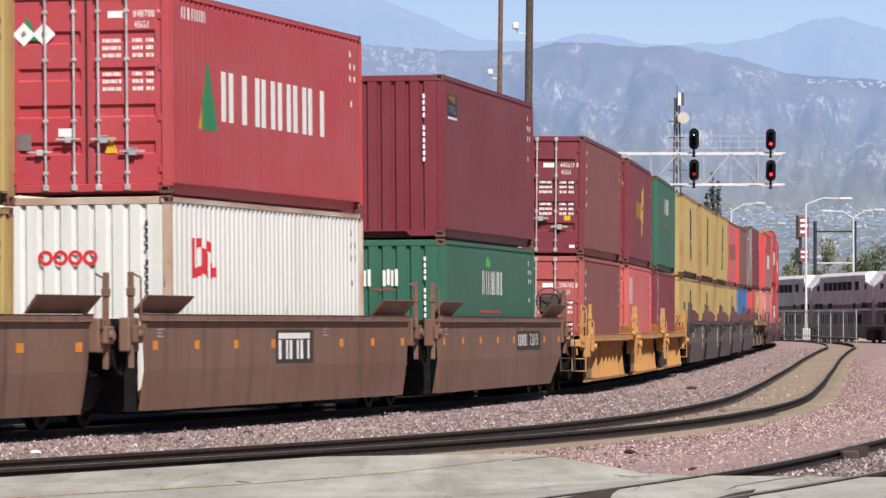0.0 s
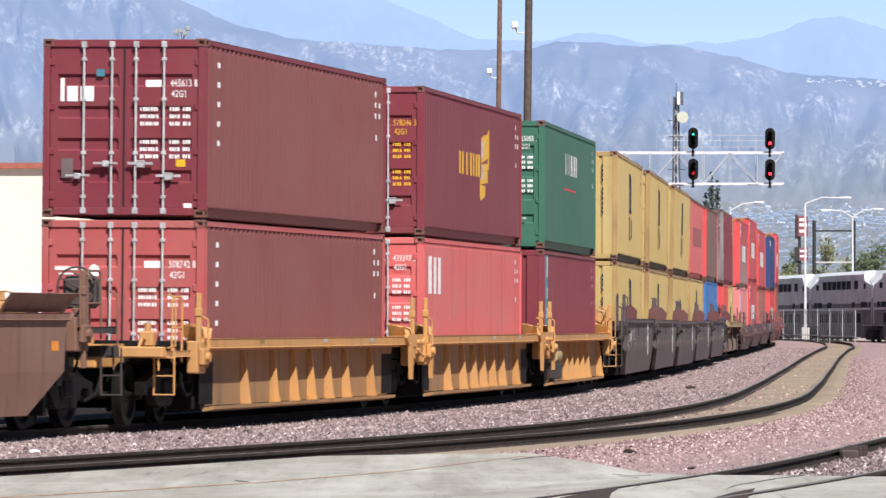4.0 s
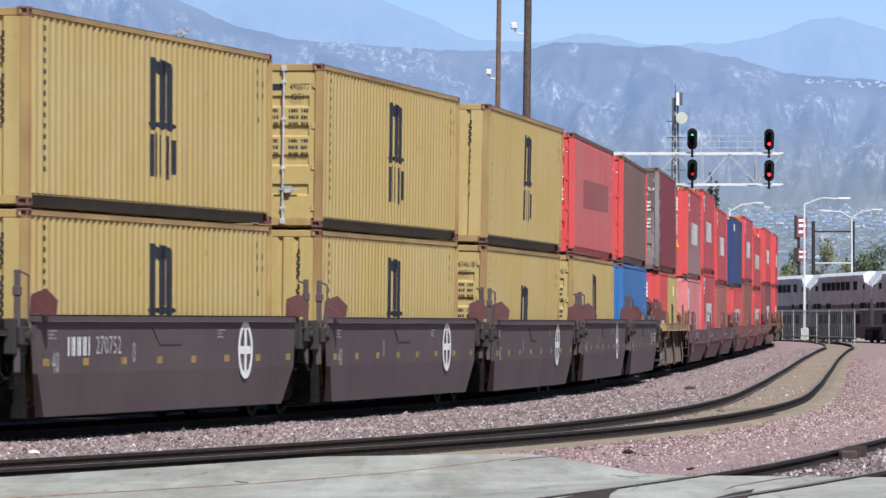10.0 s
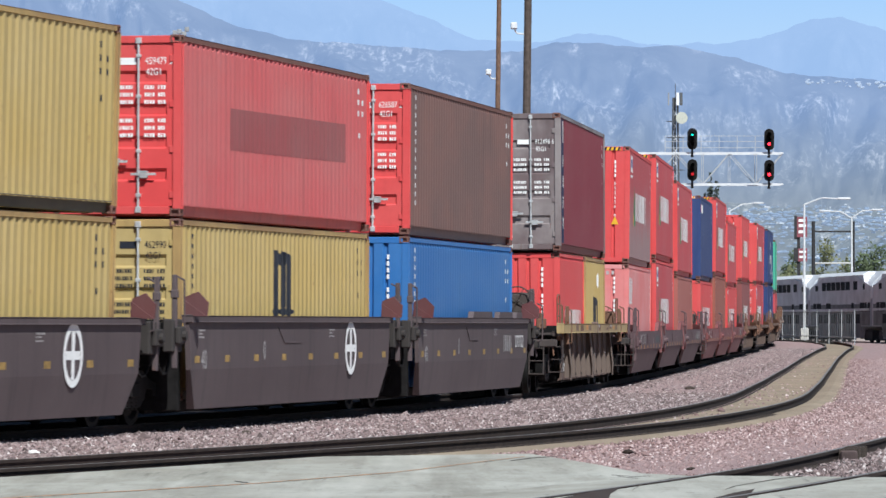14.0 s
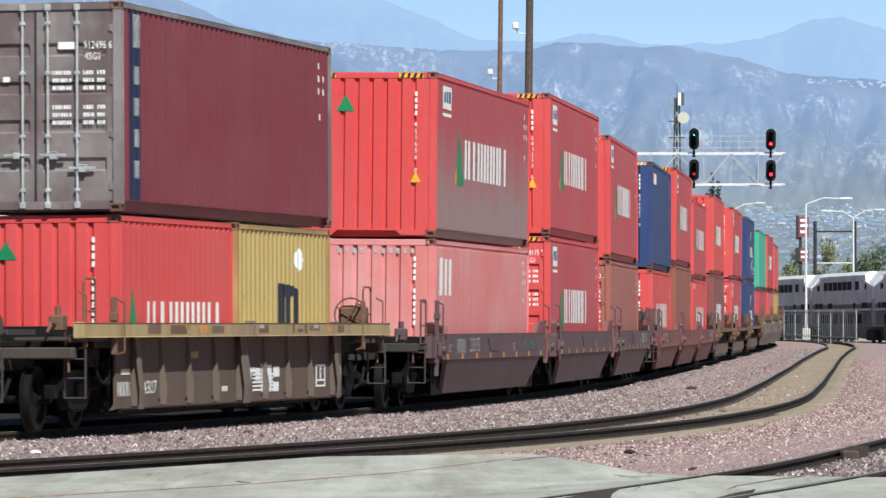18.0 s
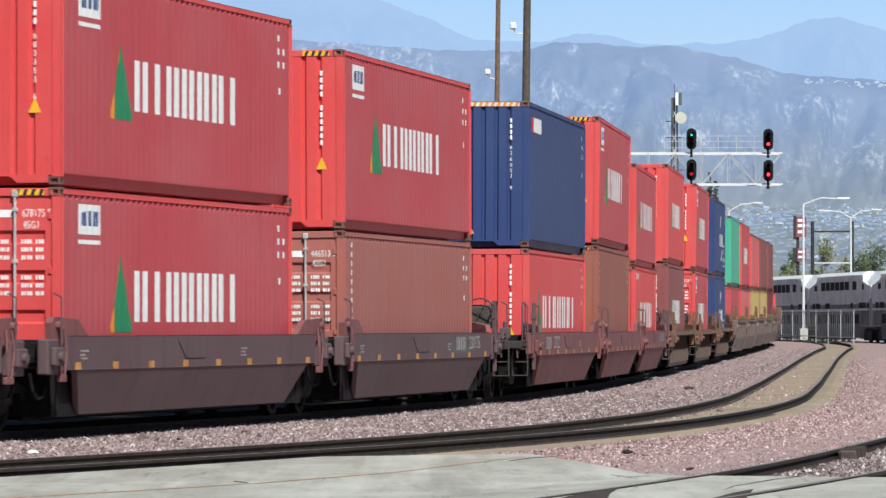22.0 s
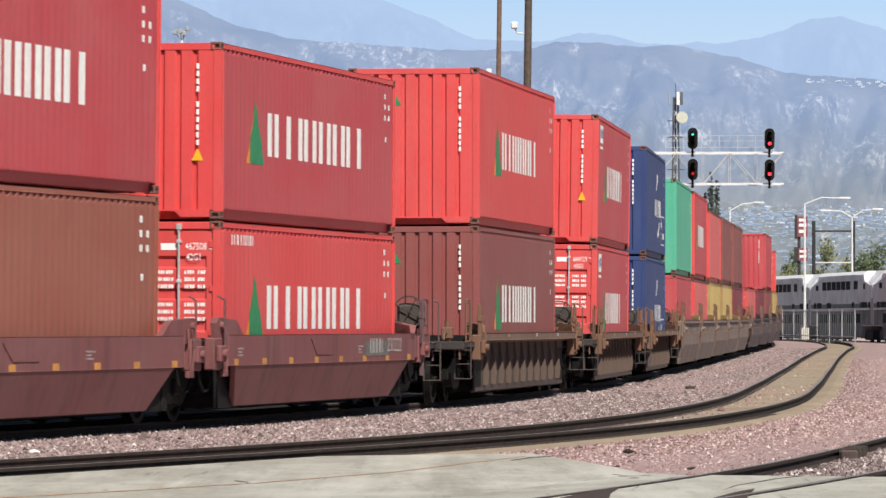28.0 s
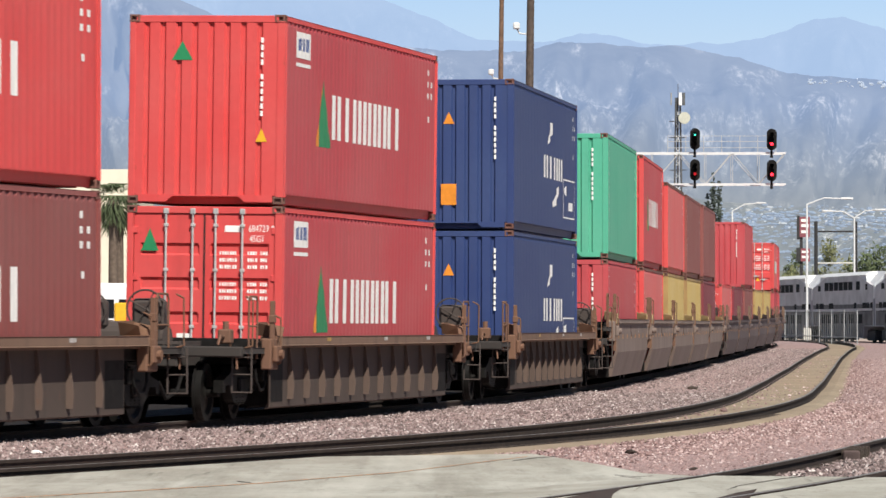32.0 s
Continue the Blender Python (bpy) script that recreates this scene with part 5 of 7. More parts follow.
for s in (301.24, 322.72, 344.16):
    well_wagon(s, "ribbed", W_RUST, "rusty dark brown ribbed well wagon carrying stacked containers", "coupler", "coupler", W_STAKE, W_STAKE, web=W_FIN, fins=W_MUDWEB, e=0.45)
for s, near, far in ((364.72, "coupler", "joint"), (380.2, "joint", "joint"), (395.48, "joint", "joint"), (410.2, "joint", "joint"), (425.23, "joint", "coupler")):
    well_wagon(s, "plate", W_SAND, "dusty tan plate-sided well wagon carrying stacked containers", near, far, W_MUD, W_STAKE)
for s, near, far in ((445.5, "coupler", "joint"), (461.0, "joint", "joint"), (476.3, "joint", "joint"), (491.7, "joint", "joint"), (507.1, "joint", "coupler"), (527.3, "coupler", "joint"), (542.7, "joint", "joint")):
    well_wagon(s, "plate", W_GREY, "dark grey plate-sided well wagon carrying containers", near, far, W_GREY, W_RUST)


def stack(s, low, high=None, floor=FLOOR_Z):
    """Two containers in one well: (end, height, paint, label, side paint, logo, number)."""
    k = dict(zip(("kind", "h", "colour", "label", "side", "logo", "number"), low))
    container(s, base=floor, **k)
    if high:
        k2 = dict(zip(("kind", "h", "colour", "label", "side", "logo", "number"), high))
        container(s, base=floor + k["h"] + 0.03, **k2)


GOLDL = "mustard-yellow steel container with a black bar emblem"
stack(-13.0, ("blind", STD, GOLD, GOLDL, GOLD, "m"), ("blind", HC, GOLD, GOLDL, GOLD, "m"))
stack(6.11, ("blind", HC, WHITE, "white corrugated container with red ring markings", WHITE, "oo"), ("door", HC, RED, SAIL_LABEL, RED, "sail_wide_small", "848788 0"))
stack(25.36, ("blind", STD, GREEN, "dark green container with white side marks", GREEN, "z"), ("blind", HC, MAROON, "maroon container with a small blue sign", MAROON, "corner_mark"))
stack(47.01, ("door", STD, WORN, "brick-red container with double doors", BROWN, "doorword", "508742 8"), ("door", STD, MAROON, "brownish maroon container with white bars on its doors", BROWN, "doorword", "445613 8"))
stack(62.45, ("door", STD, SALMON, "salmon-red container with a white emblem", SALMON, "ca", "439397 6"), ("door", STD, MAROON, "dark maroon container with a yellow emblem", MAROON, "amber", "578346 3"))
stack(78.12, ("blind", STD, MAROON, "maroon container with a teal strip of white figures", MAROON, "teal_strip"), ("door", STD, GREEN, "dark green container with white bar lettering", GREEN, "z", "465055 7"))
stack(97.28, ("blind", STD, GOLD, GOLDL, GOLD, "m"), ("blind", STD, GOLD, GOLDL, GOLD, "m"))
stack(112.37, ("blind", STD, GOLD, GOLDL, GOLD, "m"), ("door", STD, GOLD, GOLDL, GOLD, "m", "490077 4"))
stack(127.35, ("door", STD, GOLD, GOLDL, GOLD, "m_low", "434618 0"), ("blind", STD, GOLD, GOLDL, GOLD, "m", "407179 3"))
stack(142.73, ("door", STD, GOLD, GOLDL, GOLD, "m", "462990 0"), ("door", STD, BRIGHT, "red container with a dull painted-out patch", SALMON, "patch", "459479 5"))
stack(157.97, ("blind", STD, BLUE, "plain bright blue steel container", BLUE, "column"), ("door", STD, BRIGHT, "container with red doors and dull brown sides", DULL, "column", "626587 2"))
container(178.63 - 3.06, "blind", STD, BRIGHT, "short bright red container with a green triangle", BRIGHT, "sail_20", "", 6.058, FLOOR_Z)
container(178.63 + 3.06, "blind", STD, GOLD, "short mustard-yellow container with a black emblem", GOLD, "m20", "", 6.058, FLOOR_Z)
container(178.63, "door", HC, GREY, "container with worn grey doors and maroon sides", MAROON, "blue_strip", "912496 6", CL, FLOOR_Z + STD + 0.03)
stack(199.04, ("blind", STD, PINK, "faded pink-red container with a white emblem", PINK, "ca"), ("blind", HC, BRIGHT, "bright red container whose side is bleached grey, white bar lettering", GREYRED, "sail_tight_plate", "655656 0"))
stack(214.74, ("door", HC, BRIGHT, SAIL_LABEL, RED, "sail_tight_plate", "678175 5"), ("blind", HC, BRIGHT, SAIL_LABEL, RED, "sail_tight_plate", "683353 6"))
stack(230.35, ("door", STD, BRICK, "brick-red container with a column of white figures", BRICK, "column", "446513 3"), ("blind", HC, BRIGHT, SAIL_LABEL, RED, "sail_tight_plate"))
stack(250.1, ("blind", STD, BRIGHT, SAIL_LABEL, BRIGHT, "sail_wide"), ("blind", HC, NAVY, "navy blue container with a small red and white plate", NAVY, "gt", "636007 9"))
stack(265.3, ("blind", HC, RUSSET, "russet-brown container with a column of white figures", RUSSET, "column"), ("blind", HC, BRIGHT, SAIL_LABEL, RED, "sail_tight_plate", "684092 0"))
stack(280.63, ("door", STD, BRIGHT, SAIL_LABEL, BRIGHT, "sail_wide_small", "467508 8"), ("blind", STD, BRIGHT, SAIL_LABEL, RED, "sail_wide"))
stack(301.24, ("blind", HC, WINE, "dull maroon container with white bar lettering and a green sail emblem", WINE, "sail_tight"), ("blind", HC, BRIGHT, SAIL_LABEL, BRIGHT, "sail_tight"))
stack(322.72, ("door", HC, BRIGHT, SAIL_LABEL, RED, "sail_tight_plate", "684729 8"), ("blind", HC, BRIGHT, SAIL_LABEL, RED, "sail_tight_plate"))
stack(344.16, ("blind", HC, NAVY, "navy blue container with white bar lettering", NAVY, "cx"), ("blind", HC, NAVY, "navy blue container with white bar lettering", NAVY, "cx"))
stack(364.72, ("blind", STD, RED, "dull red steel container with a column of white figures", RED, "column"), ("blind", HC, TEAL, "sea-green container with a column of white figures", TEAL, "column"))
stack(380.2, ("door", STD, BRIGHT, "salmon-red container with double doors", SALMON, "column", ""), ("door", HC, BRIGHT, SAIL_LABEL, RED, "sail_tight"))
stack(395.48, ("blind", STD, GOLD, "plain mustard-yellow steel container", GOLD, ""), ("door", STD, BRIGHT, "plain dull red steel container", SALMON, "column"))
stack(410.2, ("blind", STD, GOLD, "plain mustard-yellow steel container", GOLD, ""), ("blind", STD, BROWN, "plain red-brown steel container", BROWN, "column"))
stack(425.23, ("blind", STD, MAROON, "plain dark maroon steel container", MAROON, ""), ("blind", STD, BROWN, "plain red-brown steel container", BROWN, ""))
stack(445.5, ("door", STD, BRIGHT, "red container with double doors", SALMON, "", "382214 6"))
stack(461.0, ("blind", STD, MAROON, "plain dark maroon steel container", MAROON, ""))
stack(476.3, ("blind", STD, BROWN, "plain red-brown steel container", BROWN, ""), ("blind", HC, RED, "dark red container with a column of white figures", RED, "column"))
stack(491.7, ("blind", STD, GOLD, "plain mustard-yellow steel container", GOLD, ""))
stack(507.1, ("blind", STD, GOLD, "plain mustard-yellow steel container", GOLD, ""))
stack(527.3, ("blind", STD, RED, "plain dull red steel container", RED, ""), ("door", STD, BRIGHT, "bright red container with double doors", SALMON, "sail_tight", "483301 2"))
stack(542.7, ("blind", STD, RED, "plain dull red steel container", RED, ""), ("blind", STD, RED, "plain dull red steel container", RED, ""))


# ---------------------------------------------------------------- ground and tracks
def ground_material(name, a, b, c, scale=14.0, bump=0.6, dist=0.03, mottle=0.0, blotch=0.0):
    m, N, L, bs = shader(name)
    v = N.new("ShaderNodeTexVoronoi")
    co = N.new("ShaderNodeTexCoord")
    L.new(co.outputs["Object"], v.inputs["Vector"])
    v.inputs["Scale"].default_value = scale
    col = mix(N, L, v.outputs["Color"], a, b)
    col = mix(N, L, mul_value(N, L, grain(N, L, 0.25, 5, (1, 1, 1), 0.35, 0.65), 0.6), col, c)
    if mottle:
        col = mix(N, L, mul_value(N, L, grain(N, L, 1.6, 8, (1, 0.35, 1), 0.40, 0.62, 0.65), mottle), col, scaled(c, 0.8))
        col = mix(N, L, mul_value(N, L, grain(N, L, 7.0, 6, (1, 0.3, 1), 0.60, 0.68, 0.7), 0.5), col, scaled(c, 0.55))
    if blotch:
        # long stains and scuffs, and fine dark pits
        col = mix(N, L, mul_value(N, L, grain(N, L, 1.7, 6, (1, 0.07, 1), 0.48, 0.66, 0.65), blotch), col, scaled(c, 0.72))
        col = mix(N, L, mul_value(N, L, grain(N, L, 5.0, 7, (1, 0.05, 1), 0.60, 0.70, 0.7), blotch), col, scaled(c, 0.45))
        col = mix(N, L, mul_value(N, L, grain(N, L, 1.1, 4, (1, 0.06, 1), 0.55, 0.75, 0.6), blotch), col, scaled(b, 1.12))
    L.new(col, bs.inputs["Base Color"])
    bs.inputs["Roughness"].default_value = 0.9
    bs.inputs["Specular IOR Level"].default_value = 0.12
    relief(N, L, bs, v.outputs["Distance"], bump, dist)
    return m


BALLAST = ground_material("pink_granite_ballast", (0.20, 0.135, 0.13), (0.45, 0.335, 0.325), (0.32, 0.23, 0.22), 22)
GREY_BED = ground_material("grey_dusty_ballast", (0.07, 0.06, 0.056), (0.22, 0.19, 0.18), (0.115, 0.10, 0.094), 16)
TRAIN_SHADE = ground_material("train_shade_ballast", (0.014, 0.012, 0.011), (0.03, 0.025, 0.023), (0.018, 0.015, 0.014), 22)
DIRT = ground_material("dusty_yard_ground", (0.34, 0.275, 0.24), (0.43, 0.36, 0.32), (0.37, 0.31, 0.275), 4)
SAND = ground_material("sandy_fill", (0.31, 0.25, 0.18), (0.37, 0.305, 0.225), (0.23, 0.18, 0.135), 30, 0.3, 0.012, 0.3)
CONCRETE = ground_material("crossing_concrete", (0.42, 0.415, 0.37), (0.50, 0.495, 0.445), (0.31, 0.295, 0.25), 45, 0.45, 0.008, 0.5, 0.65)
RAIL_SIDE = plain("rusty_rail", (0.032, 0.022, 0.018), 0.9, 0.0, 0.35)
RAIL_TOP = plain("polished_rail_head", (0.19, 0.182, 0.175), 0.6, 0.1, 0.2, 6.0, 0.15)
TIE = plain("oiled_timber", (0.055, 0.042, 0.034), 0.85, 0, 0.4)


def eased(xs, ys, width):
    """A table drawn through the given places and smoothed."""
    v = np.interp(GRID, xs, ys)
    k = np.exp(-0.5 * (np.arange(-40, 41) / width) ** 2)
    return GRID, np.convolve(np.pad(v, 40, mode="edge"), k / k.sum(), "valid")


OFF2 = eased((-60, -40, -25, -15, -8, 0, 8, 20, 45, 70, 110, 150, 185, 210, 240, 280, 330), (4.2, 5.2, 6.1, 6.9, 7.35, 7.5, 7.2, 6.55, 5.5, 5.3, 5.15, 5.0, 4.96, 5.08, 4.62, 3.95, 3.35), 7.0)
OFF3 = eased((-60, -35, -28, -20, -11.5, -5, 10, 40, 120), (17.6, 15.9, 15.5, 15.05, 14.1, 13.5, 12.3, 10.5, 9.0), 4.0)


def off2(s):
    """How far the second track lies to the right of the main one."""
    return float(np.interp(s, *OFF2))


def off3(s):
    return float(np.interp(s, *OFF3))


def strip(name, s0, s1, offs, material, step=4.0, z=None, kind="structure", label="", line=on_line):
    """A band along the track; offs: (offset to the right, height) across it."""
    ss = np.arange(s0, s1 + 0.1, step)
    vs, fs, w = [], [], len(offs)
    for s in ss:
        vs += [line(s, o(s) if callable(o) else o, h) for o, h in offs]
    for i in range(len(ss) - 1):
        for j in range(w - 1):
            a = i * w + j
            fs.append((a, a + 1, a + w + 1, a + w))
    me = bpy.data.meshes.new(name)
    me.from_pydata(vs, [], fs)
    me.update()
    ob = new(name, me)
    me.materials.append(material)
    return tagged(ob, label, "", "", kind)


# one sheet to the horizon, a little lower than the rails
def ground_sheet():
    ys = [-60, 0, 30, 60, 100, 150, 200, 240, 280, 320, 360, 420, 600, 1200, 2500, 4900]
    xs = [-4900, -1500, -400, -120, -50, -20, 0, 20, 50, 120, 400, 1500, 4900]
    vs = [(x, y, np.interp(y, (0, 170, 230, 290, 345, 420, 4900), (-0.34, -0.34, -0.25, -0.05, 0.25, 0.3, 0.3))) for y in ys for x in xs]
    fs = [(j * 13 + i, j * 13 + i + 1, j * 13 + i + 14, j * 13 + i + 13) for j in range(len(ys) - 1) for i in range(12)]
    me = bpy.data.meshes.new("ground")
    me.from_pydata(vs, [], fs)
    ob = new("ground", me)
    me.materials.append(DIRT)
    return tagged(ob, "dusty tan yard ground reaching the horizon", "ground", "", "structure")


ground_sheet()
def sand_width(s):
    """The sandy edge is broad near the crossing and thins out along the bend."""
    return np.interp(s, (-14, 5, 30, 80, 200), (1.05, 0.78, 0.55, 0.5, 0.45))


def beside(track, d):
    return lambda s: track(s) + d


strip("ballast_bed", -60, 330, ((-16, -0.28), (-14, -0.12), (-3.5, -0.10), (-1.0, -0.08), (0.8, -0.13), (0.95, -0.085), (2.4, -0.07), (beside(off2, -1.6), -0.08), (beside(off2, -0.9), -0.07), (beside(off2, -0.7), -0.17),
                                (beside(off2, 0.9), -0.17), (beside(off2, 1.6), -0.14), (beside(off3, -1.6), -0.12), (beside(off3, -0.9), -0.14), (beside(off3, 0.9), -0.15), (beside(off3, 1.8), -0.14), (beside(off3, 6), -0.32)), BALLAST, 2.0,
      label="pink granite ballast between the tracks")
# the train's shade is put into these strips as near-black ballast
strip("oily_ballast", -60, 420, ((-7.0, -0.09), (-3.5, -0.09), (-1.0, -0.07), (0.66, -0.11)), TRAIN_SHADE, 2.0, label="ballast blackened for the shade under the freight train")
strip("oily_ballast", -60, 420, ((0.85, -0.10), (1.12, -0.066)), TRAIN_SHADE, 2.0, label="ballast blackened for the train's shade beside the rail")
strip("grey_bed", -21, 40, ((beside(off3, -0.68), -0.125), (beside(off3, 0), -0.115), (beside(off3, 0.68), -0.125)), GREY_BED, 2.0, label="dusty grey ballast between the rails")
strip("sand_strip", -8, 330, ((beside(off2, -0.66), -0.155), (beside(off2, 0), -0.145), (beside(off2, 0.66), -0.155)), SAND, 2.0, label="sandy fill between the rails")
strip("sand_strip", -13, 330, ((beside(off2, 0.84), -0.135), (lambda s: off2(s) + 0.84 + sand_width(s) / 2, -0.10), (lambda s: off2(s) + 0.84 + sand_width(s), -0.135)), SAND, 2.0, label="sandy edge beside the rail")


def rail(name, track, off, s0, s1, line=on_line):
    """A rail with foot, web and head along the line."""
    prof = [(-0.07, -0.18), (-0.07, -0.165), (-0.012, -0.15), (-0.012, -0.045), (-0.036, -0.035), (-0.036, -0.006), (-0.03, 0.0), (0.03, 0.0), (0.036, -0.006), (0.036, -0.035), (0.012, -0.045), (0.012, -0.15), (0.07, -0.165), (0.07, -0.18)]
    top = strip(name, s0, s1, [(beside(track, off + o), z) for o, z in prof], RAIL_SIDE, 2.0, label="rusty steel rail with a worn bright head", line=line)
    top.data.materials.append(RAIL_TOP)
    w = len(prof) - 1
    for i, p in enumerate(top.data.polygons):
        p.material_index = 1 if i % w in (6,) else 0
    return top


for off in (-0.755, 0.755):
    rail("rail", lambda s: 0.0, off * NEARER, -60, 420, on_main)
    rail("rail", off2, off, -60, 330)
    rail("rail", off3, off, -60, 120)


def build_tie(bm):
    box(bm, -1.3, 1.3, -0.115, 0.115, -0.37, -0.182, 0.012)


for off, s0, s1, st in ((lambda s: 0.0, -30, 40, 0.55), (off2, -12, 60, 0.55), (off3, -21, 20, 0.55)):
    g = new("sleepers")
    tagged(g, "dark oiled timber sleepers under the rails", "sleeper", "", "structure")
    for s in np.arange(s0, s1, st):
        h = np.interp(s, GRID, HEAD)
        m = Matrix.Translation(on_line(s, off(s))) @ pose(0, 0, 0, 0, 0, -math.degrees(h))
        put("sleeper", shared("tie", build_tie), TIE, g, m)


# concrete crossing between the second and third tracks and in front of them
def crossing():
    g = new("crossing_slab")
    tagged(g, "pale worn concrete crossing slab beside the rails", "pavement", "", "structure")
    near = [on_line(s, off2(s) + 0.90) for s in np.arange(-50, -12.5, 2)]
    far = [on_line(s, off3(s) - 0.84) for s in np.arange(-50, -21.5, 2)]
    bm = bmesh.new()
    prism(bm, [(p.x, p.y) for p in near] + [(1.04, 60.6), (1.66, 56.2), (2.05, 52.6), (2.7, 51.4)] + [(p.x, p.y) for p in far[::-1]], "z", -0.30, -0.075)
    part("slab", bm, CONCRETE, g)
    bm = bmesh.new()
    a, b = [on_line(s, off3(s) - 0.66) for s in np.arange(-50, -21.5, 2)], [on_line(s, off3(s) + 0.66) for s in np.arange(-50, -21.5, 2)]
    prism(bm, [(p.x, p.y) for p in a] + [(p.x, p.y) for p in b[::-1]], "z", -0.30, -0.006)
    part("slab", bm, CONCRETE, g)
    bm = bmesh.new()
    a = [on_line(s, off3(s) + 0.84) for s in np.arange(-50, -20.5, 2)]
    prism(bm, [(p.x, p.y) for p in a] + [(16, 49.0), (18, 20)], "z", -0.30, -0.008)
    part("slab", bm, CONCRETE, g)
    # the slab rises to the rail
    bm = bmesh.new()
    last = None
    for s in np.arange(-50, -21.5, 1.0):
        low, high = on_line(s, off3(s) - 2.0, -0.073), on_line(s, off3(s) - 0.81, -0.008)
        row = [bm.verts.new(low), bm.verts.new(high), bm.verts.new(high - Vector((0, 0, 0.2)))]
        if last:
            bm.faces.new((last[0], row[0], row[1], last[1])), bm.faces.new((last[1], row[1], row[2], last[2]))
        last = row
    part("ramp", bm, CONCRETE, g, "worn concrete ramp up to the rail")
    line = [spot(px, py, (EYE_Z + 0.071) * F / (py - 575.3)) for px, py in ((-60, 885), (230, 869), (460, 855), (700, 836), (930, 808))]
    bm = bmesh.new()
    for p, q in zip(line, line[1:]):
        bm.faces.new([bm.verts.new(v) for v in ((p.x, p.y - 0.06, -0.071), (q.x, q.y - 0.06, -0.071), (q.x, q.y + 0.09, -0.071), (p.x, p.y + 0.09, -0.071))])
    crack = plain("dark_crack_dirt", (0.09, 0.08, 0.07), 0.95, 0, 0.3)

    def laid(pts, z):
        return [(spot(px, py, (EYE_Z - z) * F / (py - 575.3)).x, (EYE_Z - z) * F / (py - 575.3), z) for px, py in pts]
    for pts in (((905, 815), (940, 810), (1000, 806)), ((1085, 840), (1120, 843), (1150, 842)), ((1095, 843), (1130, 846)), ((418, 851), (440, 853.5)), ((1120, 868), (1135, 857), (1190, 846), (1240, 842)), ((1285, 866), (1300, 860), (1370, 848), (1420, 842))):
        cb = bmesh.new()
        z = -0.0705 if pts[0][0] < 1000 else -0.03 if pts[0][0] < 1110 else -0.003
        for p, q in zip(pts, pts[1:]):
            cb.faces.new([cb.verts.new(v) for v in laid((p, q, (q[0] + 2, q[1] + 1.0), (p[0] - 2, p[1] + 1.0)), z)])
        part("crack", cb, crack, g, "dark crack in the concrete")
    # flat patches: the dark of the open rail gaps is put into colour
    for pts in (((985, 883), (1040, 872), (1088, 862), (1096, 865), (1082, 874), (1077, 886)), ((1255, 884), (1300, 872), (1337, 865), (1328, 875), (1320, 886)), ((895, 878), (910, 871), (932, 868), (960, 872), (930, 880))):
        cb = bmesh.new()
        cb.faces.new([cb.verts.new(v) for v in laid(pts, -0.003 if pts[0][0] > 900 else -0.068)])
        part("dirt_pocket", cb, plain("dark_gap_brown", (0.05, 0.036, 0.03), 0.95, 0, 0.4), g, "flat dark patch drawn for the open gap beside the rail")
    part("painted_line", bm, plain("worn_orange_line", (0.5, 0.27, 0.15), 0.8, 0, 0.3), g, "thin worn orange line")
    return g


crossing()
# sleeper ends and clips that show beside the nearer rails
def clips():
    bm = bmesh.new()
    for track, off, s0, s1, step, w in ((off2, 1.02, -13, 16, 0.46, 0.12), (off3, -0.62, -19.5, -10, 0.29, 0.06)):
        for s in np.arange(s0, s1, step):
            p, h = on_line(s, track(s) + off), np.interp(s, GRID, HEAD)
            m = Matrix.Translation((p.x, p.y, p.z - 0.10)) @ pose(0, 0, 0, 0, 0, -math.degrees(h))
            n = len(bm.verts)
            box(bm, -w, w, -0.09, 0.09, -0.05, -0.006)
            bm.verts.ensure_lookup_table()
            for v in bm.verts[n:]:
                v.co = m @ v.co
    me = mesh_of(bm, "sleeper_ends")
    me.materials.append(TIE)
    tagged(new("sleeper_ends", me), "row of small dark sleeper ends on the sand", "sleeper", "", "stuff")


clips()
# a few larger stones and scraps lying about
for px, py, r, mat in ((438, 768, 0.05, TIE), (1222, 690, 0.09, TIE), (62, 804, 0.05, MARK_W), (1114, 803, 0.05, RAIL_SIDE), (1482, 850, 0.03, TIE), (1224, 832, 0.03, TIE)):
    y = (EYE_Z + 0.08) * F / (py - 575.3)
    p = spot(px, py, y)
    g = new("loose_stone")
    tagged(g, "loose stone lying on the ballast", "stone")
    bm = bmesh.new()
    bmesh.ops.create_icosphere(bm, subdivisions=1, radius=r)
    for v in bm.verts:
        v.co = Vector((v.co.x * 1.7, v.co.y * 1.1, v.co.z * 0.6)) + Vector((noise.noise(v.co * 20), noise.noise(v.co * 21), noise.noise(v.co * 22))) * r * 0.4
    part("stone", bm, mat, g)
    g.matrix_world = Matrix.Translation((p.x, y, -0.075 + r * 0.35))
# a greasy timber block clamped against the third track's rail
g = new("rail_block")
tagged(g, "brown ribbed block fixed against a rail", "track fitting")
h3 = np.interp(-11.5, GRID, HEAD)
bm = bmesh.new()
box(bm, -0.95, 0.95, -0.10, 0.10, -0.20, -0.005, 0.02)
b = part("block", bm, plain("brown_ribbed_timber", (0.085, 0.06, 0.057), 0.9, 0, 0.3), g)
for i in range(16):
    bm = bmesh.new()
    box(bm, -0.91 + i * 0.12, -0.88 + i * 0.12, -0.115, 0.115, -0.19, 0.004)
    part("rib", bm, TIE, b)
g.matrix_world = Matrix.Translation(on_line(-11.5, off3(-11.5) - 0.60)) @ pose(0, 0, 0, 0, 0, 90 - math.degrees(h3) + 8)

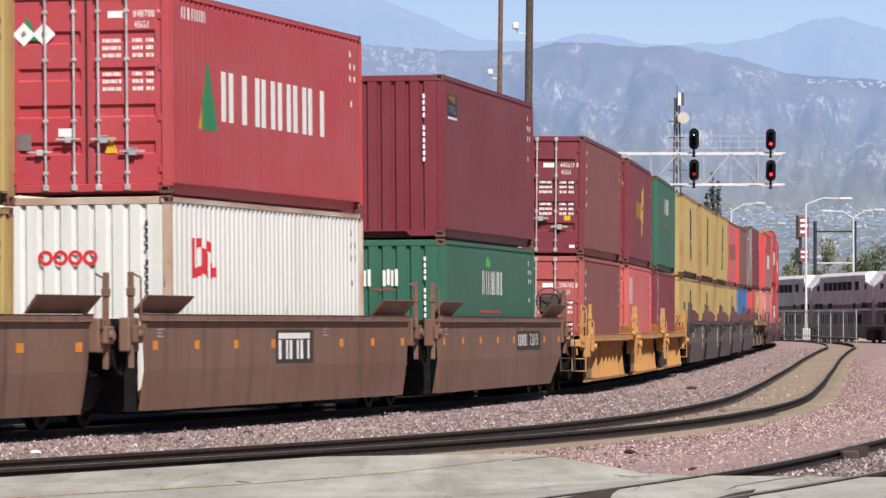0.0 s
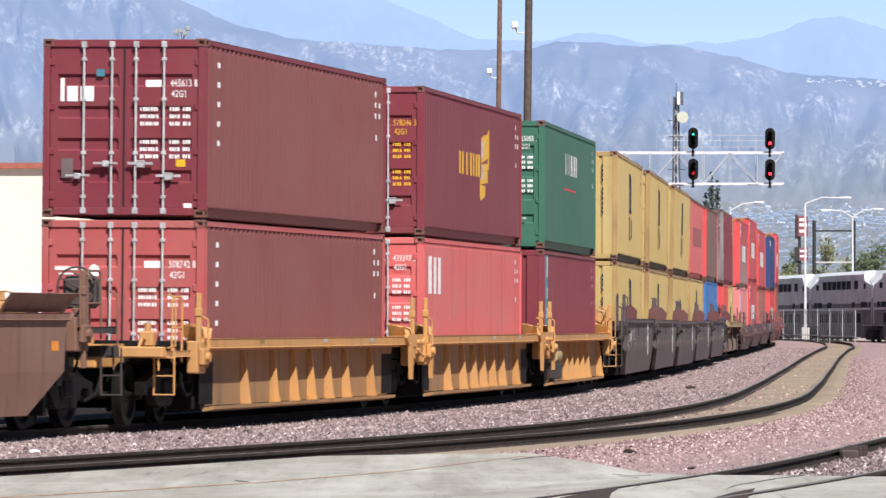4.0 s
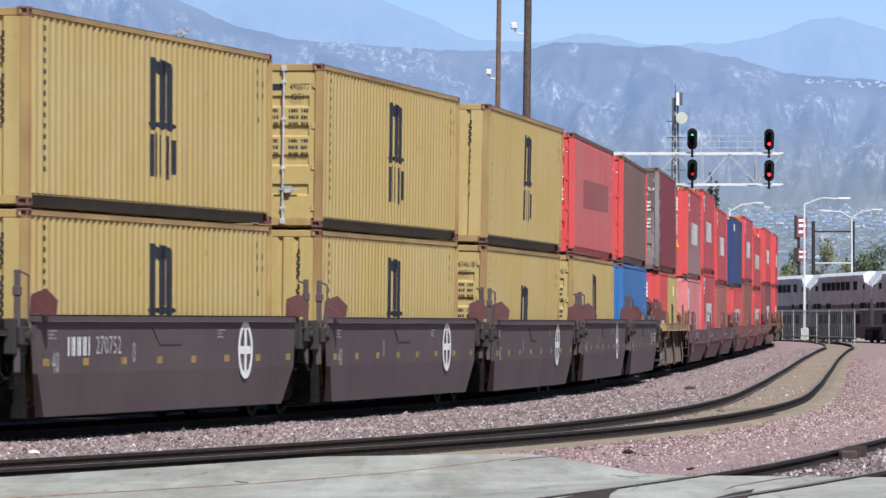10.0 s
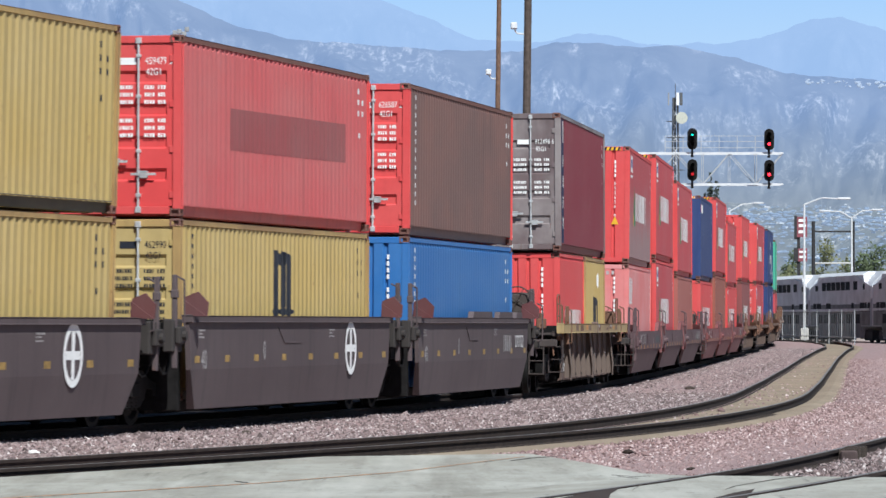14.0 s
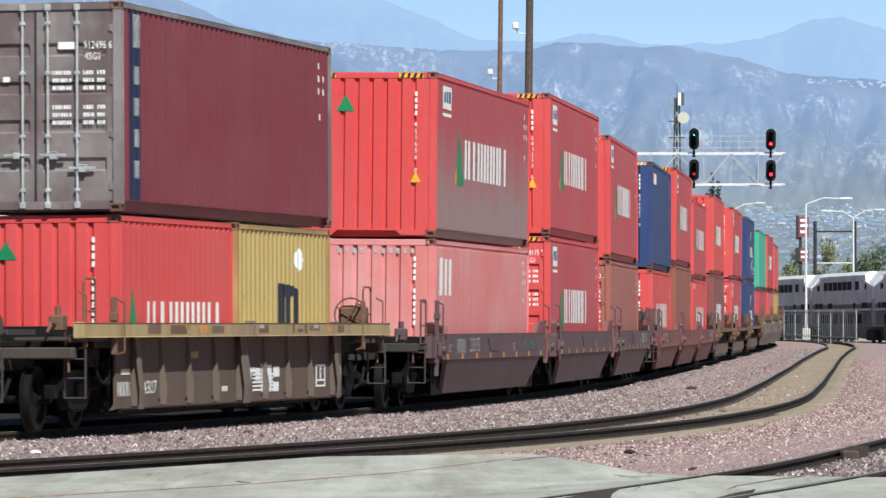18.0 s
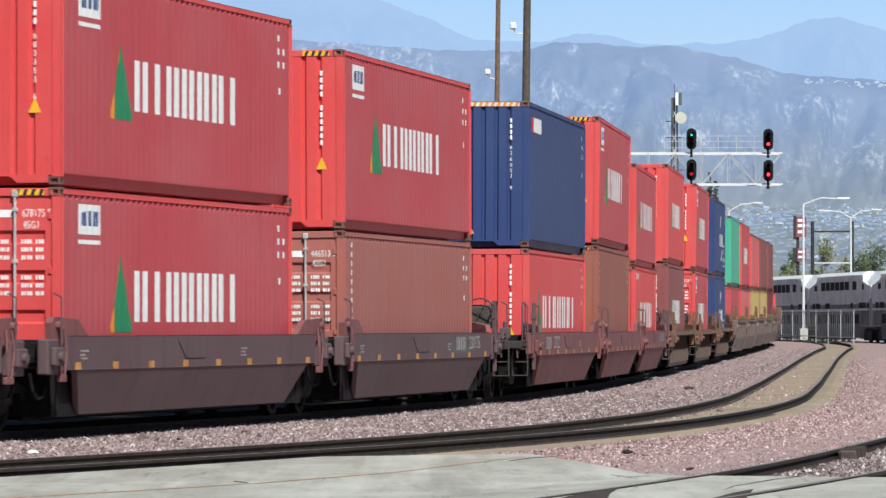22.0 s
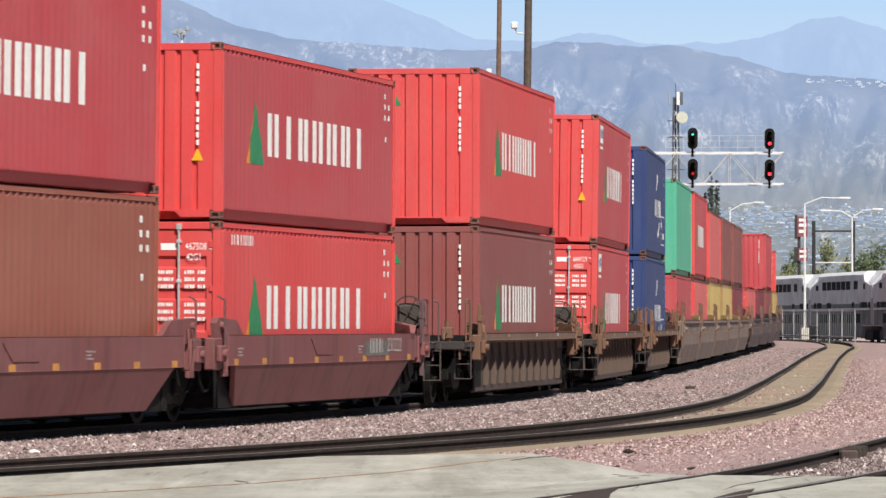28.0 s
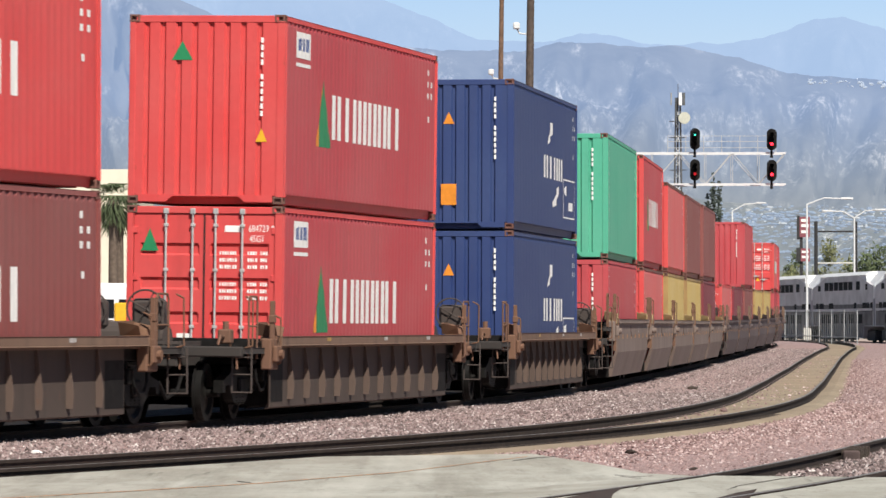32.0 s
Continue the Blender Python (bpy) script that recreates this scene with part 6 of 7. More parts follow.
# loose stones of the ballast
def stones():
    rng = np.random.default_rng(5)
    base = np.array([(1, 0, 0), (-1, 0, 0), (0, 1, 0), (0, -1, 0), (0, 0, 1), (0, 0, -1)], float)
    tri = np.array([(0, 2, 4), (2, 1, 4), (1, 3, 4), (3, 0, 4), (2, 0, 5), (1, 2, 5), (3, 1, 5), (0, 3, 5)])
    heaps = {"grey": ([], [], [0]), "pink": ([], [], [0])}
    for s0, s1, o0, o1, count, zz in ((-22, 40, None, 1.0, 42000, -0.08), (40, 200, None, 1.0, 16000, -0.08), (-26, 30, 1.2, None, 42000, -0.13), (30, 150, 1.2, None, 16000, -0.13), (-8, 60, 0, 0, 500, -0.15), (60, 170, 0, 0, 260, -0.15), (-20.5, 20, 3, 0, 7000, -0.115)):
        ss, u = rng.uniform(s0, s1, count), rng.random(count)
        two, three = np.interp(ss, *OFF2), np.interp(ss, *OFF3)
        oo = three - 0.62 + u * 1.24 if o0 == 3 else 1.14 + u * (two - 1.99) if o0 is None else two - 0.64 + np.where(u < 0.5, u, np.abs(u)) * 1.28 if o0 == 0 else two + 0.74 + sand_width(ss) + u * (three - two + 0.86 - sand_width(ss))
        hh = np.interp(ss, GRID, HEAD)
        x = np.interp(ss, GRID, LINE_X) + oo * np.cos(hh)
        y = np.interp(ss, GRID, LINE_Y) - oo * np.sin(hh)
        keep = ~((oo > two) & (o0 != 3) & (y < 52.0 + np.clip((2.05 - x) * 8.4, 0, 9.8))) & ((np.abs(oo - three) > 0.85) | (o0 == 3))
        x, y, ss = x[keep], y[keep], ss[keep]
        k = len(x)
        size = rng.uniform(0.014, 0.038, k) * (0.8 if o0 == 1.2 else 1) * np.where(rng.random(k) < 0.004, 2.4, 1)
        q = base[None] * rng.uniform(0.6, 1.3, (k, 6, 1)) * size[:, None, None]
        q += rng.normal(0, 0.25, (k, 6, 3)) * size[:, None, None]
        a = rng.uniform(0, 6.3, k)
        c, si = np.cos(a)[:, None], np.sin(a)[:, None]
        qx, qy = q[..., 0] * c - q[..., 1] * si, q[..., 0] * si + q[..., 1] * c
        z = zz + np.interp(ss, RISE_S, RISE_Z)
        P = np.stack([qx + x[:, None], qy + y[:, None], q[..., 2] * 0.8 + z[:, None]], -1)
        V, Fc, n = heaps["grey" if o0 in (None, 3) else "pink"]
        V.append(P.reshape(-1, 3))
        Fc.append((tri[None] + (np.arange(k) * 6 + n[0])[:, None, None]).reshape(-1, 3))
        n[0] += k * 6
    for kind, low, mid, high, top in (("grey", (0.075, 0.055, 0.053), (0.19, 0.138, 0.133), (0.34, 0.27, 0.26), (0.58, 0.52, 0.50)), ("pink", (0.13, 0.080, 0.075), (0.29, 0.19, 0.18), (0.44, 0.325, 0.31), (0.66, 0.57, 0.55))):
        V, Fc, n = heaps[kind]
        me = bpy.data.meshes.new("ballast_stones")
        me.from_pydata(np.concatenate(V).tolist(), [], np.concatenate(Fc).tolist())
        m, N, L, b = shader(kind + "_granite_stones")
        g = N.new("ShaderNodeNewGeometry")
        r = N.new("ShaderNodeValToRGB")
        e = r.color_ramp.elements
        e[0].color, e[1].color = (*low, 1), (*top, 1)
        for at, c in ((0.5, mid), (0.9, high)):
            e.new(at).color = (*c, 1)
        L.new(g.outputs["Random Per Island"], r.inputs[0])
        L.new(r.outputs[0], b.inputs["Base Color"])
        b.inputs["Roughness"].default_value = 0.85
        me.materials.append(m)
        tagged(new("ballast_stones", me), "loose dirty grey and pink granite ballast stones" if kind == "grey" else "loose pink granite ballast stones", "gravel", "", "stuff")


stones()


# ---------------------------------------------------------------- mountains
def mountain(name, dist, line, base_px, haze, rock, deep, label, amount, seed=0.0, scars=1.0, low_haze=None):
    """A ridge whose skyline runs through the given places, with folded slopes towards the camera."""
    xs, ys = np.array([p[0] for p in line], float), np.array([p[1] for p in line], float)
    nx, nz = 260, 46
    vs = []
    for j in range(nz):
        t = j / (nz - 1)
        for i in range(nx):
            px = -150 + 1900 * i / (nx - 1)
            crest = np.interp(px, xs, ys) + 5 * noise.noise((px * 0.02, seed, 0)) + 2.5 * noise.noise((px * 0.07, seed, 3))
            d = dist - deep * t
            top = (575.3 - crest) / F * dist
            foot = (575.3 - base_px) / F * (dist - deep)
            k = (1 - t) ** 1.15
            fold = noise.fractal((px * 0.009 + seed, t * 2.2, seed), 0.9, 2.1, 5) * 0.55 + 0.45 * (abs(noise.noise((px * 0.016 + t * 1.3, seed, t * 0.8))))
            z = foot + (top - foot) * k + (fold - 0.15) * (top - foot) * 0.24 * math.sin(math.pi * min(1, t * 1.05)) * 0.9
            vs.append(((px - 784) / F * d, d - 0.35 * deep * fold * math.sin(math.pi * t), EYE_Z + z))
    fs = [(j * nx + i, j * nx + i + 1, (j + 1) * nx + i + 1, (j + 1) * nx + i) for j in range(nz - 1) for i in range(nx - 1)]
    me = bpy.data.meshes.new(name)
    me.from_pydata(vs, [], fs)
    for p in me.polygons:
        p.use_smooth = True
    m, N, L, b = shader(name + "_slope")
    col = mix(N, L, grain(N, L, 0.012, 8, (1, 1, 1), 0.36, 0.68, 0.6), rock, scaled(rock, 0.5))
    bare, where = grain(N, L, 0.16, 10, (1, 0.15, 0.6), 0.50, 0.66, 0.8), grain(N, L, 0.024, 4, (1, 0.15, 1.3), 0.46, 0.64, 0.55)
    both = N.new("ShaderNodeMath")
    both.operation = "MULTIPLY"
    L.new(bare, both.inputs[0]), L.new(where, both.inputs[1])
    col = mix(N, L, mul_value(N, L, both.outputs[0], scars), col, (1.0, 0.97, 0.92))
    L.new(col, b.inputs["Base Color"])
    b.inputs["Roughness"].default_value = 1.0
    b.inputs["Specular IOR Level"].default_value = 0.0
    # haze is put in as an even glow over the slope's own colour
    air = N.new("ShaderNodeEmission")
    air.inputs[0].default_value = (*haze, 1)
    if low_haze:
        # the haze glow turns greyer towards the plain
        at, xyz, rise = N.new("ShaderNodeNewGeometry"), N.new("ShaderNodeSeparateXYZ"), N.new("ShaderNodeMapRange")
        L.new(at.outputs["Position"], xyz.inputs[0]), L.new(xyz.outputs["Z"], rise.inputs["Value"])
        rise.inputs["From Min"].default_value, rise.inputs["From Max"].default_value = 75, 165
        L.new(mix(N, L, rise.outputs[0], low_haze, haze), air.inputs[0])
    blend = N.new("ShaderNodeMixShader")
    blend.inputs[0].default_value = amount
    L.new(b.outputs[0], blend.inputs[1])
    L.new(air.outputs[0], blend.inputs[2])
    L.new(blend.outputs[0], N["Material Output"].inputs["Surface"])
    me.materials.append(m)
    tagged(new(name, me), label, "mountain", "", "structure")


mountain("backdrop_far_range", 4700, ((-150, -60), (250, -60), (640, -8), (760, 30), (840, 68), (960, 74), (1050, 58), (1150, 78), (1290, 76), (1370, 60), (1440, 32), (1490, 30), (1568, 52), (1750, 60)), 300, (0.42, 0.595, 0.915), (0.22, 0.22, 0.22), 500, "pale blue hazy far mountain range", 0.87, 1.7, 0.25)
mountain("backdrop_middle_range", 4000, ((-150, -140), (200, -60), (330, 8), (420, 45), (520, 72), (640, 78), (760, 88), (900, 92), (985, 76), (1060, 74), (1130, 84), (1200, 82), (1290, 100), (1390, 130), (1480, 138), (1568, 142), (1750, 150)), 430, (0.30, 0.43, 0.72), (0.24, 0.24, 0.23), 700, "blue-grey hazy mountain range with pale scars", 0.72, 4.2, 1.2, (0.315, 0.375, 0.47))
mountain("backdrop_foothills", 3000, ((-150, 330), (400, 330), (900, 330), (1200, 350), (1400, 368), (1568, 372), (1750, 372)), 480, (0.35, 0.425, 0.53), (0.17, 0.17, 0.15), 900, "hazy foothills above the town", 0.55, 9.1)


# the pale sky low over the mountains
def sky_backdrop():
    bm = bmesh.new()
    p, q = spot(-600, -250, 4880), spot(2200, 330, 4880)
    for z0, z1 in ((q.z, p.z),):
        bm.faces.new([bm.verts.new(v) for v in ((p.x, 4880, z0), (q.x, 4880, z0), (q.x, 4880, z1), (p.x, 4880, z1))])
    m, N, L, b = shader("low_sky")
    c, sep, r = N.new("ShaderNodeTexCoord"), N.new("ShaderNodeSeparateXYZ"), N.new("ShaderNodeValToRGB")
    L.new(c.outputs["Generated"], sep.inputs[0])
    L.new(sep.outputs[2], r.inputs[0])
    e = r.color_ramp.elements
    e[0].position, e[0].color = 0.35, (0.53, 0.70, 0.92, 1)
    e[1].position, e[1].color = 0.75, (0.37, 0.60, 0.94, 1)
    em = N.new("ShaderNodeEmission")
    L.new(r.outputs[0], em.inputs[0])
    L.new(em.outputs[0], N["Material Output"].inputs["Surface"])
    me = mesh_of(bm, "backdrop_sky")
    me.materials.append(m)
    tagged(new("backdrop_sky", me), "pale blue sky low over the mountains", "sky", "", "structure")


sky_backdrop()


# the town on the slope: small pale houses and dark clumps of trees
def far_town():
    rng = random.Random(11)
    # distance haze is added as a glow in the wall and foliage colours
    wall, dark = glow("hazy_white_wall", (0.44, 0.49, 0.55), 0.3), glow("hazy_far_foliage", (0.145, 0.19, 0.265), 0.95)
    bm, bt = bmesh.new(), bmesh.new()
    for i in range(900):
        px, py = rng.uniform(1240, 1600), rng.gauss(388, 9) if rng.random() < 0.45 else rng.uniform(362, 475)
        y = rng.uniform(1900, 2080)
        p = spot(px, py, y)
        if rng.random() < 0.15:
            w, d, h = rng.uniform(0.15, 0.5) if rng.random() < 0.92 else 1.1, 2.0, rng.uniform(0.12, 0.30)
            box(bm, p.x - w, p.x + w, y, y + d, p.z - h, p.z + h)
        else:
            bmesh.ops.create_icosphere(bt, subdivisions=1, radius=rng.uniform(0.3, 0.9), matrix=Matrix.Translation(p) @ Matrix.Diagonal((1.8, 1, 0.6, 1)))
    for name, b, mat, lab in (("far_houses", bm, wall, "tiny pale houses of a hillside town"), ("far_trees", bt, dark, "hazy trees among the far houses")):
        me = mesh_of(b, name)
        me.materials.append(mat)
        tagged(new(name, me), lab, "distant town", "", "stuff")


far_town()


# pale bare cliffs on the middle range's shoulder
def pale_cliffs():
    rng = random.Random(21)
    bm = bmesh.new()
    for i in range(40):
        px = rng.uniform(1428, 1600)
        p = spot(px, 143 + (px - 1428) * 0.045 + rng.gauss(0, 3.0), 3330)
        w = rng.uniform(0.5, 1.7)
        bmesh.ops.create_icosphere(bm, subdivisions=1, radius=w, matrix=Matrix.Translation(p) @ pose(0, 0, 0, 0, rng.uniform(-25, 25), 0) @ Matrix.Diagonal((1.3, 0.4, rng.uniform(0.4, 0.9), 1)))
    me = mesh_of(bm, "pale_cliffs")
    # the rock's glow stands in for the haze before it
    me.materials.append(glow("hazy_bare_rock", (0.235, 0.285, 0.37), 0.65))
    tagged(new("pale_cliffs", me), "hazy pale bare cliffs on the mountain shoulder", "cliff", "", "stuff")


pale_cliffs()


# ---------------------------------------------------------------- far railway things
def post_line(name, a, b, r0, r1, material, parent, n=12):
    bm = bmesh.new()
    a, b = Vector(a), Vector(b)
    m = Matrix.Translation((a + b) / 2) @ (b - a).to_track_quat("Z", "Y").to_matrix().to_4x4()
    bmesh.ops.create_cone(bm, cap_ends=True, segments=n, radius1=r0, radius2=r1, depth=(b - a).length, matrix=m)
    return part(name, bm, material, parent)


WOOD = plain("weathered_pole_wood", (0.16, 0.095, 0.065), 0.85, 0, 0.35)
WOOD_D = plain("dark_pole_wood", (0.085, 0.065, 0.055), 0.85, 0, 0.35)
PALE = plain("pale_grey_steel", (0.66, 0.67, 0.68), 0.6, 0.0, 0.08)
for px, y, r, mat, lx, lz in ((881, 240, 0.125, WOOD, 866, 131), (933, 200, 0.16, WOOD_D, 911, 50)):
    g = new("utility_pole")
    tagged(g, "tall weathered wooden utility pole with a small flood lamp", "pole")
    p = spot(px, 575, y)
    post_line("pole", (p.x - 0.12, y, -0.4), (p.x + 0.12, y, 18.0), r * 1.12, r * 0.85, mat, g)
    q = spot(lx, lz, y)
    bm = bmesh.new()
    box(bm, q.x - 0.13, q.x + 0.13, y - 0.3, y, q.z - 0.05, q.z + 0.22, 0.04)
    lamp = part("flood_lamp", bm, PALE, g, "small white flood lamp")
    bm = bmesh.new()
    bent(bm, [(q.x, y - 0.1, q.z), (q.x + 0.12, y, q.z - 0.2), (p.x, y, q.z - 0.24)], 0.03, 6)
    part("bracket", bm, PALE, lamp)


FENCE_G = plain("grey_gantry_steel", (0.46, 0.47, 0.48), 0.6, 0.0, 0.1)


def gantry():
    g = new("signal_gantry")
    tagged(g, "white steel lattice signal gantry over the tracks", "signal gantry")
    Y = 282.0
    a, b = spot(1386, 272, Y), spot(1386, 327, Y)
    x0 = spot(1010, 272, Y).x
    slope = (4.0 / F) * Y / (a.x - x0) * 1.0
    for dy in (-0.9, 0.9):
        for z in (a.z, b.z):
            bm = bmesh.new()
            box(bm, x0, a.x, Y + dy - 0.05, Y + dy + 0.05, z - 0.045, z + 0.045)
            part("chord", bm, PALE, g)
        xs = np.linspace(x0, a.x, 9)
        for i, (p, q) in enumerate(zip(xs, xs[1:])):
            bm = bmesh.new()
            lo, hi = (b.z, a.z) if i % 2 else (a.z, b.z)
            rod(bm, (p, Y + dy, lo), (q, Y + dy, hi), 0.02, 6)
            rod(bm, (p, Y + dy, b.z), (p, Y + dy, a.z), 0.018, 6)
            part("brace", bm, FENCE_G, g)
    for z, t in ((a.z, 0), (b.z, 0)):
        for x in np.linspace(x0, a.x, 9):
            bm = bmesh.new()
            rod(bm, (x, Y - 0.9, z), (x, Y + 0.9, z), 0.018, 6)
            part("tie_bar", bm, PALE, g)
    bm = bmesh.new()
    for k in (0.35, 0.7, 1.0):
        rod(bm, (spot(1180, 0, Y).x, Y + 0.9, a.z + k), (spot(1372, 0, Y).x, Y + 0.9, a.z + k), 0.016, 5)
    for px in np.linspace(1180, 1372, 7):
        rod(bm, (spot(px, 0, Y).x, Y + 0.9, a.z), (spot(px, 0, Y).x, Y + 0.9, a.z + 1.0), 0.018, 5)
    part("handrail", bm, FENCE_G, g)
    for dx in (0, 1.6):
        post_line("mast", (x0 + dx, Y, 0.1), (x0 + dx, Y, a.z), 0.2, 0.2, PALE, g)
    red, dim, green = glow("red_lamp", (1.0, 0.02, 0.04), 6.0), glow("dim_red_lamp", (0.6, 0.02, 0.03), 0.9), glow("green_lamp", (0.05, 0.9, 0.6), 2.5)
    for px, py, lamps in ((1227, 246, ((-7, green),)), (1363, 247, ((8, red),)), (1227, 301, ((7, dim),)), (1363, 302, ((7, red),))):
        c = spot(px, py, Y - 1.2)
        bm = bmesh.new()
        n = 20
        k = Y / F
        out = [(9 * k * math.cos(2 * math.pi * i / n), (10 if i < n / 2 else -10) * k + 9 * k * math.sin(2 * math.pi * i / n)) for i in range(n)]
        prism(bm, [(c.x + u, c.z + v) for u, v in out], "y", c.y, c.y + 0.06)
        head = part("signal_head", bm, BLACK, g, "black oval signal head")
        bm = bmesh.new()
        box(bm, c.x - 0.22, c.x + 0.22, c.y + 0.06, c.y + 0.5, c.z - 0.5, c.z + 0.5, 0.03)
        rod(bm, (c.x, c.y + 0.25, c.z - 0.95), (c.x, c.y + 0.25, c.z - 0.5), 0.06, 8)
        box(bm, c.x - 0.08, c.x + 0.08, c.y + 0.2, Y - 0.84, c.z - 1.0, c.z - 0.9)
        part("signal_case", bm, BLACK, head)
        for dz in (-9, 0, 9):
            bm = bmesh.new()
            rod(bm, (c.x, c.y - 0.28, c.z - dz * k), (c.x, c.y, c.z - dz * k), 0.12, 12)
            for f in [f for f in bm.faces if len(f.verts) > 4]:
                bm.faces.remove(f)
            part("lamp_hood", bm, BLACK, head)
        for dz, mat in lamps:
            bm = bmesh.new()
            rod(bm, (c.x, c.y - 0.06, c.z - dz * k), (c.x, c.y - 0.02, c.z - dz * k), 0.05 if mat is green else 0.085, 14)
            part("lamp", bm, mat, head, "glowing signal lamp")


gantry()


# ---------------------------------------------------------------- passenger train standing behind
SILVER = plain("silver_coach_side", (0.58, 0.575, 0.60), 0.5, 0.1, 0.2, 0.8)
COACH_W = plain("white_coach_roof", (0.8, 0.81, 0.82), 0.45, 0.0, 0.05)
GLASS = plain("dark_coach_glass", (0.012, 0.014, 0.018), 0.6, 0.0, 0.2, 6.0, 0.03)
# the lower side's dark reflections are painted into this blotchy grey
SILVER_D = plain("darkened_lower_coach_side", (0.13, 0.127, 0.135), 0.6, 0.0, 0.45, 0.9)
UNDER = plain("dark_underframe", (0.03, 0.03, 0.032), 0.7, 0.0, 0.3)


def coach(x, y, rz, z):
    g = new("passenger_coach")
    tagged(g, "silver double-deck passenger coach with a white sloping roof", "train coach", "coaches of the standing train")
    g.matrix_world = Matrix.Translation((x, y, z)) @ pose(0, 0, 0, 0, 0, rz)
    L, W = 12.75, 1.48
    bm = bmesh.new()
    prism(bm, [(-L, 1.25), (-L, 3.92), (-L + 6.5, 4.72), (L - 6.5, 4.72), (L, 3.92), (L, 1.25), (L - 3.6, 1.25), (L - 4.2, 0.45), (-L + 4.2, 0.45), (-L + 3.6, 1.25)], "y", -W, W)
    part("body", bm, SILVER, g)
    for sg in (-1, 1):
        bm = bmesh.new()
        prism(bm, [(-L + 0.3, 1.3), (-L + 0.3, 2.75), (L - 0.3, 2.75), (L - 0.3, 1.3), (L - 3.6, 1.3), (L - 4.2, 0.5), (-L + 4.2, 0.5), (-L + 3.6, 1.3)], "y", sg * W, sg * (W + 0.004))
        part("lower_band", bm, SILVER_D, g, "lower side band with dark reflections in its grey")
    bm = bmesh.new()
    prism(bm, [(-L + 2.7, 3.95), (-L + 3.3, 4.75), (L - 3.3, 4.75), (L - 2.7, 3.95)], "y", -W + 0.06, W - 0.06)
    part("upper_deck", bm, COACH_W, g)
    bm = bmesh.new()
    prism(bm, [(-W - 0.02, 4.70), (-W * 0.75, 4.95), (W * 0.75, 4.95), (W + 0.02, 4.70)], "x", -L + 3.2, L - 3.2)
    for d in (-1, 1):
        # roof ends that slope outwards over the windows
        for sg in (-1, 1):
            out, back = sg * (W + 0.03), sg * (W - 0.90)
            v = [bm.verts.new(q) for q in ((d * (L + 0.2), out, 3.93), (d * (L - 6.6), sg * (W - 0.72), 4.76), (d * (L - 6.4), back, 4.97), (d * (L + 0.2), back, 4.95), (d * L, sg * 0.2, 3.95), (d * (L - 6.6), sg * 0.2, 4.76))]
            for f in ((0, 1, 2, 3), (0, 4, 5, 1), (0, 3, 4), (1, 5, 2), (2, 5, 4, 3)):
                bm.faces.new([v[i] for i in f])
    part("roof", bm, COACH_W, g, "white roof with sloping ends")
    for sg in (-1, 1):
        upper = [(-10.0, 0.35), (-6.6, 0.75)] + [(-3.5 + 2.0 * i, 0.86) for i in range(6)] + [(9.7, 0.55)]
        middle = [(-12.0, 0.4), (-10.7, 0.35), (-9.6, 0.6), (-8.7, 0.2), (-5.5, 0.45), (4.6, 0.9), (8.2, 0.4), (9.2, 0.5), (10.6, 0.55)]
        low = [(-7.2, 1.2), (-4.0, 1.0), (-0.9, 1.1), (2.4, 1.0), (5.4, 1.2), (8.0, 0.8)]
        for z0, z1, spans in ((3.72, 4.30, upper), (2.25, 2.85, middle), (1.45, 2.08, low)):
            for x, half in spans:
                bm = bmesh.new()
                yy = sg * (W + 0.005)
                box(bm, x - half, x + half, yy - 0.012, yy + 0.012, z0, z1 - (0.2 if abs(x) > 9 and z0 > 3 else 0), 0.008)
                part("window", bm, GLASS, g, "dark glazed window")
    for d in (-1, 1):
        bm = bmesh.new()
        box(bm, d * 10.2 - 1.6, d * 10.2 + 1.6, -1.2, 1.2, 0.3, 1.0, 0.05)
        for x in (-1.25, 1.25):
            for y in (-0.75, 0.75):
                rod(bm, (d * 10.2 + x, y - 0.07, 0.45), (d * 10.2 + x, y + 0.07, 0.45), 0.45, 18)
        part("bogie", bm, UNDER, g, "dark bogie")
    bm = bmesh.new()
    box(bm, L - 0.02, L + 0.4, -0.8, 0.8, 1.3, 3.6)
    part("gangway", bm, UNDER, g, "dark gangway bellows")
    for sg in (-1, 1):
        bm = bmesh.new()
        box(bm, L - 0.15, L + 0.45, sg * (W + 0.02) - 0.03, sg * (W + 0.02) + 0.03, 3.1, 3.98)
        part("end_strip", bm, COACH_W, g, "white end strip beside the joint")
        bm = bmesh.new()
        box(bm, -L + 0.4, L - 0.4, sg * (W + 0.012) - 0.02, sg * (W + 0.012) + 0.02, 2.30, 2.46)
        part("rub_strip", bm, SILVER, g, "pale strip along the side")


hd = radians(-5.0)
joint = spot(1470, 500, 366)
for k in (-1.5, -0.5, 0.5, 1.5, 2.5):
    c = Vector((joint.x, 366, 0.32)) - Vector((math.sin(hd), math.cos(hd), 0)) * (k * 26.1)
    coach(c.x, c.y, 90 - math.degrees(hd), 0.10)


# ---------------------------------------------------------------- behind the standing train and the freight
LEAF = plain("dusty_green_leaves", (0.085, 0.11, 0.055), 0.8, 0, 0.35, 1.5)
LEAF_Y = plain("yellow_green_leaves", (0.15, 0.16, 0.08), 0.8, 0, 0.4, 1.5)
LEAF_D = plain("dark_cypress_leaves", (0.055, 0.07, 0.06), 0.85, 0, 0.4, 1.5)
BARK = plain("grey_brown_bark", (0.12, 0.09, 0.07), 0.9, 0, 0.3)
